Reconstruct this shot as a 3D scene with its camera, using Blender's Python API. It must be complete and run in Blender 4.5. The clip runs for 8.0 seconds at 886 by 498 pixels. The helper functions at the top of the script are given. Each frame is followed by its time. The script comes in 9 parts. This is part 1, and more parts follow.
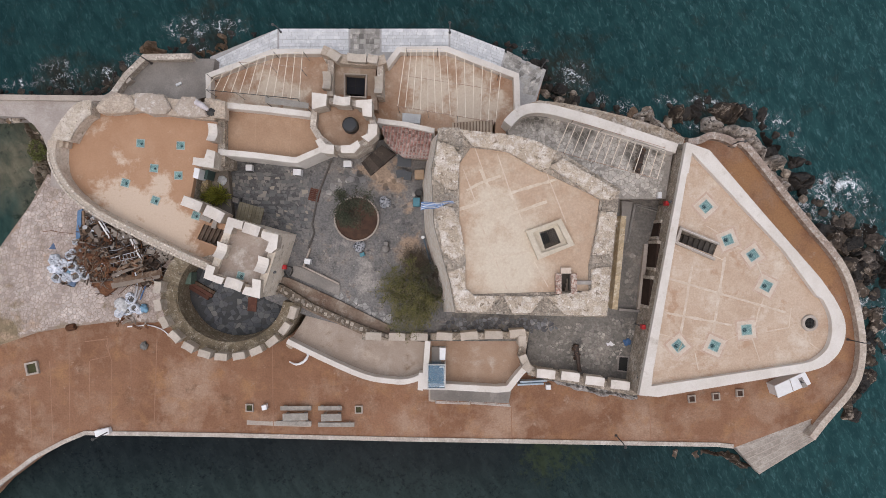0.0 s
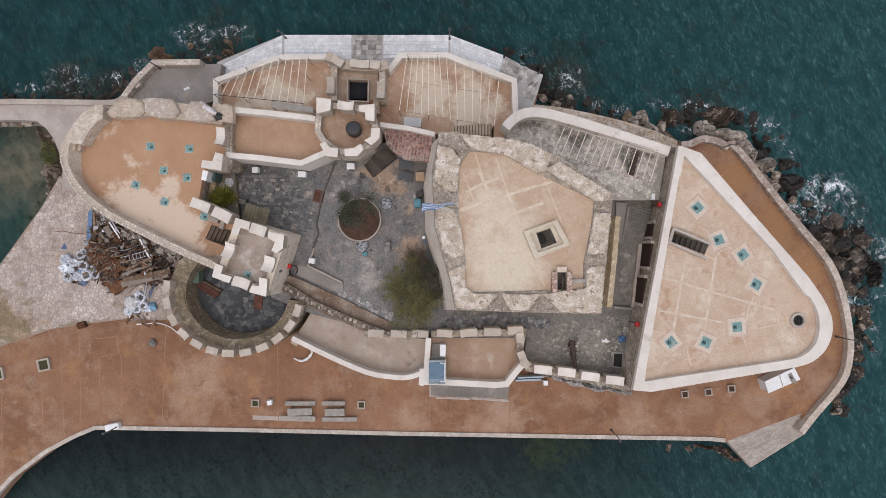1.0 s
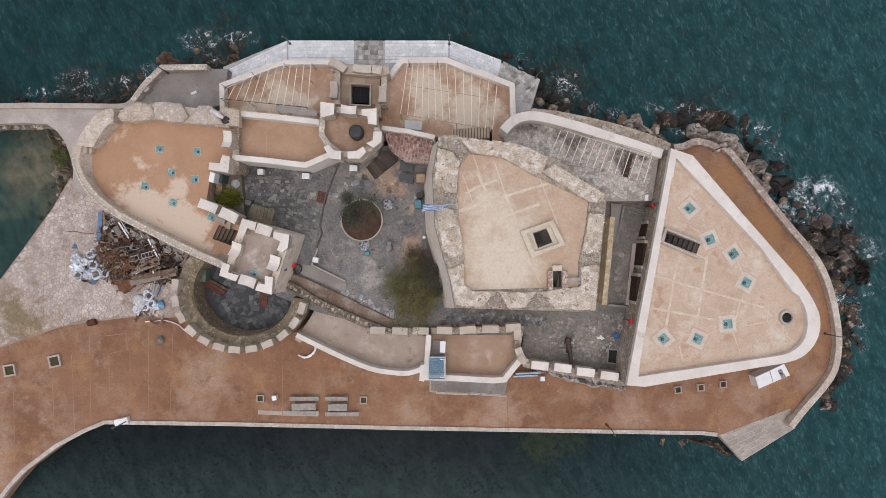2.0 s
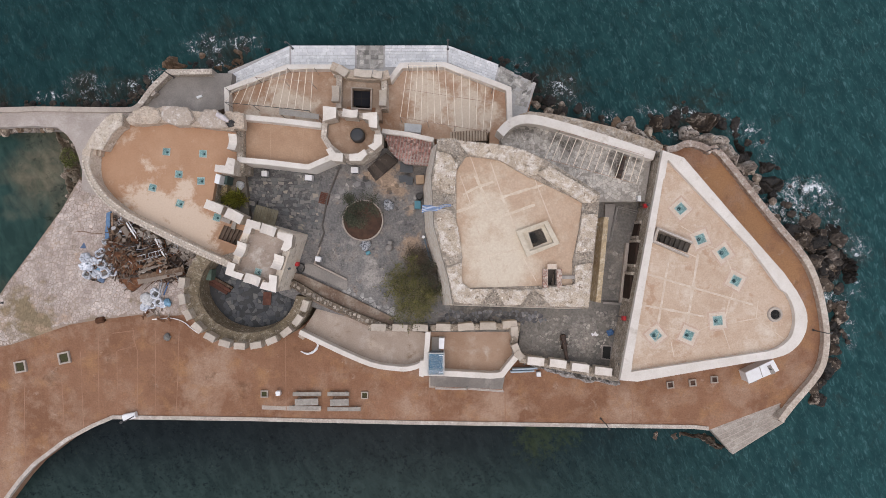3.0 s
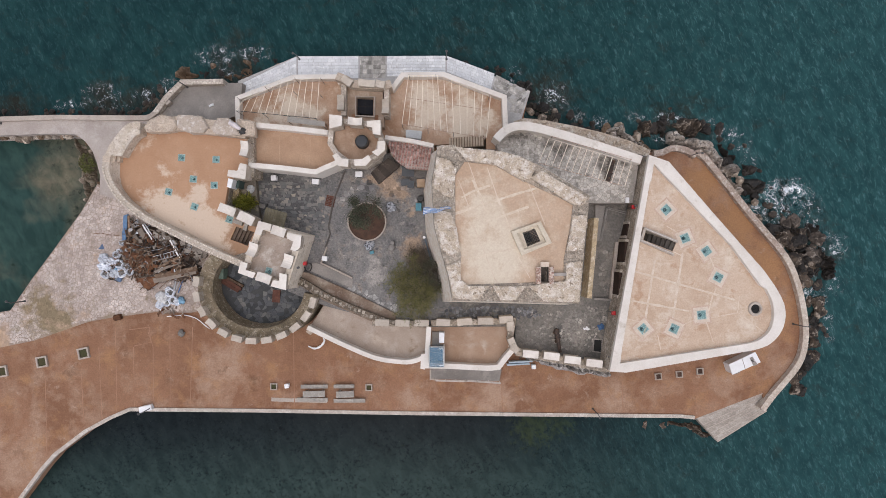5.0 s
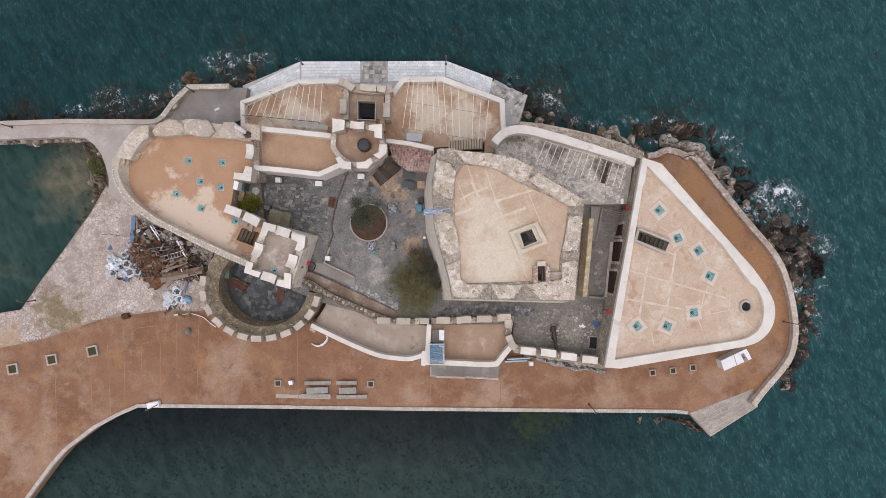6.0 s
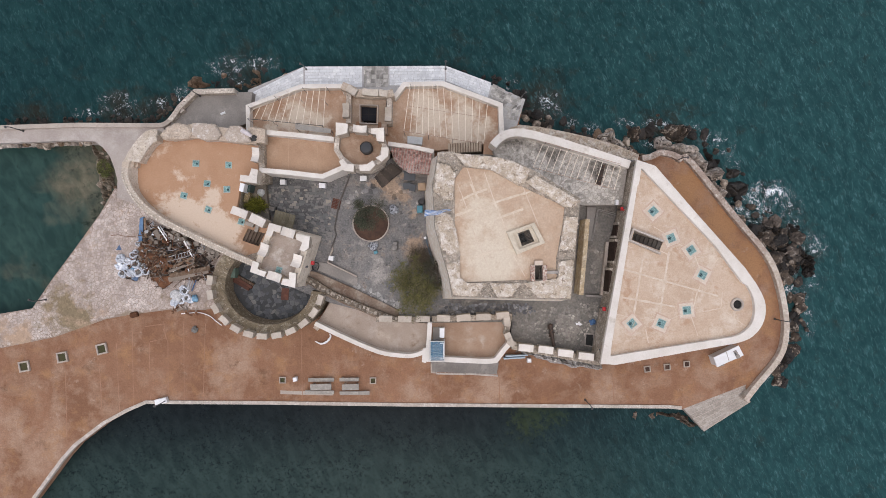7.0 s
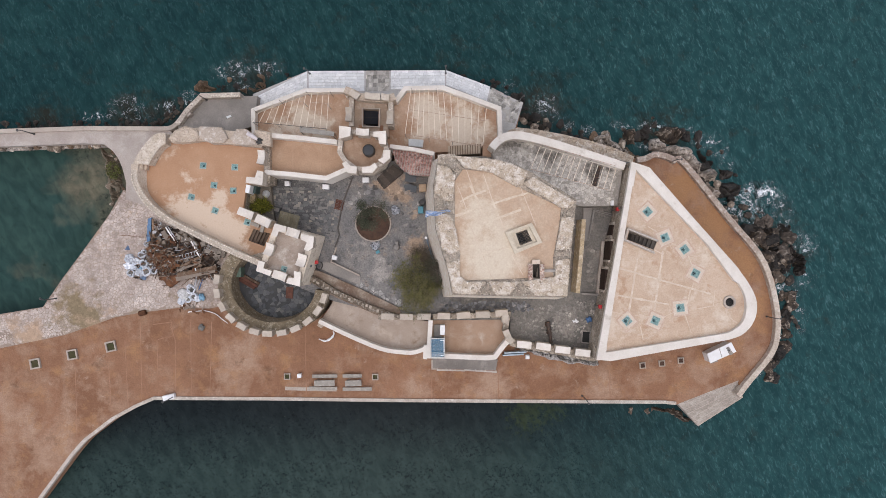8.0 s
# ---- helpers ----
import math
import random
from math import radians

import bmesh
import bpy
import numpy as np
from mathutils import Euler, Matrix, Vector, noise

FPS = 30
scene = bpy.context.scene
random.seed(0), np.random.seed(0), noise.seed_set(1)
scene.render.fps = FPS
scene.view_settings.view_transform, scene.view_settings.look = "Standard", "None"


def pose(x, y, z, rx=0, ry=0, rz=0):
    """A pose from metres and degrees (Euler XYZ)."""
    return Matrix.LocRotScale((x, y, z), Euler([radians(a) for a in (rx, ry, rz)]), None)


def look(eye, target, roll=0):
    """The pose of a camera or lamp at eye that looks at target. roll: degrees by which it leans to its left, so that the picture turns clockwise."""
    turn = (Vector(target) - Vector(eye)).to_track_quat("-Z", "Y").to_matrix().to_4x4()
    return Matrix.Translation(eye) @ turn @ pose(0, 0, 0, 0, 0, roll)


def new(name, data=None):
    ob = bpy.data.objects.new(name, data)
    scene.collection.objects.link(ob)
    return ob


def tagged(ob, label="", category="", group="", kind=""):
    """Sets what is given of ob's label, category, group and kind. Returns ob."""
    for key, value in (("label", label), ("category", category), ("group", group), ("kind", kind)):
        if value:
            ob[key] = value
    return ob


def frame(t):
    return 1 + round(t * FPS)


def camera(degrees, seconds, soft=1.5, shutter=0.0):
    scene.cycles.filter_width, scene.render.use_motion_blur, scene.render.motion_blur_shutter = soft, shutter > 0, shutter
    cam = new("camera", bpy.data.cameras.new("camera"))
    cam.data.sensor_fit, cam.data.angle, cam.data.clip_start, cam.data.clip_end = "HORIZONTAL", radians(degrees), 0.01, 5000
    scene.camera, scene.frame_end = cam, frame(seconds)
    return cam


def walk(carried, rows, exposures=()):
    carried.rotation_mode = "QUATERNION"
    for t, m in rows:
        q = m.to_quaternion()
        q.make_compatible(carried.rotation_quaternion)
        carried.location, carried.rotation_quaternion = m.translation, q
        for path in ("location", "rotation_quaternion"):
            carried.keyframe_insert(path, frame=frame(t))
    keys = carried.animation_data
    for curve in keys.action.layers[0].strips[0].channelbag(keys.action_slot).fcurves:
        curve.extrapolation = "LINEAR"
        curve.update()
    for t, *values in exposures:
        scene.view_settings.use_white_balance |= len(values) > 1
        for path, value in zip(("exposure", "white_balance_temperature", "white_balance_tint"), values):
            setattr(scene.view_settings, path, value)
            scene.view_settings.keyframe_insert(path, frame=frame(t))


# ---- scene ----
cam = camera(75.6, 8.0, soft=0.42)
METRES, EYE, TILT, LEAN, TURN = 12.2, 51.7, -90.0, 0.0, 0.0
ROWS = [
    (0.0, 0.0, 0.0, 0.0, 0.0, 0.0, -0.0),
    (0.5, -0.0018, -0.0607, -0.0017, -0.02, 0.01, 0.01),
    (1.0, -0.0043, -0.1216, -0.0036, -0.04, 0.03, 0.01),
    (1.5, -0.0066, -0.1823, -0.0063, -0.05, 0.06, 0.01),
    (3.0, 0.0018, -0.3644, -0.0101, -0.09, -0.0, 0.07),
    (3.5, 0.0001, -0.4248, -0.0116, -0.13, -0.0, 0.14),
    (4.0, -0.0025, -0.4855, -0.0125, -0.17, -0.0, 0.2),
    (4.5, -0.0053, -0.548, -0.0142, -0.2, 0.01, 0.25),
    (6.0, -0.0155, -0.7391, -0.017, -0.35, 0.04, 0.37),
    (6.5, -0.0184, -0.8033, -0.0185, -0.37, 0.05, 0.42),
    (7.0, -0.022, -0.8681, -0.0209, -0.4, 0.08, 0.45),
    (7.5, -0.0253, -0.9332, -0.0239, -0.41, 0.08, 0.49),
    (8.0, -0.0283, -0.9983, -0.0262, -0.43, 0.1, 0.52),
]
walk(cam, [(t, pose(0, 0, EYE, TILT, LEAN, TURN) @ pose(METRES * x, METRES * y, METRES * z, 90 + pitch, roll, yaw)) for t, x, y, z, yaw, pitch, roll in ROWS],
     exposures=[(0.0, -0.24, 6080, 13), (8.0, -0.09, 6040, 13)])


# ---- light: bright overcast sky with a veiled sun ----
world = bpy.data.worlds.new("sky")
scene.world = world
world.use_nodes = True
wn = world.node_tree.nodes
sky = wn.new("ShaderNodeTexSky")
sky.sky_type = 'NISHITA'
sky.sun_disc = False
sky.sun_elevation, sky.sun_rotation = radians(68), radians(193)
sky.dust_density, sky.air_density = 9.0, 1.0
wn["Background"].inputs["Strength"].default_value = 0.15
veil = wn.new("ShaderNodeMix")
veil.data_type = 'RGBA'
veil.inputs[0].default_value = 0.6
veil.inputs[7].default_value = (5.7, 5.8, 6.0, 1)
world.node_tree.links.new(sky.outputs["Color"], veil.inputs[6])
world.node_tree.links.new(veil.outputs[2], wn["Background"].inputs["Color"])
lamp = bpy.data.lights.new("veiled_sun", 'SUN')
lamp.energy, lamp.angle, lamp.color = 0.75, radians(105), (1.0, 0.95, 0.89)
sun = new("veiled_sun", lamp)
sun.matrix_world = look((-2, -11, 50), (0, 0, 0))


# ---- tools for shapes ----
from mathutils.geometry import tessellate_polygon


def area2(poly):
    return sum(a[0] * b[1] - b[0] * a[1] for a, b in zip(poly, poly[1:] + poly[:1]))


def ccw(poly):
    return list(poly) if area2(poly) > 0 else list(poly)[::-1]


def offset(poly, d, closed=True):
    """The line moved to its right by d (outwards for an anticlockwise outline), with mitred corners."""
    out, n = [], len(poly)
    for i in range(n):
        p = Vector(poly[i][:2])
        a = Vector(poly[i - 1][:2]) if closed or i > 0 else None
        b = Vector(poly[(i + 1) % n][:2]) if closed or i < n - 1 else None
        e1 = (p - a).normalized() if a is not None else None
        e2 = (b - p).normalized() if b is not None else None
        e1, e2 = e1 or e2, e2 or e1
        n1, n2 = Vector((e1.y, -e1.x)), Vector((e2.y, -e2.x))
        m = (n1 + n2).normalized()
        out.append(tuple(p + m * min(d / max(m.dot(n1), 0.4), 3 * abs(d)) if d > 0 else p + m * max(d / max(m.dot(n1), 0.4), -3 * abs(d))))
    return out


def smooth(line, steps=4, closed=False):
    """A rounder line through the given points (Catmull-Rom)."""
    n, out = len(line), []
    for i in range(n if closed else n - 1):
        p = [Vector(line[(i + k) % n] if closed else line[min(max(i + k, 0), n - 1)]) for k in (-1, 0, 1, 2)]
        for s in range(steps):
            t = s / steps
            q = 0.5 * (2 * p[1] + (p[2] - p[0]) * t + (2 * p[0] - 5 * p[1] + 4 * p[2] - p[3]) * t * t + (3 * p[1] - p[0] - 3 * p[2] + p[3]) * t ** 3)
            out.append(tuple(q))
    if not closed:
        out.append(tuple(line[-1]))
    return out


def inside(p, poly):
    x, y, c = p[0], p[1], False
    for (x1, y1), (x2, y2) in zip(poly, poly[1:] + poly[:1]):
        if (y1 > y) != (y2 > y) and x < (x2 - x1) * (y - y1) / (y2 - y1) + x1:
            c = not c
    return c


def slab(poly, z0, z1, holes=(), batter=0.0, bm=None):
    """A solid with that outline at its top; batter: how far its foot stands out."""
    bm = bm or bmesh.new()
    poly = ccw(poly)
    loops = [poly] + [ccw(h)[::-1] for h in holes]
    pts = [p for l in loops for p in l]
    top = [bm.verts.new((p[0], p[1], z1)) for p in pts]
    for t in tessellate_polygon([[Vector((p[0], p[1], 0)) for p in l] for l in loops]):
        a, b, c = (pts[i] for i in t)
        turn = (b[0] - a[0]) * (c[1] - a[1]) - (c[0] - a[0]) * (b[1] - a[1])
        if abs(turn) > 1e-9:
            try:
                bm.faces.new([top[i] for i in (t if turn > 0 else t[::-1])])
            except ValueError:
                pass
    k = 0
    for l in loops:
        foot = offset(l, batter) if batter else l
        low = [bm.verts.new((p[0], p[1], z0)) for p in foot]
        for i in range(len(l)):
            j = (i + 1) % len(l)
            bm.faces.new((low[i], low[j], top[k + j], top[k + i]))
        k += len(l)
    return bm


def ring(outer, inner, z0, z1, bm=None, batter=0.0):
    return slab(outer, z0, z1, [inner], batter, bm)


def run(line, w, z0, z1, bm=None, closed=False, side=0.5):
    """A wall along a line. side: the share of its width to the line's right."""
    r, l = offset(line, w * side + 1e-6, closed), offset(line, -w * (1 - side) - 1e-6, closed)
    if closed:
        return ring(r, l, z0, z1, bm) if abs(area2(r)) > abs(area2(l)) else ring(l, r, z0, z1, bm)
    return slab(r + l[::-1], z0, z1, bm=bm)


def box(bm, c, size, rz=0.0, taper=1.0, tilt=(0, 0)):
    """A box standing on the point c; taper narrows its top."""
    x, y, z = size
    m = Matrix.Translation(c) @ Euler((tilt[0], tilt[1], rz)).to_matrix().to_4x4()
    v = [bm.verts.new(m @ Vector((sx * x / 2 * k, sy * y / 2 * k, h))) for h, k in ((0, 1), (z, taper)) for sx, sy in ((-1, -1), (1, -1), (1, 1), (-1, 1))]
    for f in ((3, 2, 1, 0), (4, 5, 6, 7), (0, 1, 5, 4), (1, 2, 6, 5), (2, 3, 7, 6), (3, 0, 4, 7)):
        bm.faces.new([v[i] for i in f])
    return bm


def tube(bm, path, radii, sides=6, caps=True):
    """A round bar along 3D points, with a radius for all or for each."""
    pts = [Vector(p) for p in path]
    radii = radii if isinstance(radii, (list, tuple)) else [radii] * len(pts)
    rings = []
    for i, p in enumerate(pts):
        d = (pts[min(i + 1, len(pts) - 1)] - pts[max(i - 1, 0)]).normalized()
        s = d.cross(Vector((0, 0, 1)) if abs(d.z) < 0.95 else Vector((1, 0, 0))).normalized()
        u = s.cross(d)
        rings.append([bm.verts.new(p + radii[i] * (math.cos(a) * s + math.sin(a) * u)) for a in (2 * math.pi * k / sides for k in range(sides))])
    for a, b in zip(rings, rings[1:]):
        for k in range(sides):
            bm.faces.new((a[k], b[k], b[(k + 1) % sides], a[(k + 1) % sides]))
    if caps:
        bm.faces.new(rings[0])
        bm.faces.new(rings[-1][::-1])
    return bm


def lathe(bm, profile, sides=20, c=(0, 0, 0)):
    """A turned body from (radius, height) pairs."""
    rings = [[bm.verts.new((c[0] + r * math.cos(2 * math.pi * k / sides), c[1] + r * math.sin(2 * math.pi * k / sides), c[2] + z)) for k in range(sides)] for r, z in profile]
    for a, b in zip(rings, rings[1:]):
        for k in range(sides):
            bm.faces.new((a[k], a[(k + 1) % sides], b[(k + 1) % sides], b[k]))
    bm.faces.new(rings[0][::-1])
    bm.faces.new(rings[-1])
    return bm


def rough_block(poly, z0, z1, rough=0.08, cuts=2, pits=0.0):
    """A block of old masonry with an uneven head and edges."""
    bm = slab(poly, z0, z1)
    for _ in range(cuts):
        long = [e for e in bm.edges if e.calc_length() > (0.2 if pits else 0.45)]
        bmesh.ops.subdivide_edges(bm, edges=long, cuts=2, use_grid_fill=True)
        bmesh.ops.triangulate(bm, faces=[f for f in bm.faces if len(f.verts) > 4])
    for v in bm.verts:
        if v.co.z > z0 + 0.05:
            n = noise.noise_vector(v.co * 1.3) + 0.6 * noise.noise_vector(v.co * 3.1)
            p = v.co.copy()
            v.co += Vector((n.x, n.y, n.z * 1.2)) * rough * (1 if v.co.z > z1 - 0.01 else 0.5)
            if pits:
                v.co.z += pits * (noise.noise(p * 4.5) + 0.7 * noise.noise(p * 9.0))
    return bm


def wall_head(poly, z0, z1, rough=0.06, step=0.11, edge=0.12):
    """A block of old masonry whose head is pitted and worn down along its edges."""
    poly = ccw(poly)
    bm = slab(offset(poly, -0.03), z0, z1 - 0.14)
    xs, ys = [p[0] for p in poly], [p[1] for p in poly]
    edges = [(Vector(a), Vector(b)) for a, b in zip(poly, poly[1:] + poly[:1])]
    grid = {}
    for i in range(int((max(xs) - min(xs)) / step) + 2):
        for j in range(int((max(ys) - min(ys)) / step) + 2):
            p = Vector((min(xs) + i * step, min(ys) + j * step))
            w = p + 0.05 * noise.noise_vector(Vector((p.x, p.y, z1)) * 2.3).xy
            if not inside(w, poly):
                continue
            near = min((a.lerp(b, min(max((w - a).dot(b - a) / max((b - a).length_squared, 1e-6), 0), 1)) for a, b in edges), key=lambda c: (w - c).length)
            d = (w - near).length
            if d < 0.8 * step:
                w = near + (w - near) * 0.1
            q = Vector((p.x, p.y, z1))
            h = rough * (1.2 * noise.noise(q * 1.1) + noise.noise(q * 3.2) + 0.8 * noise.noise(q * 7.5)) - edge * max(0, 1 - d / 0.16)
            grid[i, j] = bm.verts.new((w.x, w.y, z1 + h))
    for (i, j), v in grid.items():
        q = [grid.get(k) for k in ((i + 1, j), (i + 1, j + 1), (i, j + 1))]
        if all(q):
            bm.faces.new((v, *q))
    return bm


def mesh_of(bm, material, flat=True):
    me = bpy.data.meshes.new("mesh")
    bmesh.ops.recalc_face_normals(bm, faces=bm.faces)
    if not flat:
        for f in bm.faces:
            f.smooth = True
    bm.to_mesh(me)
    bm.free()
    me.materials.append(material)
    return me


def part(name, bm, material, parent, label="", flat=True):
    ob = new(name, mesh_of(bm, material, flat) if isinstance(bm, bmesh.types.BMesh) else bm)
    ob.parent = parent
    return tagged(ob, label) if label else ob


def thing(name, label, category, at=(0, 0, 0), rz=0.0, group="", kind=""):
    ob = new(name)
    ob.empty_display_size = 0.2
    ob.matrix_basis = pose(*at, 0, 0, rz)
    return tagged(ob, label, category, group, kind)


def solid(name, bm, material, label, category, group="", kind="", flat=True, at=None):
    ob = new(name, mesh_of(bm, material, flat))
    if at is not None:
        ob.matrix_basis = at
    return tagged(ob, label, category, group, kind)


# ---- materials ----
def node(nt, kind, **values):
    n = nt.nodes.new(kind)
    for k, v in values.items():
        n.inputs[k.replace("_", " ")].default_value = v
    return n


def ramp(nt, source, stops):
    n = nt.nodes.new("ShaderNodeValToRGB")
    while len(n.color_ramp.elements) < len(stops):
        n.color_ramp.elements.new(0.5)
    for e, (p, c) in zip(n.color_ramp.elements, stops):
        e.position, e.color = p, (*c, 1) if len(c) == 3 else c
    nt.links.new(source, n.inputs["Fac"])
    return n.outputs["Color"]


def blend(nt, fac, a, b, mode='MIX'):
    n = nt.nodes.new("ShaderNodeMix")
    n.data_type, n.blend_type = 'RGBA', mode
    for socket, v in ((n.inputs[0], fac), (n.inputs[6], a), (n.inputs[7], b)):
        if isinstance(v, (int, float)):
            socket.default_value = v
        elif isinstance(v, tuple):
            socket.default_value = (*v, 1)
        else:
            nt.links.new(v, socket)
    return n.outputs[2]


def noise_of(nt, scale, detail=6, rough=0.6, distort=0.0):
    n = node(nt, "ShaderNodeTexNoise", Scale=scale, Detail=detail, Roughness=rough, Distortion=distort)
    nt.links.new(nt.nodes["place"].outputs["Position"], n.inputs["Vector"])
    return n.outputs["Fac"]


def spots(nt, source, places):
    """Adds to a noise, round each (x, y, radius, amount) of the plan, so that its patches gather there."""
    flat = nt.nodes.new("ShaderNodeVectorMath")
    flat.operation = 'MULTIPLY'
    flat.inputs[1].default_value = (1, 1, 0)
    nt.links.new(nt.nodes["place"].outputs["Position"], flat.inputs[0])
    for x, y, r, k in places:
        d = nt.nodes.new("ShaderNodeVectorMath")
        d.operation = 'DISTANCE'
        d.inputs[1].default_value = (x, y, 0)
        nt.links.new(flat.outputs[0], d.inputs[0])
        fall = node(nt, "ShaderNodeMapRange", From_Min=r, From_Max=0.0, To_Max=k)
        fall.interpolation_type = 'SMOOTHSTEP'
        nt.links.new(d.outputs["Value"], fall.inputs["Value"])
        add = nt.nodes.new("ShaderNodeMath")
        nt.links.new(source, add.inputs[0])
        nt.links.new(fall.outputs["Result"], add.inputs[1])
        source = add.outputs[0]
    return source


def surface(name, c1, c2, stain=None, stain_at=(0.5, 0.66), scale=0.35, grain=9.0, rough=0.85, bump=0.25, metal=0.0,
            cells=None, vary=0.0, islands=0.0, joint=(0.1, 0.08, 0.06), fine=0.25, tones=0.45, specks=0.0, patches=()):
    """A weathered surface: two tones in large patches, a stain with an edge of its own, fine grain and relief.
    cells: the size of rubble stones in metres, if it is masonry; vary: spread from piece to piece."""
    m = bpy.data.materials.new(name)
    m.use_nodes = True
    nt = m.node_tree
    bsdf = nt.nodes["Principled BSDF"]
    nt.nodes.new("ShaderNodeNewGeometry").name = "place"
    big = noise_of(nt, scale, 8, 0.62, 0.1)
    col = ramp(nt, big, [(0.38, c1), (0.62, c2)])
    if stain:
        patch = ramp(nt, noise_of(nt, scale * 1.7 + 0.03, 10, 0.68, 0.15), [(stain_at[0], (0, 0, 0)), (stain_at[1], (1, 1, 1))])
        col = blend(nt, patch, col, stain)
    for tint, lo, hi, freq, places in patches:
        where = spots(nt, noise_of(nt, freq, 9, 0.68, 0.2), places)
        col = blend(nt, ramp(nt, where, [(lo, (0, 0, 0)), (hi, (1, 1, 1))]), col, tint)
    fin = noise_of(nt, grain, 5, 0.7)
    relief = fin
    if cells:
        vor = node(nt, "ShaderNodeTexVoronoi", Scale=1 / cells)
        vor.feature = 'DISTANCE_TO_EDGE'
        vor2 = node(nt, "ShaderNodeTexVoronoi", Scale=1 / cells)
        warp = node(nt, "ShaderNodeTexNoise", Scale=1.2 / cells)
        add = nt.nodes.new("ShaderNodeMix")
        add.data_type, add.blend_type = 'RGBA', 'LINEAR_LIGHT'
        add.inputs[0].default_value = 0.16 * cells
        nt.links.new(nt.nodes["place"].outputs["Position"], add.inputs[6])
        nt.links.new(warp.outputs["Color"], add.inputs[7])
        for v in (vor, vor2):
            nt.links.new(add.outputs[2], v.inputs["Vector"])
        tone = nt.nodes.new("ShaderNodeSeparateColor")
        nt.links.new(vor2.outputs["Color"], tone.inputs[0])
        col = blend(nt, tones, col, ramp(nt, tone.outputs[0], [(0, (0.25, 0.24, 0.23)), (0.5, (0.5, 0.5, 0.5)), (1, (0.8, 0.79, 0.77))]), 'OVERLAY')
        edge = ramp(nt, vor.outputs["Distance"], [(0.0, (0, 0, 0)), (0.09, (1, 1, 1))])
        gone = ramp(nt, noise_of(nt, 0.9, 6, 0.7, 0.5), [(0.42, (0, 0, 0)), (0.62, (1, 1, 1))])
        edge = blend(nt, gone, edge, (1, 1, 1))
        col = blend(nt, edge, joint, col)
        both = nt.nodes.new("ShaderNodeMath")
        both.operation = 'MULTIPLY_ADD'
        both.inputs[1].default_value = 0.35
        nt.links.new(fin, both.inputs[0])
        nt.links.new(edge, both.inputs[2])
        relief = both.outputs[0]
    col = blend(nt, fine, col, ramp(nt, fin, [(0.25, (0.18, 0.18, 0.18)), (0.5, (0.5, 0.5, 0.5)), (0.75, (0.82, 0.82, 0.82))]), 'OVERLAY')
    if specks:
        dots = ramp(nt, noise_of(nt, 5.5, 4, 0.75, 0.2), [(0.60 - 0.1 * specks, (0, 0, 0)), (0.70 - 0.1 * specks, (1, 1, 1))])
        col = blend(nt, dots, col, (0.13, 0.11, 0.085))
        pale = ramp(nt, noise_of(nt, 3.3, 5, 0.75, 0.2), [(0.58, (0, 0, 0)), (0.66, (0.8, 0.8, 0.8))])
        col = blend(nt, pale, col, (0.60, 0.54, 0.46))
    if vary or islands:
        src = nt.nodes.new("ShaderNodeObjectInfo").outputs["Random"] if vary else nt.nodes.new("ShaderNodeNewGeometry").outputs["Random Per Island"]
        k = vary or islands
        hsv = nt.nodes.new("ShaderNodeHueSaturation")
        rng = node(nt, "ShaderNodeMapRange", To_Min=1 - k, To_Max=1 + k)
        nt.links.new(src, rng.inputs["Value"])
        nt.links.new(rng.outputs["Result"], hsv.inputs["Value"])
        nt.links.new(col, hsv.inputs["Color"])
        col = hsv.outputs["Color"]
    nt.links.new(col, bsdf.inputs["Base Color"])
    bsdf.inputs["Roughness"].default_value, bsdf.inputs["Metallic"].default_value = rough, metal
    bsdf.inputs["Specular IOR Level"].default_value = 0.25 if rough > 0.55 else 0.5
    if bump:
        b = node(nt, "ShaderNodeBump", Strength=bump, Distance=0.06 if cells else 0.02)
        nt.links.new(relief, b.inputs["Height"])
        nt.links.new(b.outputs["Normal"], bsdf.inputs["Normal"])
    return m


brown = surface("brown_concrete", (0.275, 0.146, 0.086), (0.208, 0.104, 0.058), (0.335, 0.215, 0.145), (0.5, 0.72), 0.16, 7, fine=0.35,
                patches=[((0.37, 0.245, 0.17), 0.50, 0.72, 0.35, [(-22.0, -12.5, 5.0, 0.2), (5.0, -14.8, 3.5, 0.14), (17.5, -15.5, 3.0, 0.2), (-44.0, -20.0, 6.0, 0.14), (-3.0, -15.5, 3.0, 0.12), (29.0, -13.5, 4.0, 0.08)]), ((0.345, 0.185, 0.09), 0.52, 0.74, 0.5, [(26.0, 6.0, 4.0, 0.32), (29.5, 2.0, 4.0, 0.3), (32.0, -2.0, 4.0, 0.28), (34.0, -6.0, 3.5, 0.2), (31.0, -12.5, 3.5, 0.12)]), ((0.43, 0.32, 0.245), 0.62, 0.78, 0.9, []), ((0.15, 0.078, 0.042), 0.60, 0.76, 0.45, [(-15.0, -11.0, 3.0, 0.12), (-26.0, -9.0, 3.0, 0.1)])])
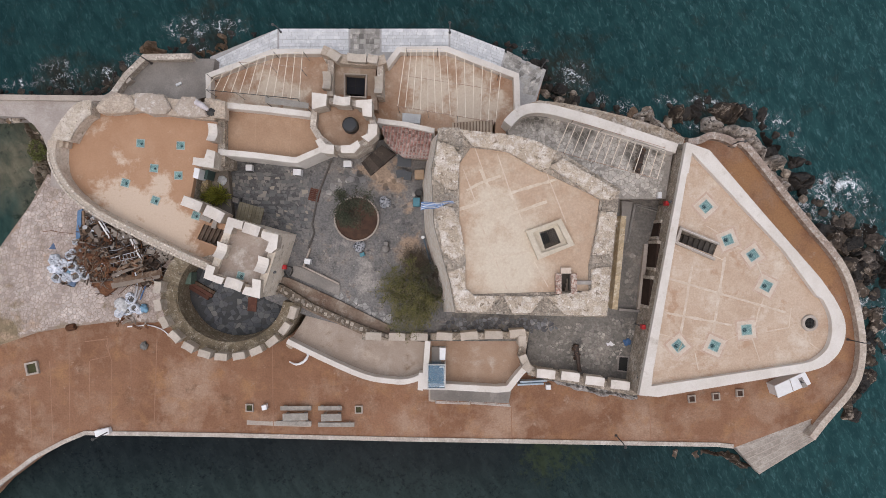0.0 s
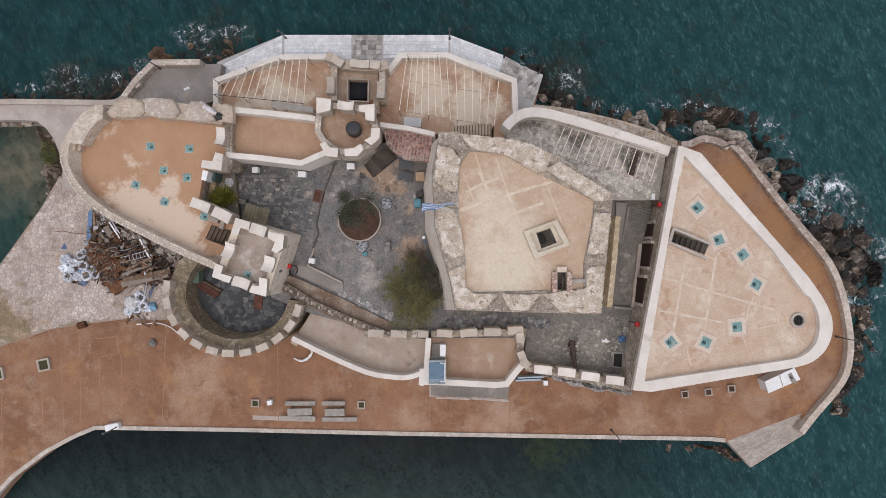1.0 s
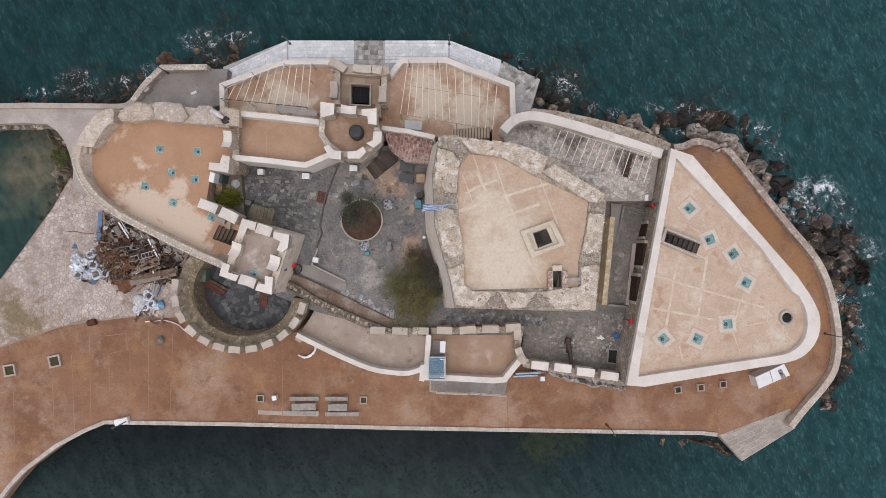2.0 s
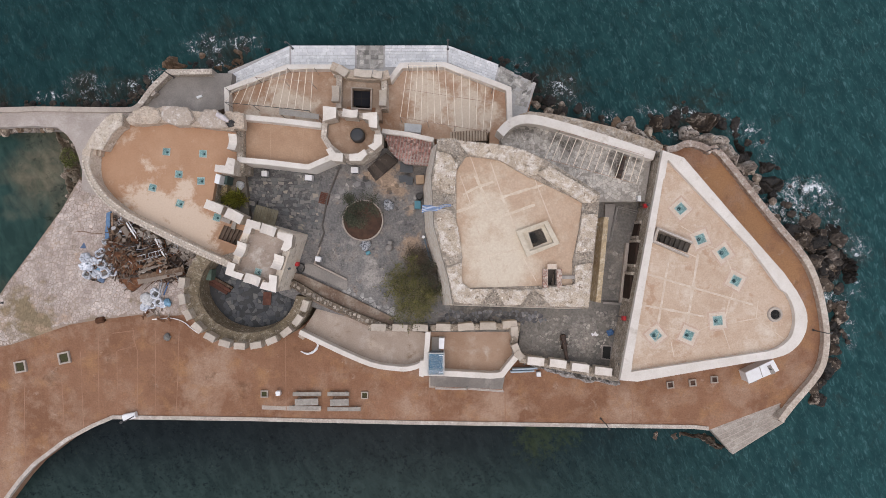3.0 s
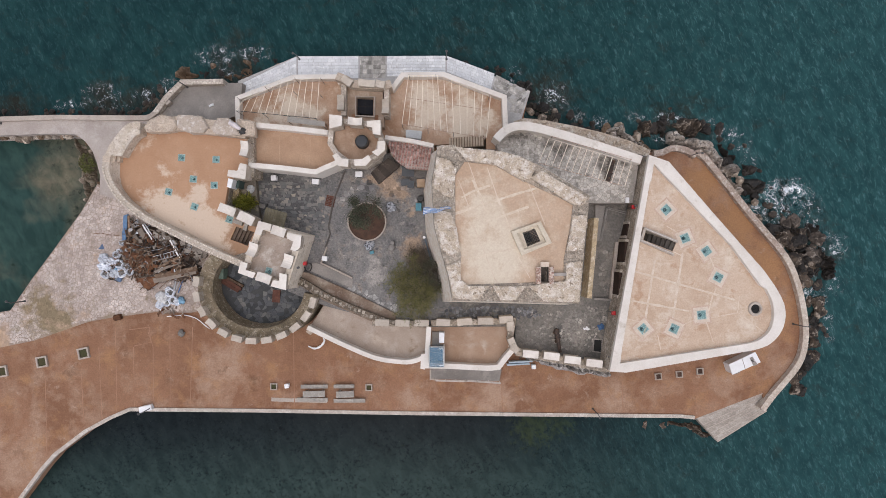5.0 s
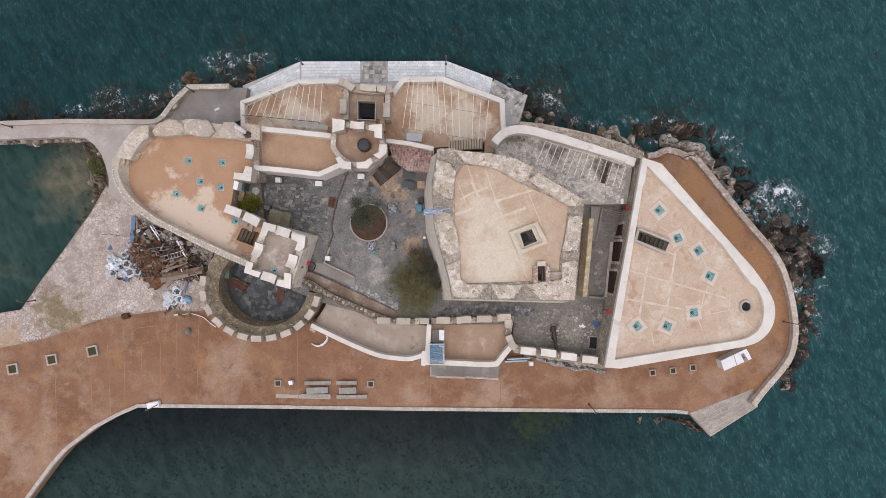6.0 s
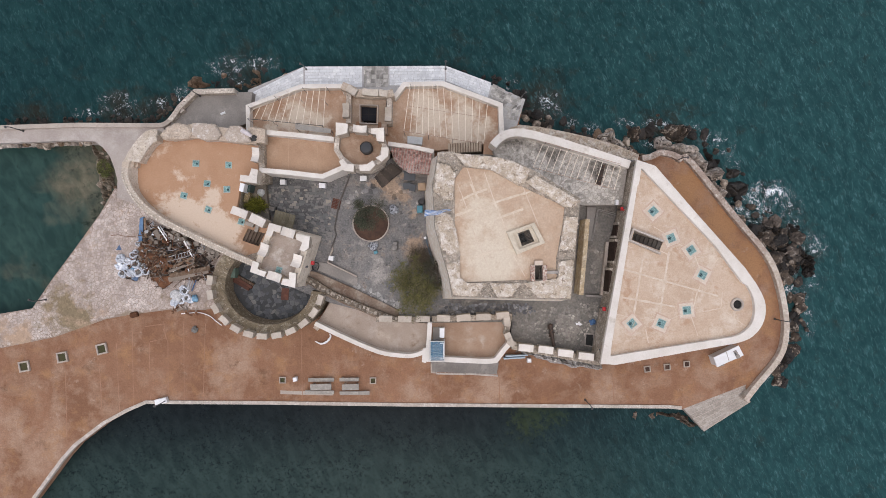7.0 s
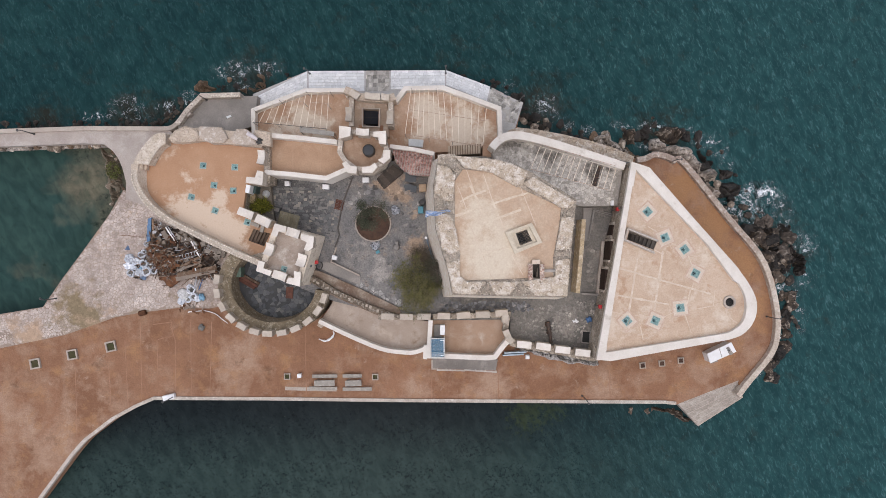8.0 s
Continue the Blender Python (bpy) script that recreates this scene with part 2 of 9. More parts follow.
tan = surface("tan_screed", (0.435, 0.262, 0.158), (0.385, 0.222, 0.13), (0.48, 0.31, 0.20), (0.5, 0.8), 0.22, 7, fine=0.14,
              patches=[((0.59, 0.465, 0.355), 0.57, 0.69, 0.5, [(-26.2, 4.2, 3.0, 0.26), (-23.2, 3.0, 3.4, 0.3), (-20.6, 1.4, 3.2, 0.3), (-22.0, 4.9, 1.6, 0.16), (-25.0, 6.9, 1.4, 0.12), (-24.5, 2.6, 2.5, 0.2)]),
                       ((0.36, 0.22, 0.135), 0.60, 0.76, 1.0, [(-18.8, 1.2, 1.8, 0.4), (-18.2, 0.6, 1.6, 0.3)])])
cream = surface("cream_screed", (0.51, 0.38, 0.275), (0.465, 0.33, 0.228), (0.56, 0.445, 0.335), (0.5, 0.72), 0.3, 7,
                patches=[((0.62, 0.53, 0.415), 0.50, 0.76, 0.5, [(3.6, -0.5, 4.5, 0.24), (5.0, -2.0, 3.5, 0.2), (3.0, 2.5, 2.5, 0.12), (5.5, 1.5, 2.0, 0.1)]), ((0.45, 0.315, 0.215), 0.60, 0.80, 0.8, [(2.0, 3.6, 1.2, 0.16), (5.5, 5.0, 2.5, 0.1), (9.0, 2.5, 2.5, 0.1)])])
white = surface("whitewashed_plaster", (0.72, 0.67, 0.61), (0.63, 0.575, 0.51), (0.48, 0.41, 0.335), (0.6, 0.78), 0.5, 8, fine=0.2, patches=[((0.46, 0.40, 0.33), 0.66, 0.76, 2.4, []), ((0.52, 0.46, 0.39), 0.62, 0.74, 0.9, [])])
grey = surface("grey_concrete", (0.30, 0.27, 0.24), (0.22, 0.20, 0.18), (0.38, 0.34, 0.30), (0.55, 0.7), 0.3, 8)
pale_concrete = surface("pale_concrete", (0.46, 0.40, 0.34), (0.38, 0.32, 0.27), (0.26, 0.22, 0.19), (0.6, 0.75), 0.5, 8)
EARTH = [((0.36, 0.265, 0.19), 0.60, 0.74, 0.55, [(-4.4, 5.7, 2.4, 0.26), (-2.6, 0.3, 2.3, 0.26), (-5.9, 6.9, 1.8, 0.2), (-3.1, 3.0, 1.5, 0.14)]), ((0.34, 0.31, 0.28), 0.60, 0.76, 0.7, [(-6.1, -2.6, 3.2, 0.24), (-8.4, 1.0, 2.0, 0.12)])]
court = surface("dark_courtyard_ground", (0.155, 0.15, 0.147), (0.225, 0.21, 0.195), (0.27, 0.235, 0.20), (0.55, 0.70), 0.5, 6, fine=0.7, patches=EARTH + [((0.10, 0.097, 0.094), 0.57, 0.70, 0.8, [(-6.0, 4.0, 4.0, 0.04), (-15.0, 5.0, 5.5, 0.28), (-12.5, 2.5, 3.0, 0.1)]), ((0.36, 0.33, 0.295), 0.62, 0.68, 2.4, []), ((0.085, 0.085, 0.088), 0.60, 0.70, 1.7, [])])
rubble = surface("rubble_masonry", (0.40, 0.335, 0.265), (0.30, 0.25, 0.195), (0.52, 0.46, 0.39), (0.5, 0.62), 0.8, 5, cells=0.22, bump=0.6, joint=(0.25, 0.21, 0.165), fine=0.7, tones=0.3, specks=0.4)
worn_tan = surface("worn_tan_wall_head", (0.50, 0.415, 0.33), (0.43, 0.35, 0.275), (0.55, 0.465, 0.375), (0.48, 0.68), 0.9, 7, bump=0.7, fine=0.5, specks=0.0)
rim_stone = surface("limestone_edging", (0.50, 0.43, 0.36), (0.40, 0.34, 0.28), (0.64, 0.58, 0.5), (0.54, 0.62), 0.9, 6, bump=0.8, fine=0.6, specks=0.2)
# near-black colour stands in for the shade in pits, shafts and openings
dark = surface("dark_void", (0.02, 0.02, 0.02), (0.03, 0.028, 0.025), bump=0)


def sea_material():
    m = bpy.data.materials.new("sea_water")
    m.use_nodes = True
    nt = m.node_tree
    bsdf = nt.nodes["Principled BSDF"]
    nt.nodes.new("ShaderNodeNewGeometry").name = "place"
    here = nt.nodes["place"].outputs["Position"]
    deep = ramp(nt, noise_of(nt, 0.045, 4, 0.6), [(0.35, (0.011, 0.034, 0.037)), (0.65, (0.015, 0.046, 0.047))])
    pos = nt.nodes.new("ShaderNodeSeparateXYZ")
    nt.links.new(here, pos.inputs[0])

    def ease(socket, a, b):
        n = node(nt, "ShaderNodeMapRange", From_Min=a, From_Max=b)
        n.interpolation_type = 'SMOOTHSTEP'
        nt.links.new(socket, n.inputs["Value"])
        return n.outputs["Result"]

    def mul(a, b):
        n = nt.nodes.new("ShaderNodeMath")
        n.operation = 'MULTIPLY'
        nt.links.new(a, n.inputs[0])
        nt.links.new(b, n.inputs[1])
        return n.outputs[0]

    # weedy bottom along the quay, clearer and greener further out
    weed = blend(nt, ease(pos.outputs[1], -17.5, -26), (0.012, 0.017, 0.019), (0.027, 0.046, 0.043))
    clump = ramp(nt, noise_of(nt, 0.33, 6, 0.65, 0.4), [(0.38, (0.15, 0.15, 0.15)), (0.62, (1, 1, 1))])
    tufts = ramp(nt, noise_of(nt, 2.6, 8, 0.75, 0.3), [(0.50, (0, 0, 0)), (0.60, (0.9, 0.9, 0.9))])
    weed = blend(nt, blend(nt, 1.0, tufts, clump, 'MULTIPLY'), weed, (0.006, 0.009, 0.012))
    fronds = ramp(nt, noise_of(nt, 3.6, 7, 0.75, 0.5), [(0.60, (0, 0, 0)), (0.74, (0.8, 0.8, 0.8))])
    weed = blend(nt, fronds, weed, (0.055, 0.066, 0.056))
    south = mul(ease(pos.outputs[1], -10, -17), ease(pos.outputs[0], 40, 2))
    deep = blend(nt, ease(pos.outputs[0], -5, 45), deep, (0.019, 0.058, 0.061))
    shallow = ramp(nt, spots(nt, noise_of(nt, 0.5, 8, 0.7, 0.3), [(-35.0, 14.8, 5.0, 0.28), (-44.0, 14.2, 4.5, 0.28), (-52.0, 14.0, 4.5, 0.28), (-30.0, 15.5, 4.0, 0.26), (-21.0, 18.5, 6.0, 0.26), (11.0, 15.5, 6.0, 0.3), (24.0, 13.0, 7.0, 0.2), (36.0, 0.0, 8.0, 0.26), (2.0, 20.0, 6.0, 0.14)]), [(0.56, (0, 0, 0)), (0.82, (1, 1, 1))])
    deep = blend(nt, shallow, deep, (0.024, 0.026, 0.021))
    green = ramp(nt, spots(nt, noise_of(nt, 1.6, 7, 0.7, 0.2), [(9.5, -18.6, 4.5, 0.3), (13.0, -18.4, 2.5, 0.2)]), [(0.62, (0, 0, 0)), (0.80, (0.8, 0.8, 0.8))])
    weed = blend(nt, green, weed, (0.030, 0.040, 0.018))
    col = blend(nt, south, deep, weed)
    # the shallow lagoon: murky green, sandy at its eastern end
    lag = mul(mul(ease(pos.outputs[0], -27, -33), ease(pos.outputs[1], 13.5, 11.5)), ease(pos.outputs[1], -12, -8))
    bed = ramp(nt, noise_of(nt, 0.16, 4, 0.5, 0.2), [(0.30, (0.026, 0.055, 0.050)), (0.55, (0.029, 0.059, 0.052)), (0.78, (0.033, 0.062, 0.053))])
    sand = ramp(nt, noise_of(nt, 0.9, 8, 0.7, 0.4), [(0.35, (0.085, 0.09, 0.064)), (0.65, (0.145, 0.13, 0.092))])
    shoal = ramp(nt, spots(nt, noise_of(nt, 0.25, 4, 0.5, 0.2), [(-37.6, 8.4, 8.5, 0.55), (-37, 2.0, 5.0, 0.16)]), [(0.58, (0, 0, 0)), (1.02, (1, 1, 1))])
    grass = ramp(nt, spots(nt, noise_of(nt, 1.1, 8, 0.7, 0.3), [(-36.5, 2.0, 3.5, 0.24), (-38.5, -1.5, 3.0, 0.16), (-37.0, 6.0, 3.0, 0.12), (-40.0, 10.5, 3.0, 0.1)]), [(0.60, (0, 0, 0)), (0.74, (0.85, 0.85, 0.85))])
    bed = blend(nt, grass, blend(nt, shoal, bed, sand), (0.016, 0.026, 0.020))
    col = blend(nt, lag, col, bed)
    bsdf.inputs["Roughness"].default_value = 0.12
    bsdf.inputs["IOR"].default_value = 1.33
    bsdf.inputs["Specular IOR Level"].default_value = 0.06

    def ripple(scale, angle, stretch_x, stretch_y, detail, bend=0.5):
        stretch = nt.nodes.new("ShaderNodeMapping")
        stretch.vector_type = 'TEXTURE'
        stretch.inputs["Rotation"].default_value = (0, 0, radians(angle))
        stretch.inputs["Scale"].default_value = (1 / stretch_x, 1 / stretch_y, 1)
        nt.links.new(here, stretch.inputs["Vector"])
        n = node(nt, "ShaderNodeTexNoise", Scale=scale, Detail=detail, Roughness=0.55, Distortion=bend)
        nt.links.new(stretch.outputs[0], n.inputs["Vector"])
        return n.outputs["Fac"]

    total = nt.nodes.new("ShaderNodeMath")
    total.operation = 'MULTIPLY_ADD'
    total.inputs[1].default_value = 0.45
    nt.links.new(ripple(2.9, 34, 1.1, 0.7, 3), total.inputs[0])
    nt.links.new(ripple(1.5, 18, 1.4, 0.55, 3), total.inputs[2])
    calm = node(nt, "ShaderNodeMapRange", From_Min=0.0, From_Max=1.0, To_Min=0.8, To_Max=0.12)
    # light on and through wavelet crests is painted as a lighter base colour
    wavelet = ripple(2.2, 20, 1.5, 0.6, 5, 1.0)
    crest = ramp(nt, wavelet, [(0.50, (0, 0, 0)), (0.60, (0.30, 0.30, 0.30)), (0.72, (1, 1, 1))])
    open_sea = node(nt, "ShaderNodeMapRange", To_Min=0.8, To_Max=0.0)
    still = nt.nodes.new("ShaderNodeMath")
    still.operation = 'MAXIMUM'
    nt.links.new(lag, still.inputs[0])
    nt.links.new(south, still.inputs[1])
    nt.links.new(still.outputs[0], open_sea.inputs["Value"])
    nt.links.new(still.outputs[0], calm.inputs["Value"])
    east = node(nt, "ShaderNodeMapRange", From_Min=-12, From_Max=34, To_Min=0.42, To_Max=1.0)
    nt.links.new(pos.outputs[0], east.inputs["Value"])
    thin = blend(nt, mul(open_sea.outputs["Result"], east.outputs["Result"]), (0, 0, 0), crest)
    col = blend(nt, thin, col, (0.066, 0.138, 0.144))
    # broad bands of swell lighten and darken the base colour
    swell = ramp(nt, ripple(0.8, 30, 1.3, 0.6, 3), [(0.36, (0.78, 0.8, 0.81)), (0.64, (1.22, 1.2, 1.18))])
    col = blend(nt, 1.0, col, swell, 'MULTIPLY')
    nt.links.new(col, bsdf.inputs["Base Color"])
    b = node(nt, "ShaderNodeBump", Distance=0.17)
    nt.links.new(calm.outputs["Result"], b.inputs["Strength"])
    nt.links.new(total.outputs[0], b.inputs["Height"])
    nt.links.new(b.outputs["Normal"], bsdf.inputs["Normal"])
    return m


sea = sea_material()


# ---- sea and the islet's ground ----
bm = bmesh.new()
bmesh.ops.create_grid(bm, x_segments=40, y_segments=40, size=2000)
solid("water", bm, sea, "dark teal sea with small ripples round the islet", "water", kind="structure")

QUAY = 1.6
SHORE = [(-54.72, -39.61), (-43.97, -27.21), (-40.20, -22.16), (-38.86, -20.67), (-35.89, -18.44), (-33.41, -17.10), (-31.43, -16.26), (-19.03, -16.46), (-4.16, -16.80), (15.66, -17.15), (24.09, -17.30), (25.48, -17.45), (32.37, -14.87), (32.52, -16.70), (35.99, -12.34), (36.98, -7.88), (36.38, -3.92), (35.00, -0.94), (31.53, 3.02), (26.57, 9.22), (23.35, 10.06), (21.36, 9.47), (15.66, 11.10), (10.71, 12.44), (8.33, 13.04), (8.95, 15.62), (0.64, 19.18), (-14.49, 19.18), (-20.12, 16.60), (-22.11, 16.56), (-26.07, 16.41), (-27.56, 14.82), (-28.65, 12.84), (-31.43, 12.84), (-38.86, 13.04), (-54.72, 12.59), (-54.72, 11.65), (-38.86, 12.24), (-37.18, 12.34), (-34.70, 10.16), (-33.41, 8.38), (-33.01, 6.20), (-35.09, 3.42), (-38.07, -0.15), (-43.03, -6.39), (-48.28, -7.48), (-54.72, -8.48)]
solid("ground", slab(SHORE, -2.5, QUAY, batter=0.15), brown, "reddish brown stained concrete promenade round the fort", "ground", kind="structure")


def slope(y):
    """The paved square rises gently from the promenade to the causeway."""
    return QUAY + 0.03 + 1.0 * min(max((y + 9.0) / 15.0, 0.0), 1.0)


def tilted(bm):
    for v in bm.verts:
        if v.co.z > 0:
            v.co.z += slope(v.co.y) - QUAY
    return bm


SQUARE = [(-33.96, 6.43), (-31.11, 4.96), (-22.28, 0.05), (-22.28, -5.84), (-25.22, -6.43), (-28.66, -6.33), (-33.08, -6.87), (-35.53, -7.31), (-41.03, -9.18), (-47.80, -10.50), (-54.18, -12.22), (-54.18, -8.10), (-47.80, -6.82), (-43.18, -6.09), (-40.93, -3.04), (-38.47, 0.05), (-35.63, 3.73)]
DIRT = [((0.24, 0.185, 0.115), 0.58, 0.74, 0.7, [(-39.6, -6.3, 4.0, 0.34), (-38.0, -8.3, 2.6, 0.2), (-33.5, -6.6, 2.5, 0.12)]), ((0.42, 0.30, 0.21), 0.58, 0.72, 0.5, [(-45.0, -9.0, 5.0, 0.16), (-37.0, -8.0, 4.0, 0.16)])]
solid("pavement", tilted(slab(SQUARE, -2.5, QUAY)), surface("paving_joints", (0.27, 0.208, 0.168), (0.33, 0.262, 0.215), scale=0.4, patches=DIRT), "mortared bed of the irregular stone paving before the fort", "pavement", kind="structure")
causeway = solid("causeway", slab([(-53.63, 12.68), (-38.09, 13.12), (-30.80, 13.07), (-29.05, 13.07), (-28.37, 11.71), (-30.60, 4.42), (-33.71, 5.39), (-33.67, 7.24), (-34.01, 8.60), (-34.44, 9.72), (-35.12, 10.64), (-36.00, 11.32), (-38.09, 11.42), (-53.63, 10.93)], -2, 2.64), surface("causeway_concrete", (0.42, 0.365, 0.325), (0.35, 0.30, 0.265), (0.47, 0.42, 0.38), (0.5, 0.66), 0.35, 8), "grey concrete causeway to the islet", "causeway", kind="structure")
solid("causeway_curb", run([(-53.19, 12.53), (-37.78, 12.96), (-29.49, 12.86)], 0.45, 2.3, 3.0), pale_concrete, "low pale concrete kerb wall along the causeway", "kerb", kind="structure")

# ---- the seaward edge of the promenade ----
quay_coping = surface("speckled_quay_coping", (0.50, 0.435, 0.375), (0.41, 0.35, 0.295), (0.58, 0.53, 0.475), (0.5, 0.64), 0.8, 7, fine=0.6, bump=0.6, patches=[((0.13, 0.115, 0.10), 0.66, 0.70, 3.5, [])])
solid("quay_edge", run(offset([(-54.61, -39.53), (-43.88, -27.16), (-40.12, -22.11), (-38.78, -20.63), (-35.82, -18.40), (-33.34, -17.07), (-31.36, -16.23), (-19.00, -16.42), (-4.16, -16.77), (15.63, -17.12), (24.04, -17.26), (25.43, -17.41)], -0.12, False), 0.36, 1.2, 1.72), quay_coping, "pale worn stone edge of the quay", "kerb", kind="structure")

# landing steps down to the water
landing = thing("landing_steps", "worn grey concrete steps from the promenade down to the water", "steps")
worn_step = surface("worn_step_stone", (0.37, 0.325, 0.28), (0.29, 0.25, 0.21), (0.45, 0.40, 0.35), (0.5, 0.64), 0.9, 7, fine=0.5, bump=0.5)
STEP_A, STEP_B = [(25.43, -17.15), (32.20, -14.55)]
STEP_C, STEP_D = [(28.21, -20.07), (33.27, -16.94)]
for i in range(6):
    f0, f1 = i / 6, (i + 1) / 6
    quad = [tuple(Vector(a).lerp(Vector(b), f)) for f, (a, b) in ((f0, (STEP_A, STEP_C)), (f1, (STEP_A, STEP_C)), (f1, (STEP_B, STEP_D)), (f0, (STEP_B, STEP_D)))]
    part("step", slab(quad, -2.4, QUAY - 0.02 - 0.17 * i), worn_step, landing)
    edge = run([quad[1], quad[2]], 0.07, -1.0, QUAY - 0.008 - 0.17 * i)
    part("nosing", edge, pale_concrete, landing)

# sea wall round the eastern promenade
coping = surface("cream_coping", (0.50, 0.425, 0.35), (0.42, 0.35, 0.285), (0.58, 0.52, 0.45), (0.5, 0.6), 0.9, 5, bump=0.6, fine=0.5)
weathered_coping = surface("weathered_coping", (0.40, 0.315, 0.26), (0.30, 0.23, 0.185), (0.52, 0.46, 0.40), (0.5, 0.6), 1.2, 6, bump=0.8, fine=0.6, specks=0.1)
sea_wall = thing("sea_wall", "weathered stone parapet wall along the eastern promenade", "wall", kind="structure")
WALL_LINE = smooth([(32.03, -16.41), (33.20, -14.89), (35.65, -11.95), (36.34, -9.75), (36.34, -7.30), (35.65, -3.87), (34.33, -0.93), (31.15, 2.89), (26.50, 8.77), (25.52, 9.26)], 3)
WALL_CUT = min(range(len(WALL_LINE)), key=lambda i: abs(WALL_LINE[i][1] + 0.93))
part("wall", run(WALL_LINE[:WALL_CUT + 1], 0.58, 1.0, 2.2), coping, sea_wall)
part("wall", run(WALL_LINE[WALL_CUT:], 0.58, 1.0, 2.2), weathered_coping, sea_wall, "pinkish brown weathered stretch")
part("wall_end", run(smooth([(25.52, 9.06), (24.54, 9.60), (23.21, 9.84), (22.33, 9.45), (21.26, 9.26)], 3), 0.6, 1.0, 2.2), weathered_coping, sea_wall)

# ---- stone shelf along the northern shore ----
solid("stone_shelf", slab(offset(ccw([(-20.30, 16.75), (-14.49, 19.17), (0.64, 19.17), (8.97, 15.62), (8.08, 12.86), (5.96, 11.14), (-9.07, 12.37), (-19.91, 14.34)]), 0.02), -2.4, 1.88, batter=0.05), surface("blue_grey_mortar", (0.43, 0.415, 0.40), (0.35, 0.335, 0.32), (0.50, 0.48, 0.455), (0.5, 0.64), 0.8, 7), "pale stone shelf below the northern terraces", "pavement", kind="structure")
solid("rock_ledge", wall_head([(5.83, 11.03), (7.28, 12.48), (8.24, 12.77), (10.41, 12.53), (13.30, 11.95), (15.71, 11.37), (18.60, 10.50), (20.77, 9.54), (20.29, 8.00), (10.41, 10.17), (7.03, 11.37)], -2.4, 2.9, 0.16, 0.14, 0.9), surface("tan_rock_ledge", (0.52, 0.43, 0.335), (0.42, 0.335, 0.25), (0.62, 0.55, 0.47), (0.5, 0.62), 0.9, 6, bump=0.9, fine=0.6, specks=0.1), "sloping rock ledge below the curved white wall", "ledge", kind="structure")

# ---- north-west lower terrace ----
lower = thing("lower_terrace", "small grey concrete terrace beside the causeway", "terrace", kind="structure")
part("slab", slab([(-27.96, 13.57), (-26.84, 14.73), (-25.30, 16.17), (-21.53, 16.27), (-19.51, 16.27), (-19.89, 13.08), (-23.37, 12.12), (-27.96, 11.88)], -2.4, 2.9, batter=0.1), grey, lower)
part("parapet_bend", run(smooth([(-29.49, 12.86), (-28.75, 12.92), (-28.2, 13.25), (-27.75, 13.75)], 4), 0.45, -1, 3.05), pale_concrete, lower)
part("parapet", run([(-27.75, 13.2), (-26.75, 14.61), (-25.17, 16.18), (-21.13, 16.23)], 0.5, -1, 3.6), rim_stone, lower)

# ---- western bastion ----
LT, LTP = 7.0, 8.1
west = thing("west_bastion", "horseshoe bastion with a stained tan roof terrace and stone parapet", "bastion")
LT_OUT = smooth([(-26.92, 11.35), (-28.00, 11.17), (-29.20, 9.88), (-29.94, 8.67), (-30.24, 7.72), (-30.24, 6.77), (-29.59, 5.26), (-28.47, 3.84), (-26.57, 2.42)], 3) + [(-24.67, 1.47), (-22.39, 0.30), (-20.02, -0.82), (-18.03, -1.68)]
LT_TOP = smooth([(-26.92, 10.91), (-27.78, 10.70), (-28.73, 9.53), (-29.38, 8.58), (-29.64, 7.64), (-29.59, 6.77), (-29.03, 5.56), (-28.04, 4.31), (-26.27, 2.93)], 3) + [(-24.46, 1.98), (-22.17, 0.86), (-19.80, -0.26), (-17.86, -1.12)]
LT_IN = smooth([(-27.60, 10.39), (-28.13, 10.04), (-28.79, 9.24), (-29.10, 8.45), (-29.23, 7.92), (-29.19, 6.06), (-28.44, 4.64), (-27.24, 3.58), (-26.18, 2.96)], 3) + [(-24.85, 2.30), (-22.73, 1.24), (-20.74, 0.22), (-18.93, -0.66)]
STAIR_PIT = [(-18.71, 1.95), (-17.07, 1.46), (-17.69, 0.22), (-19.24, 0.80)]
part("wall", slab(LT_OUT + [(-16.19, 0.04), (-15.92, 1.99), (-19.81, 3.67), (-19.46, 6.15), (-17.07, 6.50), (-17.07, 11.28), (-24.06, 11.63)], -1.0, LT - 0.03, [STAIR_PIT]), rubble, west)
part("terrace", slab(LT_IN + [(-16.45, 0.04), (-16.10, 2.08), (-19.77, 3.85), (-19.37, 6.28), (-17.65, 6.63), (-17.65, 10.66), (-27.60, 10.75)], 6.5, LT, [STAIR_PIT]), tan, west)
part("stair_pit_floor", slab([(-19.50, 2.17), (-17.65, 1.66), (-18.30, 0.05), (-20.05, 0.60)], 4.6, 5.0), dark, west)
PA, PB, PC, PD = (Vector(q) for q in [(-18.71, 1.95), (-17.07, 1.46), (-17.69, 0.22), (-19.24, 0.80)])
for i in range(6):
    f0, f1 = i / 6, (i + 1) / 6
    part("step", slab([tuple(v) for v in (PA.lerp(PB, f0), PA.lerp(PB, f1), PD.lerp(PC, f1), PD.lerp(PC, f0))], 5.0, 6.82 - 0.18 * i), surface("dark_steps", (0.16, 0.12, 0.09), (0.11, 0.08, 0.06)) if i == 0 else bpy.data.materials["dark_steps"], west)
parapet_stone = surface("warm_limestone", (0.56, 0.48, 0.395), (0.47, 0.395, 0.31), (0.64, 0.57, 0.49), (0.5, 0.62), 0.8, 6, bump=0.6, fine=0.5, specks=0.1)
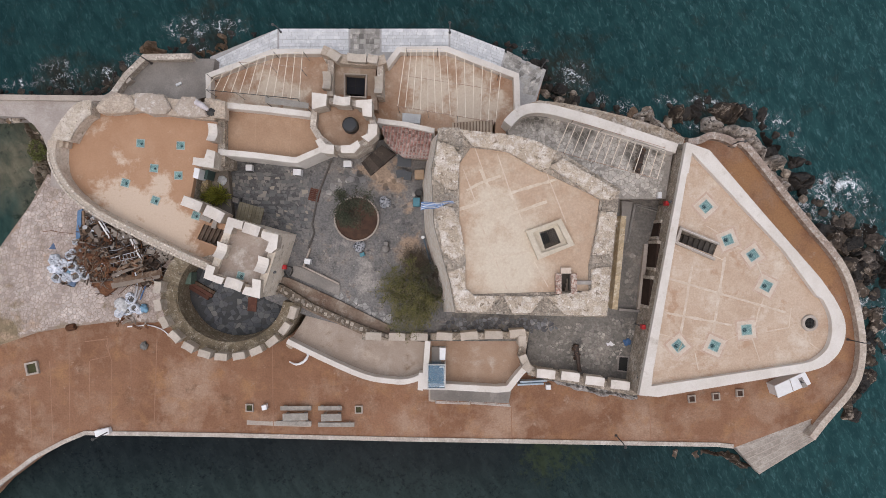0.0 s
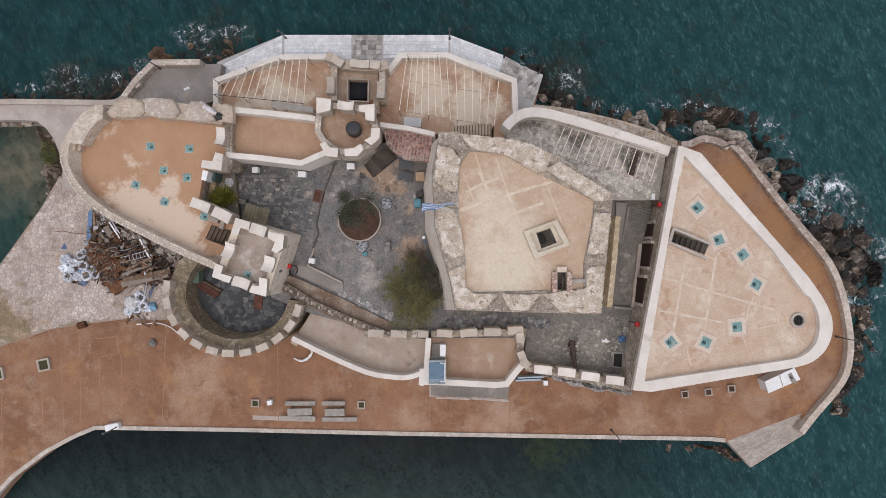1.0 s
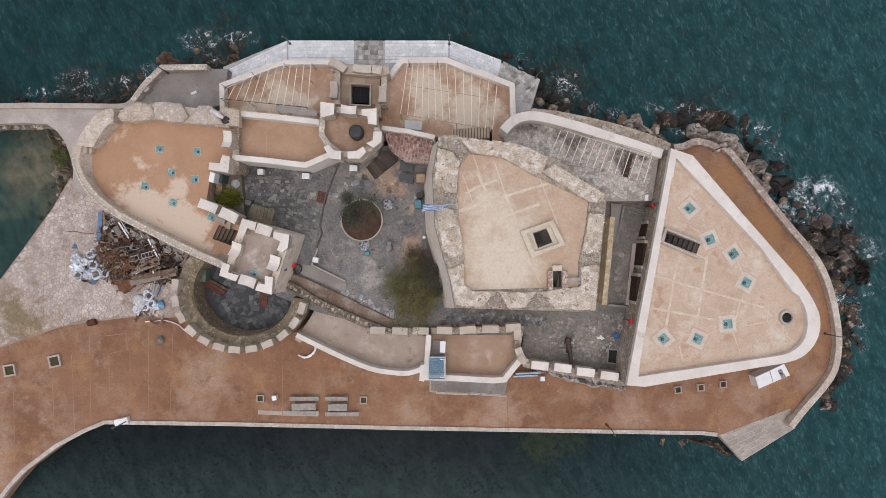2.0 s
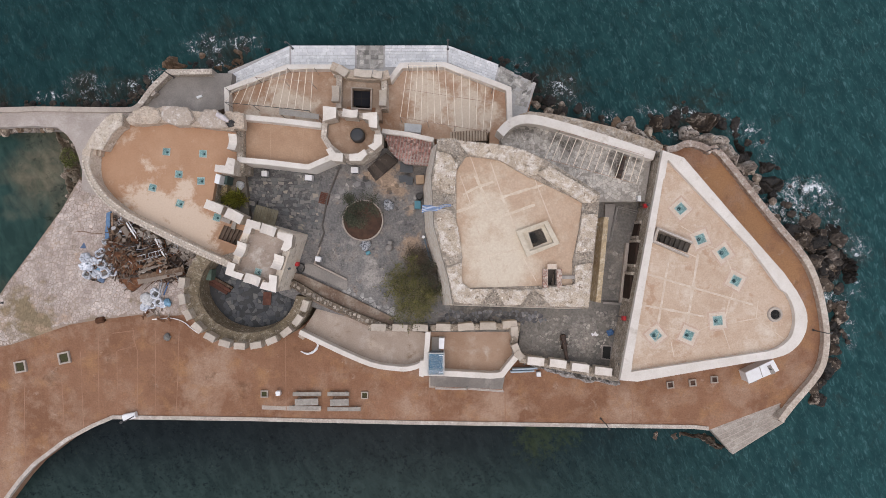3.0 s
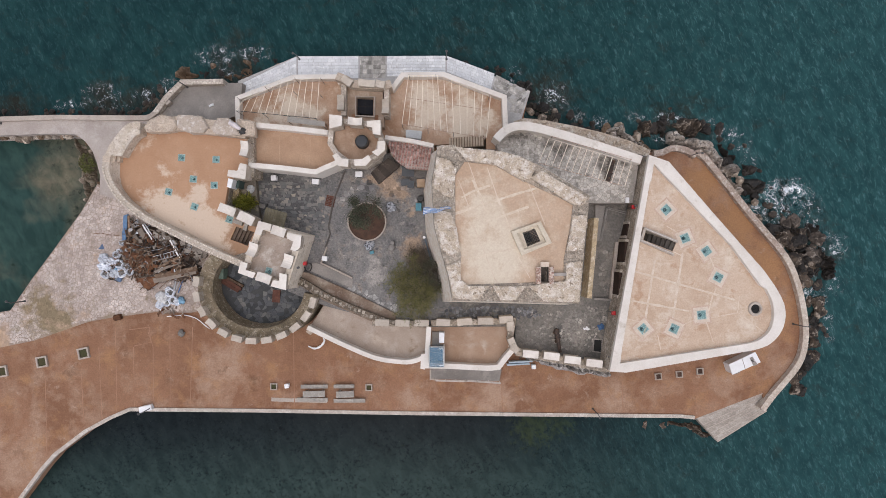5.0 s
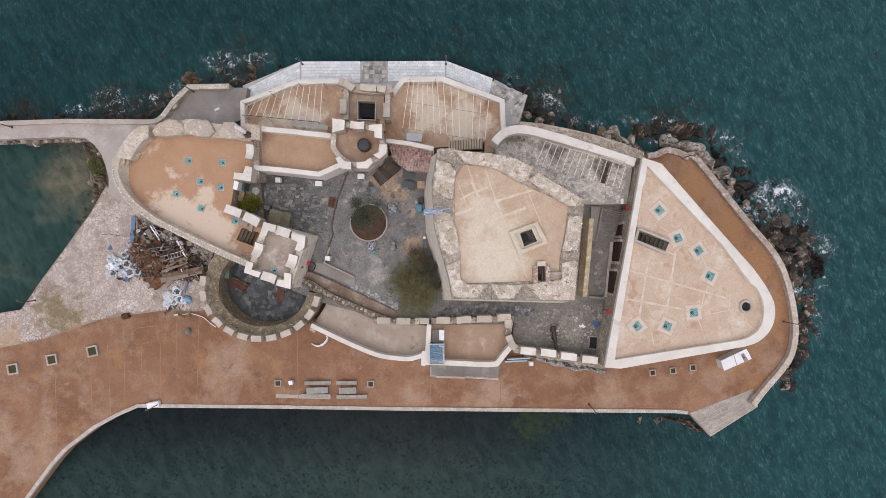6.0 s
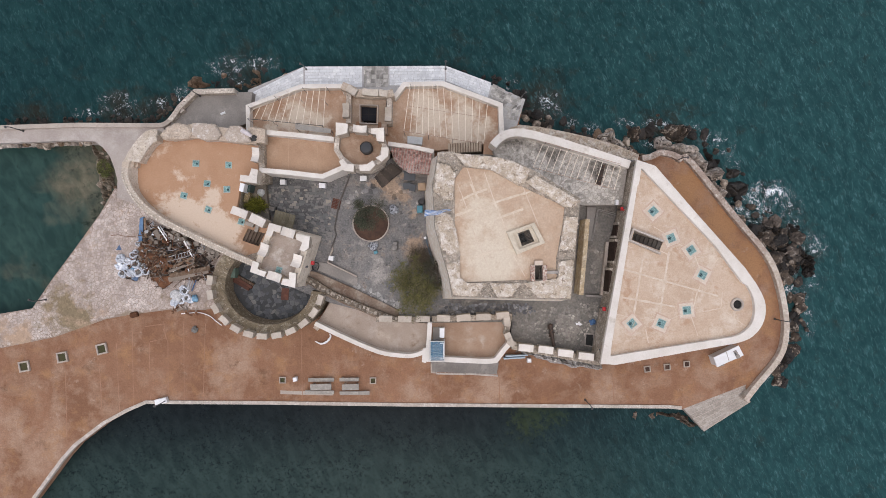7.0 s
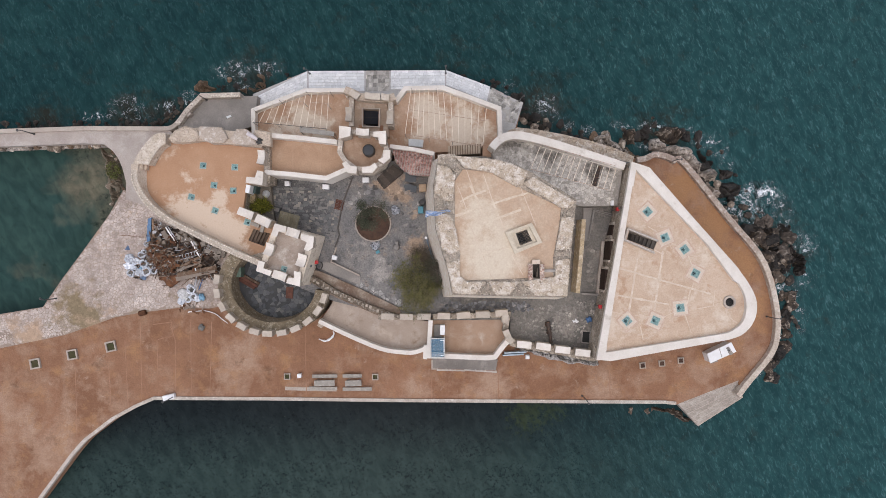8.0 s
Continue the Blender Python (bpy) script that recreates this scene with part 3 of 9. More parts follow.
part("parapet", slab(LT_OUT + LT_TOP[::-1], LT - 0.5, LTP - 0.06), surface("grey_wall_walk", (0.44, 0.375, 0.305), (0.50, 0.43, 0.355), (0.57, 0.50, 0.425), (0.52, 0.64), 1.1, 7, bump=0.6, fine=0.5), west)
bm = bmesh.new()
hi = [bm.verts.new((*p, LTP - 0.058)) for p in LT_TOP]
lo = [bm.verts.new((*p, LT - 0.01)) for p in LT_IN]
for i in range(len(hi) - 1):
    bm.faces.new((hi[i], hi[i + 1], lo[i + 1], lo[i]))
part("parapet_slope", bm, parapet_stone, west, "cream sloping inner face of the parapet")
CURB_A, CURB_B = [(-26.79, 11.34), (-27.87, 11.16), (-29.07, 9.92), (-29.71, 8.72), (-29.89, 8.37)], [(-26.79, 10.22), (-27.31, 9.92), (-27.91, 9.15), (-28.34, 8.37), (-28.43, 8.20)]
part("parapet_block", wall_head(smooth(CURB_A, 3) + smooth(CURB_B, 3)[::-1], LT - 0.02, 8.25, 0.03, 0.07, 0.04), parapet_stone, west)
part("parapet_gap", slab([(-30.20, 8.33), (-29.51, 8.24), (-29.59, 7.72), (-30.24, 7.81)], LT, 8.06), worn_tan, west)
for i, q in enumerate(([(-29.71, 8.38), (-29.19, 8.30), (-29.27, 7.82), (-29.80, 7.86)], [(-29.39, 8.40), (-28.95, 8.35), (-29.04, 7.83), (-29.47, 7.87)])):
    part("parapet_step", slab(q, LT - 0.02, 7.8 - 0.3 * i), worn_tan, west)
for q in ([(-26.69, 10.84), (-26.05, 11.61), (-25.02, 12.04), (-23.99, 11.78), (-23.48, 11.01), (-23.99, 10.50), (-25.19, 10.41), (-26.39, 10.41)],):
    part("parapet_block", wall_head(q, LT - 0.05, 8.05, 0.09, 0.1, 0.2), worn_tan, west)

part("parapet_base", run([(-25.77, 11.02), (-23.52, 11.28), (-20.92, 10.94), (-17.55, 10.55)], 1.3, LT - 0.05, 7.72), worn_tan, west)
limed = surface("limed_parapet_block", (0.47, 0.40, 0.335), (0.40, 0.33, 0.265), (0.62, 0.57, 0.52), (0.55, 0.64), 1.0, 7, bump=0.5, fine=0.4, patches=[((0.30, 0.235, 0.175), 0.60, 0.68, 1.1, []), ((0.70, 0.66, 0.61), 0.64, 0.68, 3.0, [])])
for q in ([(-23.58, 11.96), (-21.42, 11.88), (-20.94, 11.10), (-20.81, 10.75), (-21.25, 10.32), (-22.54, 10.28), (-23.66, 10.84)], [(-20.04, 11.66), (-18.96, 11.66), (-18.40, 11.01), (-17.96, 10.15), (-19.09, 10.02), (-20.12, 10.15), (-20.68, 10.67)]):
    part("parapet_block", wall_head(q, LT - 0.05, 8.08, 0.03, 0.085, 0.10), limed, west)
part("parapet_rubble", wall_head([(-18.29, 11.66), (-16.73, 11.40), (-16.73, 10.01), (-17.85, 10.05), (-18.46, 11.05)], LT - 0.05, 7.92, 0.10, 0.09, 0.10), worn_tan, west)
plain_tan = surface("plain_tan_screed", (0.43, 0.285, 0.185), (0.365, 0.232, 0.148), (0.48, 0.34, 0.235), (0.5, 0.75), 0.3, 7, fine=0.25)

# ---- northern roof terrace between bastion and round turret ----
NL = 6.3
north_house = thing("north_range", "low range with a tan roof terrace and whitewashed parapets", "building")
part("wall", slab([(-17.79, 11.27), (-10.06, 10.60), (-9.16, 8.04), (-11.63, 6.87), (-17.79, 7.32)], 0.5, NL - 0.03), white, north_house)
part("terrace", slab([(-17.43, 11.05), (-10.29, 10.47), (-9.25, 8.22), (-11.68, 7.10), (-17.52, 7.46)], 5.9, NL), plain_tan, north_house)
part("parapet", run([(-17.04, 11.20), (-13.79, 10.89), (-10.28, 10.46)], 0.45, 2.0, 7.3), white, north_house)
part("parapet", run([(-17.44, 7.54), (-14.64, 7.28), (-11.40, 6.88), (-9.16, 7.85)], 0.45, 3.2, 7.4), white, north_house)

# ---- northern lower terraces with steel frames ----
NT, NTP = 2.9, 3.8


def low_terrace(floor, rail, w, label):
    t = thing("north_terrace", label, "terrace")
    part("floor", slab(floor, 0.5, NT), cream_brown, t)
    part("parapet", run(rail, w, 0.8, NTP), white, t)
    return t


cream_brown = surface("worn_ochre_screed", (0.44, 0.295, 0.20), (0.37, 0.225, 0.14), (0.53, 0.40, 0.30), (0.46, 0.74), 0.22, 7,
                      patches=[((0.62, 0.525, 0.415), 0.53, 0.68, 0.55, [(2.0, 12.8, 3.6, 0.26), (-1.2, 14.6, 2.4, 0.2), (-2.0, 12.0, 2.8, 0.18), (-15.0, 13.8, 2.8, 0.2), (-18.0, 12.5, 2.4, 0.16), (4.5, 12.5, 2.0, 0.1), (-12.5, 12.0, 2.5, 0.16)])])
low_terrace([(-20.18, 10.57), (-20.18, 14.73), (-14.48, 16.75), (-9.85, 16.75), (-9.37, 15.98), (-9.37, 10.57)], [(-19.67, 12.08), (-19.71, 14.55), (-14.22, 16.59), (-10.05, 16.59), (-9.72, 15.88)], 0.42, "ochre northern terrace with white parapet under a steel frame")
low_terrace([(-5.99, 9.70), (-5.79, 15.02), (-3.67, 16.85), (0.29, 16.95), (6.18, 14.73), (6.28, 11.88), (5.84, 10.57), (-0.68, 10.09)], [(-4.79, 15.31), (-3.70, 16.73), (0.28, 16.78), (6.16, 14.55), (6.26, 11.61)], 0.48, "ochre north-eastern terrace with white parapet under a steel frame")

# ---- gate enclosure ----
gate = thing("gate_house", "small walled forecourt over the sea gate", "building")
part("floor", slab([(-9.49, 16.09), (-5.62, 15.90), (-5.47, 11.61), (-9.63, 11.85)], 0.5, 4.0, [[(-8.12, 14.49), (-6.51, 14.39), (-6.56, 12.70), (-8.12, 12.79)]]), surface("gate_screed", (0.38, 0.285, 0.21), (0.30, 0.215, 0.155), (0.46, 0.37, 0.29), (0.52, 0.66), 0.6, 7), gate)
part("shaft_floor", slab([(-8.75, 15.59), (-6.10, 15.39), (-6.20, 12.59), (-8.75, 12.74)], 1.5, 2.0), dark, gate)
part("wall", run([(-9.91, 16.35), (-8.98, 15.97), (-8.43, 15.60), (-6.67, 15.42), (-5.37, 15.42), (-4.72, 15.60)], 0.75, 0.8, 4.9), worn_tan, gate)
part("wall", run([(-9.26, 15.60), (-9.31, 12.64)], 0.5, 0.8, 4.6), rim_stone, gate)
part("wall", run([(-5.19, 15.33), (-5.19, 12.55)], 0.5, 0.8, 4.6), rim_stone, gate)
part("curb", run([(-8.19, 14.55), (-6.36, 14.46), (-6.41, 12.59), (-8.19, 12.68)], 0.1, 3.9, 4.35, closed=True), pale_concrete, gate)
part("hatch_grille", slab([(-8.19, 14.51), (-6.57, 14.42), (-6.57, 12.99), (-8.19, 13.09)], 3.5, 3.54), surface("dark_glazing", (0.012, 0.013, 0.018), (0.02, 0.02, 0.025), rough=0.8), gate)
for e in ([(-7.38, 14.47), (-7.38, 13.04)], [(-8.19, 13.75), (-6.57, 13.71)]):
    part("hatch_bar", run(e, 0.06, 3.52, 3.57), dark, gate)
for e in ([(-8.43, 12.86), (-8.43, 12.29)], [(-6.22, 12.76), (-6.22, 12.20)]):
    part("hatch_hinge", run(e, 0.35, 4.0, 4.12), brown, gate)

# ---- round turret ----
RT_FLOOR = 7.3
turret = thing("round_turret", "small battlemented turret with a tan floor", "tower")
OCT = [(-9.84, 11.60), (-7.94, 11.43), (-5.69, 11.17), (-5.18, 9.62), (-5.69, 8.15), (-6.99, 7.46), (-8.45, 7.55), (-9.58, 8.41), (-10.14, 9.32), (-10.01, 10.61)]
part("wall", slab(OCT, 0.5, RT_FLOOR - 0.02), rim_stone, turret)
part("floor", slab(offset(ccw(OCT), -0.35), 7.0, RT_FLOOR), surface("turret_screed", (0.40, 0.275, 0.19), (0.31, 0.20, 0.13), (0.45, 0.33, 0.24), (0.5, 0.66), 0.6, 7), turret)
part("parapet", ring(offset(ccw(OCT), 0.05), offset(ccw(OCT), -0.4), RT_FLOOR - 0.02, 8.0), rim_stone, turret)

# ---- courtyards ----
CT = 4.3
solid("courtyard", slab([(-19.32, 7.55), (-9.10, 8.40), (-1.12, 9.66), (0.75, -5.58), (-1.12, -7.45), (-4.41, -7.37), (-11.21, -5.58), (-14.72, -4.17), (-17.31, 1.93)], 0.5, CT), court, "dark worn stone courtyard of the fort", "courtyard", kind="structure")
EC = 4.2
solid("east_courtyard", slab([(-0.66, -4.65), (-1.03, -7.66), (7.10, -7.66), (6.86, -9.92), (10.15, -11.00), (17.20, -11.94), (20.96, 8.51), (19.55, 8.74), (10.15, 10.95), (6.16, 10.76), (5.69, 9.45), (0.75, 9.45), (-0.66, 8.51)], 0.5, EC), surface("grey_yard_ground", (0.195, 0.178, 0.156), (0.145, 0.134, 0.12), (0.28, 0.245, 0.205), (0.53, 0.68), 0.4, 5, fine=0.6, patches=[((0.32, 0.28, 0.24), 0.58, 0.74, 0.8, [(13.0, -8.2, 2.5, 0.16), (9.0, -8.0, 2.2, 0.12)]), ((0.105, 0.098, 0.09), 0.58, 0.72, 0.9, [(2.5, -6.4, 3.0, 0.2), (6.0, -6.5, 4.0, 0.2), (11.5, -7.5, 2.0, 0.12), (15.0, -6.0, 2.0, 0.08)])]), "grey stone-paved eastern courtyard", "courtyard", kind="structure")

EN = 5.6
solid("upper_courtyard", slab([(5.20, 9.62), (5.66, 10.54), (6.66, 11.08), (9.17, 11.08), (14.41, 9.53), (18.61, 8.16), (17.97, 4.06), (13.96, 4.06), (12.59, 4.97), (8.94, 6.80), (7.12, 7.62), (5.52, 8.53)], 3.0, EN), surface("upper_yard_mortar", (0.35, 0.318, 0.278), (0.275, 0.248, 0.216), (0.43, 0.39, 0.34), (0.52, 0.68), 0.5, 6, fine=0.5), "grey stone-paved upper yard behind the curved wall", "courtyard", kind="structure")

# curved white wall of the eastern courtyard
curved = thing("curved_wall", "tall curved whitewashed wall of the eastern courtyard", "wall", kind="structure")
part("wall", run(smooth([(5.08, 9.88), (5.70, 10.55), (6.50, 11.00), (7.61, 11.13), (8.95, 10.91)], 4) + [(11.40, 10.24), (14.96, 9.08), (18.43, 7.92)], 0.78, 1.0, 6.7), white, curved)

# ---- south-western terraces ----
ST, STP = 4.1, 5.1
STAINS = [((0.47, 0.385, 0.31), 0.58, 0.72, 0.7, [(-6.0, -8.5, 3.0, 0.06), (3.5, -9.5, 2.5, 0.1)]), ((0.25, 0.18, 0.125), 0.62, 0.76, 1.1, [(-9.5, -7.6, 1.8, 0.12), (-2.5, -9.9, 1.5, 0.12), (6.0, -10.5, 1.2, 0.12), (0.5, -8.0, 1.2, 0.06)]), ((0.17, 0.135, 0.10), 0.68, 0.72, 4.0, [])]
sw = thing("south_terrace", "pale sloping southern terrace with a white parapet", "terrace")
part("floor", slab([(-12.81, -7.77), (-11.26, -5.37), (-4.43, -7.39), (-1.37, -7.77), (-1.51, -10.69), (-3.01, -11.16), (-6.55, -10.69)], 0.5, ST), surface("pale_screed", (0.395, 0.32, 0.258), (0.33, 0.26, 0.205), (0.46, 0.39, 0.33), (0.5, 0.7), 0.25, patches=STAINS), sw)
part("parapet", run(smooth([(-12.73, -7.52), (-9.64, -9.04), (-6.41, -10.42), (-4.33, -10.79), (-2.95, -10.83), (-1.57, -10.37)], 3), 0.42, 0.8, STP), white, sw)
se = thing("lift_terrace", "brown southern terrace beside the glass lift", "terrace")
part("floor", slab([(-1.32, -7.44), (6.88, -7.44), (6.78, -9.61), (5.70, -11.63), (-1.13, -11.63)], 0.5, ST), surface("brown_screed", (0.385, 0.265, 0.185), (0.315, 0.205, 0.135), (0.44, 0.325, 0.24), (0.5, 0.7), 0.3, patches=STAINS[:2]), se)
part("parapet", run([(-1.75, -11.20), (0.28, -11.25), (4.43, -11.48)] + smooth([(5.35, -11.39), (6.18, -10.33), (6.73, -9.73), (6.92, -9.64)], 2), 0.5, 0.8, STP), white, se)
part("side_wall", run([(-1.24, -7.52), (-1.48, -10.96)], 0.45, 0.8, STP + 0.012), white, se)
part("parapet_end", slab([(-1.98, -10.10), (-1.57, -10.10), (-1.66, -11.57), (-2.07, -11.48)], 0.8, 5.106), white, se)

# ---- keep ----
KF, KP = 12.95, 13.5
keep = thing("keep", "massive polygonal stone keep with a cream roof terrace", "tower")
K_OUT = [(-0.30, 7.92), (1.59, 7.96), (4.70, 7.72), (6.36, 7.32), (8.20, 6.42), (11.98, 4.08), (11.90, 3.37), (11.41, -1.48), (11.06, -4.62), (0.86, -4.30), (0.50, -2.25), (-0.05, -0.40), (-0.58, 1.60), (-0.76, 5.34)]
K_FLOOR = [(1.84, 6.90), (4.45, 6.63), (6.94, 5.21), (10.66, 3.41), (10.43, 1.57), (9.89, -1.11), (9.89, -2.88), (1.84, -3.11), (1.30, -2.72), (1.53, -0.73), (1.07, 1.57), (1.07, 5.79)]
K_HOLES = [[(6.56, 1.23), (7.59, 1.53), (8.09, 0.35), (6.90, -0.08)], [(7.94, -1.65), (8.63, -1.65), (8.63, -3.07), (7.94, -3.07)]]
keep_head = surface("keep_wall_head", (0.50, 0.415, 0.32), (0.42, 0.34, 0.255), (0.68, 0.62, 0.55), (0.46, 0.64), 0.9, 14, bump=1.0, fine=0.8, patches=[((0.24, 0.185, 0.13), 0.58, 0.64, 2.2, []), ((0.33, 0.265, 0.20), 0.56, 0.64, 0.8, []), ((0.76, 0.71, 0.64), 0.60, 0.65, 3.0, []), ((0.12, 0.10, 0.08), 0.63, 0.67, 4.0, [])])
keep_rubble = surface("pale_keep_rubble", (0.78, 0.68, 0.565), (0.69, 0.585, 0.47), (0.80, 0.735, 0.65), (0.48, 0.58), 1.2, 4, cells=0.3, bump=0.5, joint=(0.58, 0.50, 0.40), fine=0.4, tones=0.3)
part("wall", slab(K_OUT, 0.5, KF - 0.03, K_HOLES, batter=1.35), keep_rubble, keep)
part("terrace", slab(K_FLOOR, 12.4, KF, K_HOLES), cream, keep)
part("wall_head", ring(K_OUT, offset(ccw(K_FLOOR), -0.02), KF - 0.2, 13.05, batter=0.06), surface("embrasure_rubble", (0.40, 0.34, 0.275), (0.31, 0.26, 0.205), (0.52, 0.465, 0.40), (0.55, 0.65), 0.8, 10, bump=0.9, fine=0.8, cells=0.24, joint=(0.44, 0.385, 0.315), tones=0.45, specks=0.2), keep)
for q, h in (([(-0.38, 7.26), (0.68, 7.03), (1.22, 6.19), (1.06, 5.36), (0.95, 3.99), (0.30, 3.99), (-0.65, 4.75)], 13.33), ([(-0.60, 2.99), (0.68, 2.83), (1.21, 1.55), (1.51, -0.34), (0.78, -0.72), (0.00, -0.25)], 13.23), ([(0.35, -1.55), (1.51, -1.10), (1.51, -2.61), (2.19, -3.14), (3.86, -3.14), (2.91, -4.27), (0.92, -4.15)], 13.33),
             ([(4.01, -3.14), (6.80, -3.17), (5.93, -4.35), (4.65, -4.31)], 13.33), ([(6.95, -3.17), (9.98, -2.76), (9.98, -1.35), (11.32, -1.15), (11.04, -4.57), (8.16, -4.42)], 13.33), ([(10.02, -0.45), (10.42, 1.55), (10.55, 2.55), (11.72, 2.45), (11.45, 0.04), (11.40, -0.30)], 13.36),
             ([(1.10, 8.03), (4.67, 7.68), (6.30, 7.26), (7.60, 6.58), (7.20, 5.47), (6.71, 5.16), (4.37, 6.52), (1.98, 6.95)], 13.43), ([(7.09, 5.54), (8.07, 6.11), (11.84, 3.88), (11.38, 3.28), (10.48, 3.35)], 13.43)):
    part("merlon", wall_head(q, KF - 0.1, h, 0.035, 0.085, 0.035), keep_head, keep)
part("corner_slope", wall_head([(-0.38, 8.21), (1.15, 8.21), (1.99, 7.14), (1.11, 6.38), (0.69, 6.99), (-0.38, 7.29)], KF - 0.1, 13.16, 0.05, 0.09, 0.05), bpy.data.materials["embrasure_rubble"], keep)

# ---- eastern bastion ----
RF, RP = 7.15, 7.6
east = thing("east_bastion", "triangular eastern bastion with a cream roof terrace and white parapet", "bastion")
R_OUT = [(18.81, 8.25), (20.59, 7.64)] + [(24.70, 2.84), (29.15, -2.23)] + smooth([(30.19, -3.71), (30.98, -5.28), (31.07, -6.76), (30.54, -8.07), (29.50, -9.03), (28.19, -9.47)], 3) + [(16.62, -11.43), (15.14, -11.30)]
R_IN = [(19.24, 7.46), (26.22, 0.04), (28.88, -3.62), (29.34, -3.90)] + smooth([(29.40, -4.0), (29.90, -5.05), (30.06, -6.41), (29.67, -7.72), (28.62, -8.60), (27.53, -8.90)], 3) + [(16.10, -10.60), (16.27, -9.12), (16.32, -8.94), (18.85, 5.80), (18.98, 5.89)]
part("wall", slab(R_OUT, -0.5, RF - 0.03, [[(18.64, 1.45), (21.42, 0.35), (21.07, -0.48), (18.42, 0.57)]], batter=0.12), rubble, east)
patched = surface("patched_pink_screed", (0.545, 0.415, 0.31), (0.475, 0.345, 0.245), (0.60, 0.49, 0.385), (0.46, 0.74), 0.4, 7, fine=0.25, patches=[((0.45, 0.30, 0.20), 0.56, 0.68, 0.7, [(20.0, -9.0, 2.5, 0.1), (18.0, -4.0, 2.0, 0.1), (22.5, -1.8, 2.0, 0.1), (24.0, -7.5, 2.0, 0.1)]), ((0.64, 0.55, 0.45), 0.54, 0.70, 0.45, [(19.5, -8.0, 2.0, 0.1), (26.5, -7.5, 2.5, 0.1), (20.0, 1.8, 1.8, 0.1)]), ((0.30, 0.24, 0.185), 0.70, 0.78, 1.8, [(29.2, -6.6, 1.4, 0.12)])])
part("terrace", slab(offset(ccw(R_IN), 0.12), 6.1, RF, [[(18.64, 1.45), (21.42, 0.35), (21.07, -0.48), (18.42, 0.57)]]), patched, east)
part("parapet", ring(R_OUT, R_IN, RF - 0.2, RP), white, east)

# ---- square tower ----
QF = 8.1
square = thing("square_tower", "square battlemented tower with a tan floor", "tower")
Q_OUT = [(-16.24, 2.27), (-12.22, 1.15), (-13.76, -3.68), (-17.87, -2.18)]
tower_plaster = surface("weathered_tan_plaster", (0.74, 0.655, 0.55), (0.64, 0.55, 0.44), (0.36, 0.29, 0.21), (0.56, 0.7), 0.7, 6, fine=0.5, bump=0.5)
part("wall", slab(Q_OUT, 0.5, QF - 0.03, batter=0.15), tower_plaster, square)
part("floor", slab(offset(ccw(Q_OUT), -0.4), 7.6, QF), surface("grey_beige_screed", (0.42, 0.345, 0.285), (0.32, 0.255, 0.205), (0.49, 0.43, 0.375), (0.5, 0.65), 0.5, 7), square)
part("parapet", ring(Q_OUT, offset(ccw(Q_OUT), -0.55), QF - 0.1, 8.45), tower_plaster, square)

# ---- round sunken tower ----
RW = 5.2
RCX, RCY = (-17.30, -3.73)
RX, RY = 5.70, 5.06


def oval(k, a0=0, a1=360, n=48, closed=True):
    return [(RCX + RX * k * math.cos(radians(a)), RCY + RY * k * math.sin(radians(a))) for a in (a0 + (a1 - a0) * i / n for i in range(n if closed else n + 1))]


well = thing("round_tower", "roofless round tower with merlons and a sunken paved floor", "tower")
part("wall", slab(oval(1.0, 138, 352, 40, False) + oval(0.76, 138, 352, 40, False)[::-1], 0.2, RW, batter=0.15), surface("grassy_wall_head", (0.24, 0.19, 0.13), (0.17, 0.135, 0.085), (0.36, 0.31, 0.23), (0.52, 0.65), 0.8, 10, bump=0.9, fine=0.8, specks=0.3, patches=[((0.13, 0.105, 0.07), 0.56, 0.64, 1.3, []), ((0.45, 0.40, 0.33), 0.64, 0.68, 4.5, [])]), well)
bm = bmesh.new()
BANK = []
for k, z in ((0.775, RW + 0.05), (0.762, 4.6), (0.742, 3.9), (0.725, 3.3), (0.715, 2.95)):
    row = []
    for a in range(170, 351, 3):
        f = min(1.0, (a - 170) / 40)
        p = oval(0.775 + (k - 0.775) * f, a, a, 1, False)[0]
        row.append(bm.verts.new((*p, z + 0.10 * noise.noise(Vector((p[0] * 1.3, p[1] * 1.3, z))))))
    BANK.append(row)
for u, v in zip(BANK, BANK[1:]):
    for i in range(len(u) - 1):
        bm.faces.new((u[i], u[i + 1], v[i + 1], v[i]))
part("bank", bm, bpy.data.materials["grassy_wall_head"], well, "earthy bank inside the wall")
part("floor", slab(oval(0.86), 1.0, 3.0), surface("dark_sunken_floor", (0.05, 0.052, 0.055), (0.075, 0.075, 0.075), (0.12, 0.115, 0.11), (0.6, 0.7), 0.6), well)

solid("tower_buttress", rough_block([(-13.26, -8.15), (-11.92, -6.39), (-11.40, -5.25), (-10.87, -5.48), (-11.06, -7.01), (-11.92, -7.77), (-12.83, -8.44)], 0.5, 3.5, 0.08), worn_tan, "worn masonry filling between round tower and terrace", "buttress", kind="structure")

# battlemented wall of the southern yard
yard = thing("yard_wall", "rough stone battlemented wall of the eastern yard", "wall", kind="structure")
part("wall", run([(7.01, -9.91), (9.27, -10.37), (11.80, -10.83), (15.40, -11.57), (16.18, -11.48)], 0.75, 0.5, 5.1), rubble, yard)


# ---- merlons ----
merlon_stone = surface("merlon_stone", (0.50, 0.43, 0.35), (0.42, 0.35, 0.28), (0.62, 0.56, 0.48), (0.5, 0.65), 0.8, 8, bump=0.4, vary=0.12)
merlon_plaster = surface("merlon_plaster", (0.72, 0.665, 0.60), (0.63, 0.57, 0.50), (0.48, 0.42, 0.35), (0.6, 0.75), 0.9, 8, fine=0.15, vary=0.06)
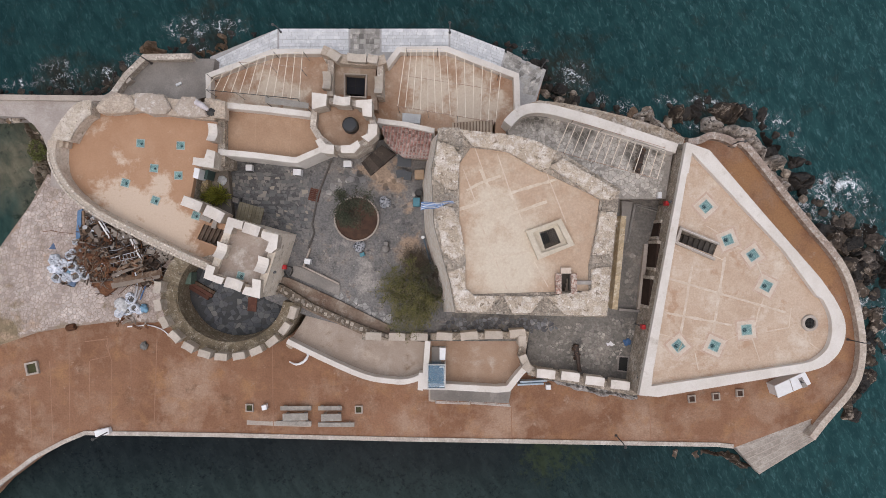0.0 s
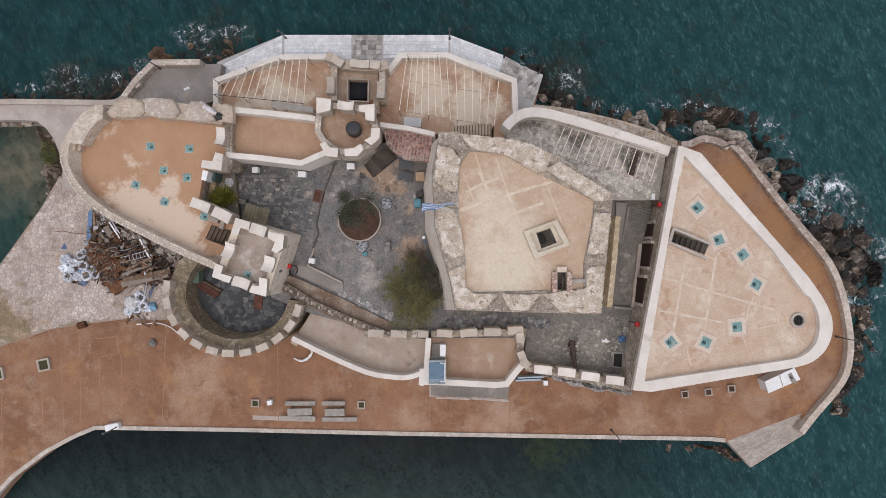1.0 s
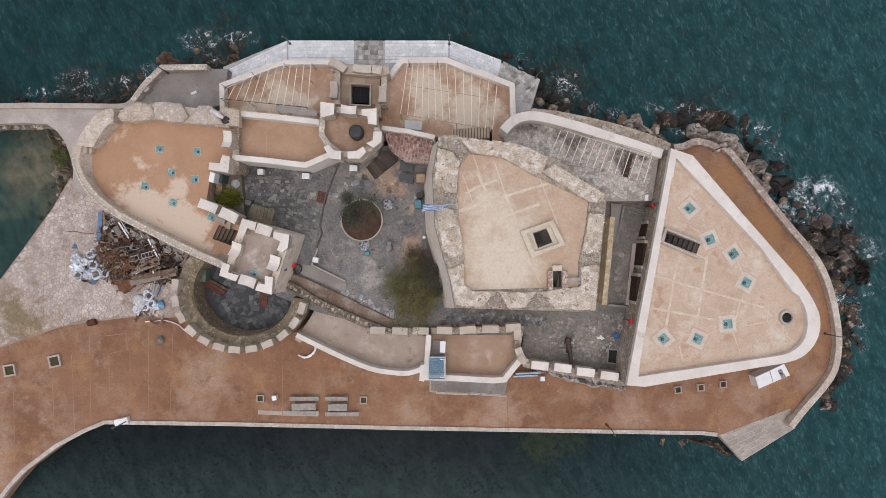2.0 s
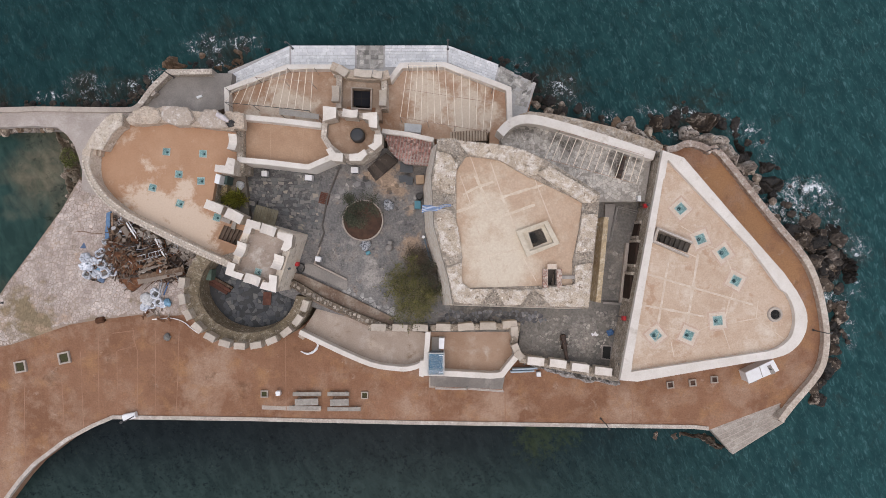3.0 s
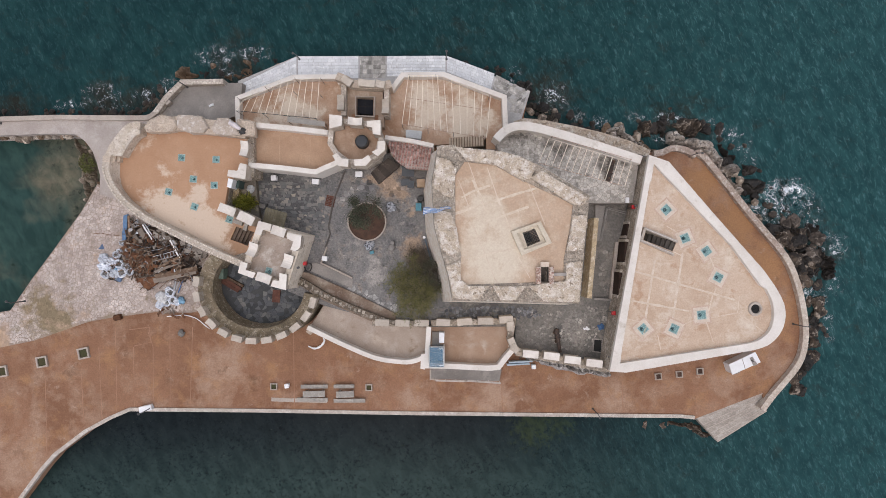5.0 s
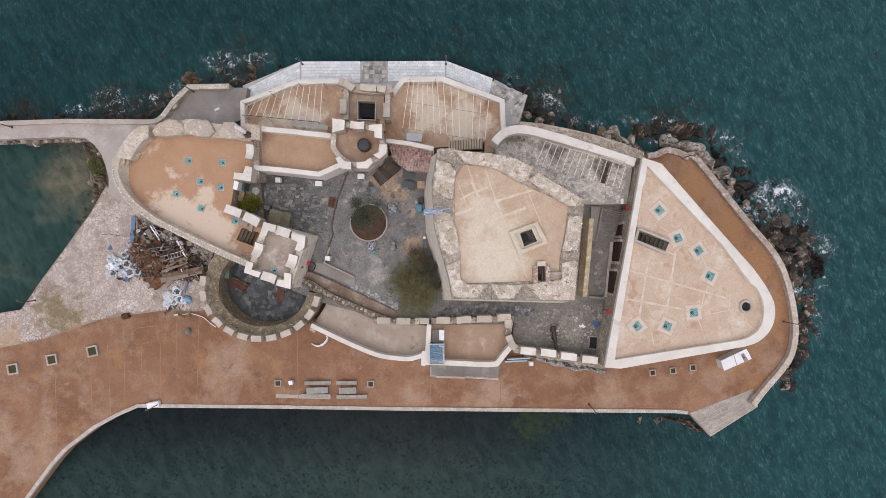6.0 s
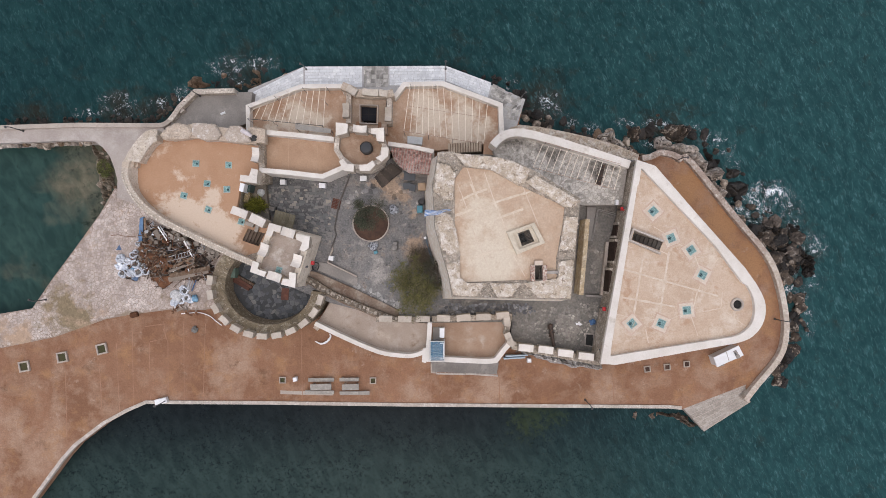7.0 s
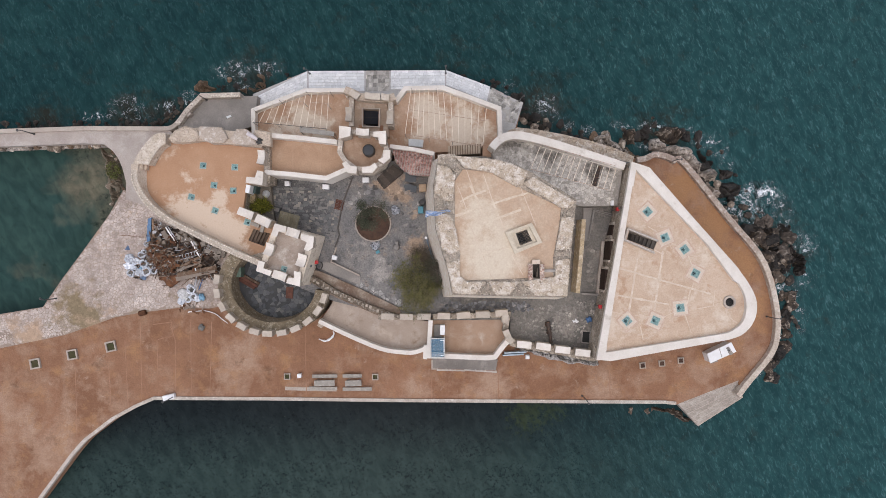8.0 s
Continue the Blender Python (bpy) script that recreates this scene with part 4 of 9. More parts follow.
merlon_tan = surface("merlon_pale_stone", (0.54, 0.475, 0.40), (0.46, 0.395, 0.325), (0.38, 0.32, 0.26), (0.58, 0.7), 0.9, 8, fine=0.2, vary=0.1)


def merlon(parent, ends, w, z0, z1, cap=None, dip=0.34):
    """A swallow-tailed merlon: a stone block whose plastered head dips between its ends."""
    a, b = Vector(ends[0]), Vector(ends[1])
    d = (b - a).normalized()
    s = Vector((-d.y, d.x)) * (w / 2)
    n = 6
    bm, cp = bmesh.new(), bmesh.new()
    rows, top = [], []
    for i in range(n + 1):
        t = i / n
        p = a.lerp(b, t)
        h = z1 - dip * (1 - (2 * t - 1) ** 2) - 0.05
        rows.append([bm.verts.new((q.x, q.y, z)) for q, z in ((p - s, z0), (p + s, z0), (p + s, h), (p - s, h))])
        e = p + d * (0.03 if i == n else -0.03 if i == 0 else 0)
        top.append([cp.verts.new((q.x, q.y, z)) for q, z in ((e - s * 1.08, h + 0.003), (e + s * 1.08, h + 0.003), (e + s * 1.04, h + 0.055), (e - s * 1.04, h + 0.055))])
    for m, r in ((bm, rows), (cp, top)):
        for u, v in zip(r, r[1:]):
            for k in range(4):
                m.faces.new((u[k], u[(k + 1) % 4], v[(k + 1) % 4], v[k]))
        m.faces.new(r[0])
        m.faces.new(r[-1])
    body = part("merlon", bm, merlon_stone, parent)
    part("cap", cp, cap or merlon_plaster, body, "whitewashed cap")


def corner_merlon(parent, outline, z0, z1):
    """An angled merlon at a corner, with a flat plastered head."""
    body = part("merlon", slab(outline, z0, z1 - 0.06), merlon_stone, parent)
    part("cap", slab(offset(ccw(outline), 0.03), z1 - 0.057, z1), merlon_plaster, body, "whitewashed cap")


for q in ([(-16.31, 1.26), (-15.98, 2.35), (-14.89, 2.02), (-15.01, 1.51), (-15.64, 1.64), (-15.81, 1.14)], [(-13.46, 1.30), (-12.28, 1.05), (-12.40, 0.04), (-12.82, -0.29), (-13.20, -0.13), (-12.91, 0.55), (-13.50, 0.84)], [(-17.53, -1.18), (-16.99, -1.35), (-17.16, -1.93), (-16.31, -2.19), (-16.53, -2.61), (-17.79, -2.14)], [(-14.17, -2.23), (-13.58, -2.35), (-13.67, -3.66), (-14.93, -3.32), (-14.72, -2.86), (-14.17, -2.90)]):
    corner_merlon(square, q, QF - 0.1, 9.2)
for q in ([(-9.76, 11.65), (-8.70, 11.52), (-8.75, 10.72), (-9.76, 10.47)], [(-6.48, 11.06), (-5.34, 11.14), (-5.34, 9.88), (-5.97, 9.97), (-6.01, 10.55), (-6.48, 10.64)], [(-5.55, 9.29), (-4.92, 9.29), (-4.96, 8.54), (-5.55, 8.03), (-6.06, 8.37), (-5.55, 8.62)],
          [(-7.61, 7.69), (-6.90, 7.74), (-6.39, 8.07), (-6.18, 7.69), (-6.64, 7.19), (-7.57, 7.19)], [(-9.50, 8.07), (-9.17, 8.24), (-8.75, 7.78), (-8.16, 7.74), (-8.20, 7.11), (-9.00, 7.19)]):
    corner_merlon(turret, q, RT_FLOOR, 9.1)
corner_merlon(west, [(-18.85, 6.91), (-18.04, 6.82), (-17.82, 7.51), (-17.27, 7.38), (-17.40, 6.14), (-18.93, 6.40)], LT - 0.4, 8.5)
for e, w in (([(-14.84, 1.64), (-13.71, 1.26)], 0.75), ([(-13.37, -0.63), (-13.71, -1.72)], 0.8), ([(-16.19, -2.44), (-15.01, -2.86)], 0.75), ([(-16.44, 0.42), (-16.82, -0.63)], 0.75)):
    merlon(square, e, w, QF - 0.1, 9.2)
for e, w in (([(-19.71, 3.68), (-18.34, 3.13)], 0.72), ([(-17.99, 2.96), (-16.71, 2.31)], 0.8), ([(-17.48, 9.47), (-17.61, 8.23)], 0.65)):
    merlon(west, e, w, LT - 0.4, 8.5)
merlon(turret, [(-8.14, 11.16), (-6.96, 11.07)], 0.62, RT_FLOOR, 9.1)
for e in ([(-9.46, 14.37), (-9.50, 13.04)], [(-5.23, 13.96), (-5.28, 12.67)]):
    merlon(gate, e, 0.62, 4.5, 5.4, merlon_tan)
for e in ([(-9.23, 15.95), (-8.41, 15.40)], [(-7.72, 15.54), (-6.22, 15.40)], [(-6.08, 15.45), (-5.30, 15.31)]):
    merlon(gate, e, 0.62, 4.8, 5.6, merlon_tan, 0.15)
for a in (172, 189, 206, 222, 237, 252, 266, 281, 296, 312, 328, 344):
    c, s_ = math.cos(radians(a)), math.sin(radians(a))
    p = Vector((RCX + RX * 0.965 * c, RCY + RY * 0.965 * s_))
    d = Vector((-RX * s_, RY * c)).normalized() * (0.46 if a > 215 else 0.42)
    merlon(well, (p - d, p + d), 0.54, RW - 0.1, 6.3, merlon_tan, 0.1)
for e in ([(-6.24, -7.05), (-5.01, -7.10)], [(-4.37, -7.10), (-3.09, -7.15)], [(-2.55, -7.10), (-1.27, -7.15)]):
    merlon(sw, e, 0.58, 3.4, 5.5, merlon_tan, 0.12)
for e in ([(-0.50, -7.05), (0.73, -7.10)], [(1.46, -7.10), (2.78, -6.96)], [(3.41, -6.96), (4.78, -6.96)], [(5.42, -6.87), (6.64, -6.78)], [(6.42, -7.05), (6.42, -7.83)], [(6.42, -8.60), (6.83, -9.60)], [(6.55, -9.33), (7.10, -9.79)]):
    merlon(se, e, 0.6, 3.4, 5.6, merlon_tan, 0.12)
for e in ([(7.55, -9.95), (8.95, -10.08)], [(9.50, -10.13), (10.90, -10.31)], [(11.44, -10.49), (12.89, -10.67)], [(13.47, -10.81), (14.92, -10.99)]):
    merlon(yard, e, 0.66, 4.9, 6.0, None, 0.08)
part("wall", run([(-6.67, -7.22), (-3.89, -7.27), (-1.25, -7.27)], 0.55, 3.0, 4.7), rubble, sw)
part("wall", run([(-1.02, -7.22), (2.59, -7.18), (6.76, -7.08), (6.48, -8.75), (7.13, -9.96)], 0.55, 3.0, 4.75), rubble, se)


# ---- materials of the smaller things ----
steel = surface("painted_steel", (0.62, 0.58, 0.54), (0.52, 0.48, 0.44), rough=0.5, scale=2, bump=0.05)
dark_steel = surface("dark_steel", (0.05, 0.05, 0.05), (0.08, 0.075, 0.07), rough=0.45, scale=2, bump=0.05)
iron = surface("black_cast_iron", (0.025, 0.024, 0.023), (0.045, 0.04, 0.035), (0.09, 0.05, 0.03), (0.6, 0.75), 2.0, 14, rough=0.55, bump=0.3)
rust = surface("rusted_sheet", (0.13, 0.055, 0.025), (0.08, 0.035, 0.018), (0.2, 0.1, 0.05), (0.5, 0.65), 2.0, 14, rough=0.8, bump=0.3, vary=0.3)
timber = surface("weathered_timber", (0.17, 0.11, 0.07), (0.11, 0.07, 0.045), (0.27, 0.21, 0.16), (0.5, 0.65), 1.6, 16, bump=0.3, vary=0.4)
grey_timber = surface("grey_boards", (0.25, 0.21, 0.175), (0.19, 0.155, 0.125), scale=1.4, grain=15, bump=0.3, vary=0.3)
white_paint = surface("white_enamel", (0.82, 0.82, 0.82), (0.74, 0.73, 0.72), rough=0.4, scale=1.5, bump=0.05, fine=0.1)
red_paint = surface("red_enamel", (0.5, 0.02, 0.025), (0.38, 0.02, 0.02), rough=0.4, scale=3, bump=0.05)
blue_paint = surface("blue_tarpaulin", (0.08, 0.16, 0.31), (0.055, 0.11, 0.23), rough=0.6, scale=3, bump=0.2)
bag_white = surface("white_rubble_sacks", (0.72, 0.73, 0.76), (0.54, 0.57, 0.63), (0.12, 0.13, 0.15), (0.60, 0.66), 2.6, 6, rough=0.6, bump=0.8, vary=0.25, fine=0.4)
soil = surface("planter_soil", (0.10, 0.057, 0.038), (0.06, 0.036, 0.026), scale=1.5, grain=18, bump=0.6)
turf = surface("clipped_turf", (0.055, 0.058, 0.022), (0.075, 0.06, 0.032), scale=4, grain=40, bump=0.8)
teal_side = surface("teal_glazed_reveal", (0.32, 0.44, 0.42), (0.24, 0.34, 0.33), rough=0.4, scale=2)
clear = bpy.data.materials.new("clear_glass")
clear.use_nodes = True
b_ = clear.node_tree.nodes["Principled BSDF"]
for k_, v_ in (("Base Color", (0.72, 0.9, 0.9, 1)), ("Roughness", 0.03), ("Transmission Weight", 1.0), ("IOR", 1.35)):
    b_.inputs[k_].default_value = v_
blue_glass = bpy.data.materials.new("blue_lift_glass")
blue_glass.use_nodes = True
b_ = blue_glass.node_tree.nodes["Principled BSDF"]
for k_, v_ in (("Base Color", (0.16, 0.30, 0.42, 1)), ("Roughness", 0.06), ("Alpha", 0.5), ("IOR", 1.4)):
    b_.inputs[k_].default_value = v_


# ---- skylights let into the terraces ----
def skylight(at, z, rz, size, curb, label, group, surround=None):
    t = thing("skylight", label, "skylight", (*at, z), rz, group)
    s = size / 2
    sq = lambda k: [(-k, -k), (k, -k), (k, k), (-k, k)]
    if surround:
        part("surround", ring(sq(s * 2.3), sq(s * 1.9), 0.002, 0.010), surround, t, "paler mortar surround")
        part("inner_surround", ring(sq(s * 1.9), sq(s), 0.002, 0.014), pale_mortar, t, "pale mortar bed")
    part("frame", ring(sq(s * 1.12), sq(s), 0.0, 0.05), curb, t)
    bm = bmesh.new()
    lo = [bm.verts.new((x, y, 0.006)) for x, y in sq(s * 0.98)]
    bm.faces.new(lo)
    part("reveal", bm, teal_side, t, "teal reveal")
    # flat discs: the shade down the shaft is put into their dark colours
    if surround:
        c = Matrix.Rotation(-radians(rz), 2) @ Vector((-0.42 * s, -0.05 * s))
        part("opening", lathe(bmesh.new(), [(s * 0.50, 0.007), (s * 0.46, 0.012)], 16, (c.x, c.y, 0)), half_shade, t, "dim disc painted for the half-shade under the glass")
        part("shaft", lathe(bmesh.new(), [(s * 0.30, 0.013), (s * 0.26, 0.018)], 14, (c.x - 0.02, c.y, 0)), shaft_shade, t, "dark disc painted for the shade of a shaft")
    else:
        part("opening", lathe(bmesh.new(), [(s * 0.38, 0.008), (s * 0.34, 0.02)], 14, (s * 0.3, -s * 0.12, 0)), shaft_shade, t, "dark disc painted for the shade of a round opening")
    pane = part("pane", slab(sq(s), 0.03, 0.042), clear, t)
    pane.visible_shadow = False
    return t


pale_mortar = surface("pale_mortar", (0.63, 0.535, 0.44), (0.57, 0.465, 0.37), (0.50, 0.37, 0.28), (0.55, 0.7), 1.5, 9)
brown_mortar = surface("brown_mortar", (0.54, 0.405, 0.32), (0.49, 0.35, 0.265), (0.56, 0.44, 0.35), (0.52, 0.66), 1.2, 9)
shaft_shade = surface("painted_shaft_shade", (0.018, 0.045, 0.05), (0.045, 0.10, 0.105), scale=3.0, rough=0.3, bump=0)
half_shade = surface("painted_shaft_half_shade", (0.07, 0.13, 0.135), (0.12, 0.19, 0.195), scale=3.0, rough=0.3, bump=0)
teal_frame = surface("teal_frame", (0.45, 0.53, 0.50), (0.38, 0.46, 0.44), rough=0.5, scale=3)
for q, a in (((-23.66, 8.27), -4), ((-20.52, 8.09), -2), ((-22.60, 6.32), -6), ((-20.70, 5.75), 0), ((-24.85, 5.17), -14), ((-22.51, 3.80), -20), ((-19.33, 2.61), -18)):
    skylight(q, LT, a, 0.57, teal_frame, "small square teal-framed skylight set in the tan terrace", "skylights of the west bastion")
skylight((-15.44, -2.03), QF, -16, 0.52, teal_frame, "small square teal-framed skylight in the square tower floor", "skylights of the west bastion")
for q, a in (((20.50, 3.31), 42), ((22.21, 0.71), 22), ((24.15, -0.48), 35), ((25.21, -2.87), -28), ((23.67, -6.30), 6), ((18.34, -7.54), 40), ((21.16, -7.54), -24)):
    skylight(q, RF, a, 0.74, teal_frame, "square glazed skylight in a pale mortar surround", "skylights of the east bastion", brown_mortar)

# round vent of the east bastion
vent = thing("roof_vent", "round concrete-rimmed vent with a dark iron grille", "vent", (*(28.56, -5.77), RF))
bm = bmesh.new()
n_ = 24
rg = [[bm.verts.new((r * math.cos(2 * math.pi * k / n_), r * math.sin(2 * math.pi * k / n_), z)) for k in range(n_)] for r, z in ((0.66, 0), (0.62, 0.16), (0.44, 0.18), (0.40, 0.02))]
for a, b in zip(rg, rg[1:]):
    for k in range(n_):
        bm.faces.new((a[k], a[(k + 1) % n_], b[(k + 1) % n_], b[k]))
part("rim", bm, pale_concrete, vent)
# flat disc, the vent opening's shade put into its colour
part("opening", lathe(bmesh.new(), [(0.41, 0.004), (0.41, 0.012)], 20), dark, vent)
bm = bmesh.new()
for k in range(-3, 4):
    h = math.sqrt(0.40 ** 2 - (0.11 * k) ** 2)
    tube(bm, [(0.11 * k, -h, 0.1), (0.11 * k, h, 0.1)], 0.012, 4)
    tube(bm, [(-h, 0.11 * k, 0.1), (h, 0.11 * k, 0.1)], 0.012, 4)
part("grille", bm, iron, vent)

# stairwell of the east bastion
swell = thing("roof_stairwell", "open stairwell with a grey concrete curb and steel rail", "stairwell")
A, B, C, D = (Vector(q) for q in [(18.64, 1.45), (21.42, 0.35), (21.07, -0.48), (18.42, 0.57)])
part("curb", run([tuple(v) for v in [(21.43, 0.39), (18.45, 1.62), (18.06, 0.52), (21.08, -0.79)]], 0.2, RF, 7.5), pale_concrete, swell)
# the stairwell's shade is put into this dark step colour
dark_step = surface("shade_painted_steps", (0.12, 0.105, 0.09), (0.09, 0.08, 0.07))
for i in range(8):
    f0, f1 = i / 8, (i + 1) / 8
    part("step", slab([tuple(v) for v in (B.lerp(A, f0), B.lerp(A, f1), C.lerp(D, f1), C.lerp(D, f0))], 4.4, 6.95 - 0.2 * i), dark_step, swell)
bm = bmesh.new()
q = [(21.10, 0.43), (18.33, 1.56), (17.99, 0.52), (20.75, -0.69)]
tube(bm, [(*p, 8.0) for p in q], 0.025)
for p in q:
    tube(bm, [(*p, 7.2), (*p, 8.0)], 0.02)
part("handrail", bm, steel, swell, "pale steel handrail")

# roof opening of the keep
opening = thing("roof_light", "square roof opening in a stepped mortar curb with a dark grille", "skylight")
part("apron", ring([(5.58, 1.19), (7.95, 2.03), (8.87, 0.27), (6.42, -0.73)], [(6.04, 1.07), (7.72, 1.72), (8.41, 0.34), (6.65, -0.27)], KF, 13.27), surface("cream_mortar_apron", (0.60, 0.53, 0.42), (0.52, 0.445, 0.34), scale=1.5), opening)
part("curb", ring([(6.00, 1.11), (7.75, 1.76), (8.44, 0.31), (6.61, -0.34)], [(6.53, 1.11), (7.52, 1.45), (7.98, 0.42), (6.91, 0.00)], KF, 13.01), bpy.data.materials["cream_mortar_apron"], opening)
part("shaft_floor", slab([(6.36, 1.67), (9.01, 1.67), (9.01, -0.37), (6.36, -0.37)], 10.2, 10.5), dark, opening)
part("shaft_wall", run([(6.56, 1.15), (7.59, 1.50), (8.05, 0.38), (6.90, -0.04)], 0.06, 10.5, 12.96, closed=True), dark_steel, opening)
bm = bmesh.new()
ga, gb, gc, gd = (Vector(p) for p in [(6.56, 1.11), (7.55, 1.46), (8.01, 0.42), (6.94, 0.00)])
for i in range(1, 9):
    f = i / 9
    tube(bm, [(*ga.lerp(gb, f), 12.8), (*gd.lerp(gc, f), 12.8)], 0.018, 4)
    tube(bm, [(*ga.lerp(gd, f), 12.8), (*gb.lerp(gc, f), 12.8)], 0.018, 4)
part("grille", bm, dark_steel, opening)

# stair head of the keep
brick = surface("thin_red_brick", (0.33, 0.19, 0.145), (0.25, 0.13, 0.095), (0.50, 0.42, 0.35), (0.46, 0.56), 3, 12, cells=0.16, joint=(0.6, 0.55, 0.48))
head = thing("stair_head", "small brick-sided stair head sunk in the keep terrace", "stairs")
part("side_wall", slab([(7.58, -1.65), (7.96, -1.65), (7.96, -3.02), (7.58, -3.02)], KF, 13.35), brick, head)
part("side_wall", slab([(8.62, -1.65), (9.00, -1.65), (9.00, -3.02), (8.62, -3.02)], KF, 13.35), brick, head)
part("lintel", slab([(7.93, -1.26), (8.62, -1.26), (8.62, -1.65), (7.93, -1.65)], KF, 13.3), pale_mortar, head)
# added dark lining: shade inside the stair head is put into its colour
part("shaft_wall", run([(7.97, -1.68), (8.60, -1.68), (8.60, -3.04), (7.97, -3.04)], 0.05, 11.0, 12.94, closed=True), dark_step, head)
for i in range(4):
    part("step", slab([(8.0, -1.72 - 0.32 * i), (8.57, -1.72 - 0.32 * i), (8.57, -2.04 - 0.32 * i), (8.0, -2.04 - 0.32 * i)], 11.0, 12.4 - 0.2 * i), dark_step, head)
part("shaft_floor", slab([(8.09, -1.17), (9.91, -1.17), (9.91, -3.18), (8.09, -3.18)], 10.8, 11.0), dark, head)
part("sill", slab([(9.00, -2.13), (10.03, -2.13), (10.03, -2.39), (9.00, -2.39)], KF, 13.3), grey, head)

# ---- steel frames over the terraces ----
cream_steel = surface("cream_painted_steel", (0.82, 0.75, 0.64), (0.72, 0.62, 0.50), rough=0.5, scale=2, bump=0.05)
rusty_steel = surface("pink_rusted_steel", (0.44, 0.33, 0.26), (0.34, 0.22, 0.16), (0.56, 0.47, 0.39), (0.5, 0.6), rough=0.6, scale=2, bump=0.05)


def frame_over(label, rows, n, z, floor, posts, r=0.032, beam=None):
    """Bars side by side between two beams, on posts. rows: outer and inner beam ends."""
    t = thing("steel_frame", label, "pergola", group="steel frames over the terraces")
    (o0, o1, o2), (i0, i1), (m0, m1) = rows
    o0, o1, o2, i0, i1 = (Vector(p) for p in (o0, o1, o2, i0, i1))
    for k in range(n):
        f = k / (n - 1)
        g = f * (len(rows[0]) - 1)
        a = o0.lerp(o1, g) if g <= 1 else o1.lerp(o2, g - 1)
        part("bar", tube(bmesh.new(), [(*a, z), (*i0.lerp(i1, f), z)], r * 1.05, 5), cream_steel, t)
    part("beam", tube(bmesh.new(), [(*i0, z - 0.03), (*i1, z - 0.03)], r * 0.9, 5), beam or rusty_steel, t)
    part("beam", tube(bmesh.new(), [(*m0, z - 0.03), (*m1, z - 0.03)], r * 0.8, 5), rusty_steel, t)
    part("beam", tube(bmesh.new(), [(*o0, z - 0.02), (*o1, z - 0.02), (*o2, z - 0.02)], r * 0.7, 5), cream_steel, t)
    for p in posts:
        part("post", tube(bmesh.new(), [(*p, floor), (*p, z)], 0.024, 6), dark_steel, t)


frame_over("thin pale steel frame over the north-western terrace", ([(-18.71, 14.01), (-14.74, 15.82), (-11.50, 16.12)], [(-19.40, 13.03), (-11.78, 12.27)], [(-16.72, 15.29), (-11.23, 14.85)]), 12, 5.0, NT,
           [(-19.31, 14.29), (-16.68, 15.29), (-13.86, 16.12), (-11.41, 16.10), (-14.11, 14.99), (-11.66, 14.80), (-19.36, 13.01), (-16.91, 12.75), (-14.41, 12.50), (-11.92, 12.27)], beam=dark_steel)
frame_over("thin pale steel frame over the north-eastern terrace", ([(-3.05, 16.31), (-0.09, 16.31), (4.71, 14.32)], [(-3.70, 11.69), (4.30, 10.35)], [(-3.37, 14.23), (4.62, 12.98)]), 14, 5.0, NT,
           [(-3.00, 16.40), (-0.46, 16.40), (4.62, 14.37), (-3.70, 11.64), (-1.25, 11.23), (1.20, 10.86), (4.25, 10.35)])
frame_over("thin pale steel frame over the eastern courtyard", ([(9.91, 9.95), (13.68, 8.80), (17.50, 7.69)], [(8.93, 7.69), (16.84, 5.51)], [(10.13, 10.13), (17.50, 7.95)]), 14, 6.8, EC,
           [(10.22, 10.08), (12.62, 9.42), (15.10, 8.62), (17.41, 7.86), (9.51, 7.60), (11.91, 6.89)])

canopy = thing("glass_canopy", "pale grey glass canopy beside the terrace parapet", "canopy")
part("pane", slab([(-14.66, 12.61), (-11.07, 12.05), (-11.11, 11.58), (-14.66, 12.05)], 4.55, 4.58), surface("frosted_pane", (0.42, 0.385, 0.34), (0.36, 0.325, 0.28), rough=0.3, scale=1.5, bump=0.05), canopy)
for p in [(-14.57, 12.51), (-11.16, 11.95), (-11.21, 11.63), (-14.57, 12.09)]:
    part("post", tube(bmesh.new(), [(*p, NT), (*p, 4.55)], 0.03, 6), dark_steel, canopy)
# ---- benches, tables and planters of the promenade ----
bench_stone = surface("grey_bench_concrete", (0.34, 0.31, 0.27), (0.27, 0.245, 0.215), (0.42, 0.38, 0.33), (0.5, 0.65), 1.5, 12)


def slab_bench(name, label, ends, w, h, z=QUAY, group="benches on the promenade"):
    a, b = Vector(ends[0]), Vector(ends[1])
    d = b - a
    t = thing(name, label, "table" if "table" in name else "bench", (*((a + b) / 2), z), math.degrees(math.atan2(d.y, d.x)), group)
    l = d.length
    bm = box(bmesh.new(), (0, 0, h - 0.1), (l, w, 0.1))
    bmesh.ops.bevel(bm, geom=bm.edges[:], offset=0.015, segments=1, affect='EDGES')
    part("seat" if "bench" in name else "tabletop", bm, bench_stone, t)
    for x in (-0.36, 0.36) if l < 5 else (-0.42, -0.14, 0.14, 0.42):
        part("support", box(bmesh.new(), (x * l, 0, 0), (0.22, w * 0.8, h - 0.1)), bench_stone, t)


for e in ([(-14.15, -13.85), (-11.45, -13.85)], [(-10.86, -13.85), (-8.79, -13.85)], [(-14.5, -15.14), (-11.45, -15.18)], [(-10.86, -15.28), (-7.71, -15.28)]):
    slab_bench("bench", "long grey concrete bench on the brown promenade", e, 0.38, 0.45)
for e in ([(-13.87, -14.55), (-11.67, -14.50)], [(-10.55, -14.60), (-8.79, -14.55)]):
    slab_bench("picnic_table", "grey concrete table between two benches", e, 0.62, 0.75)


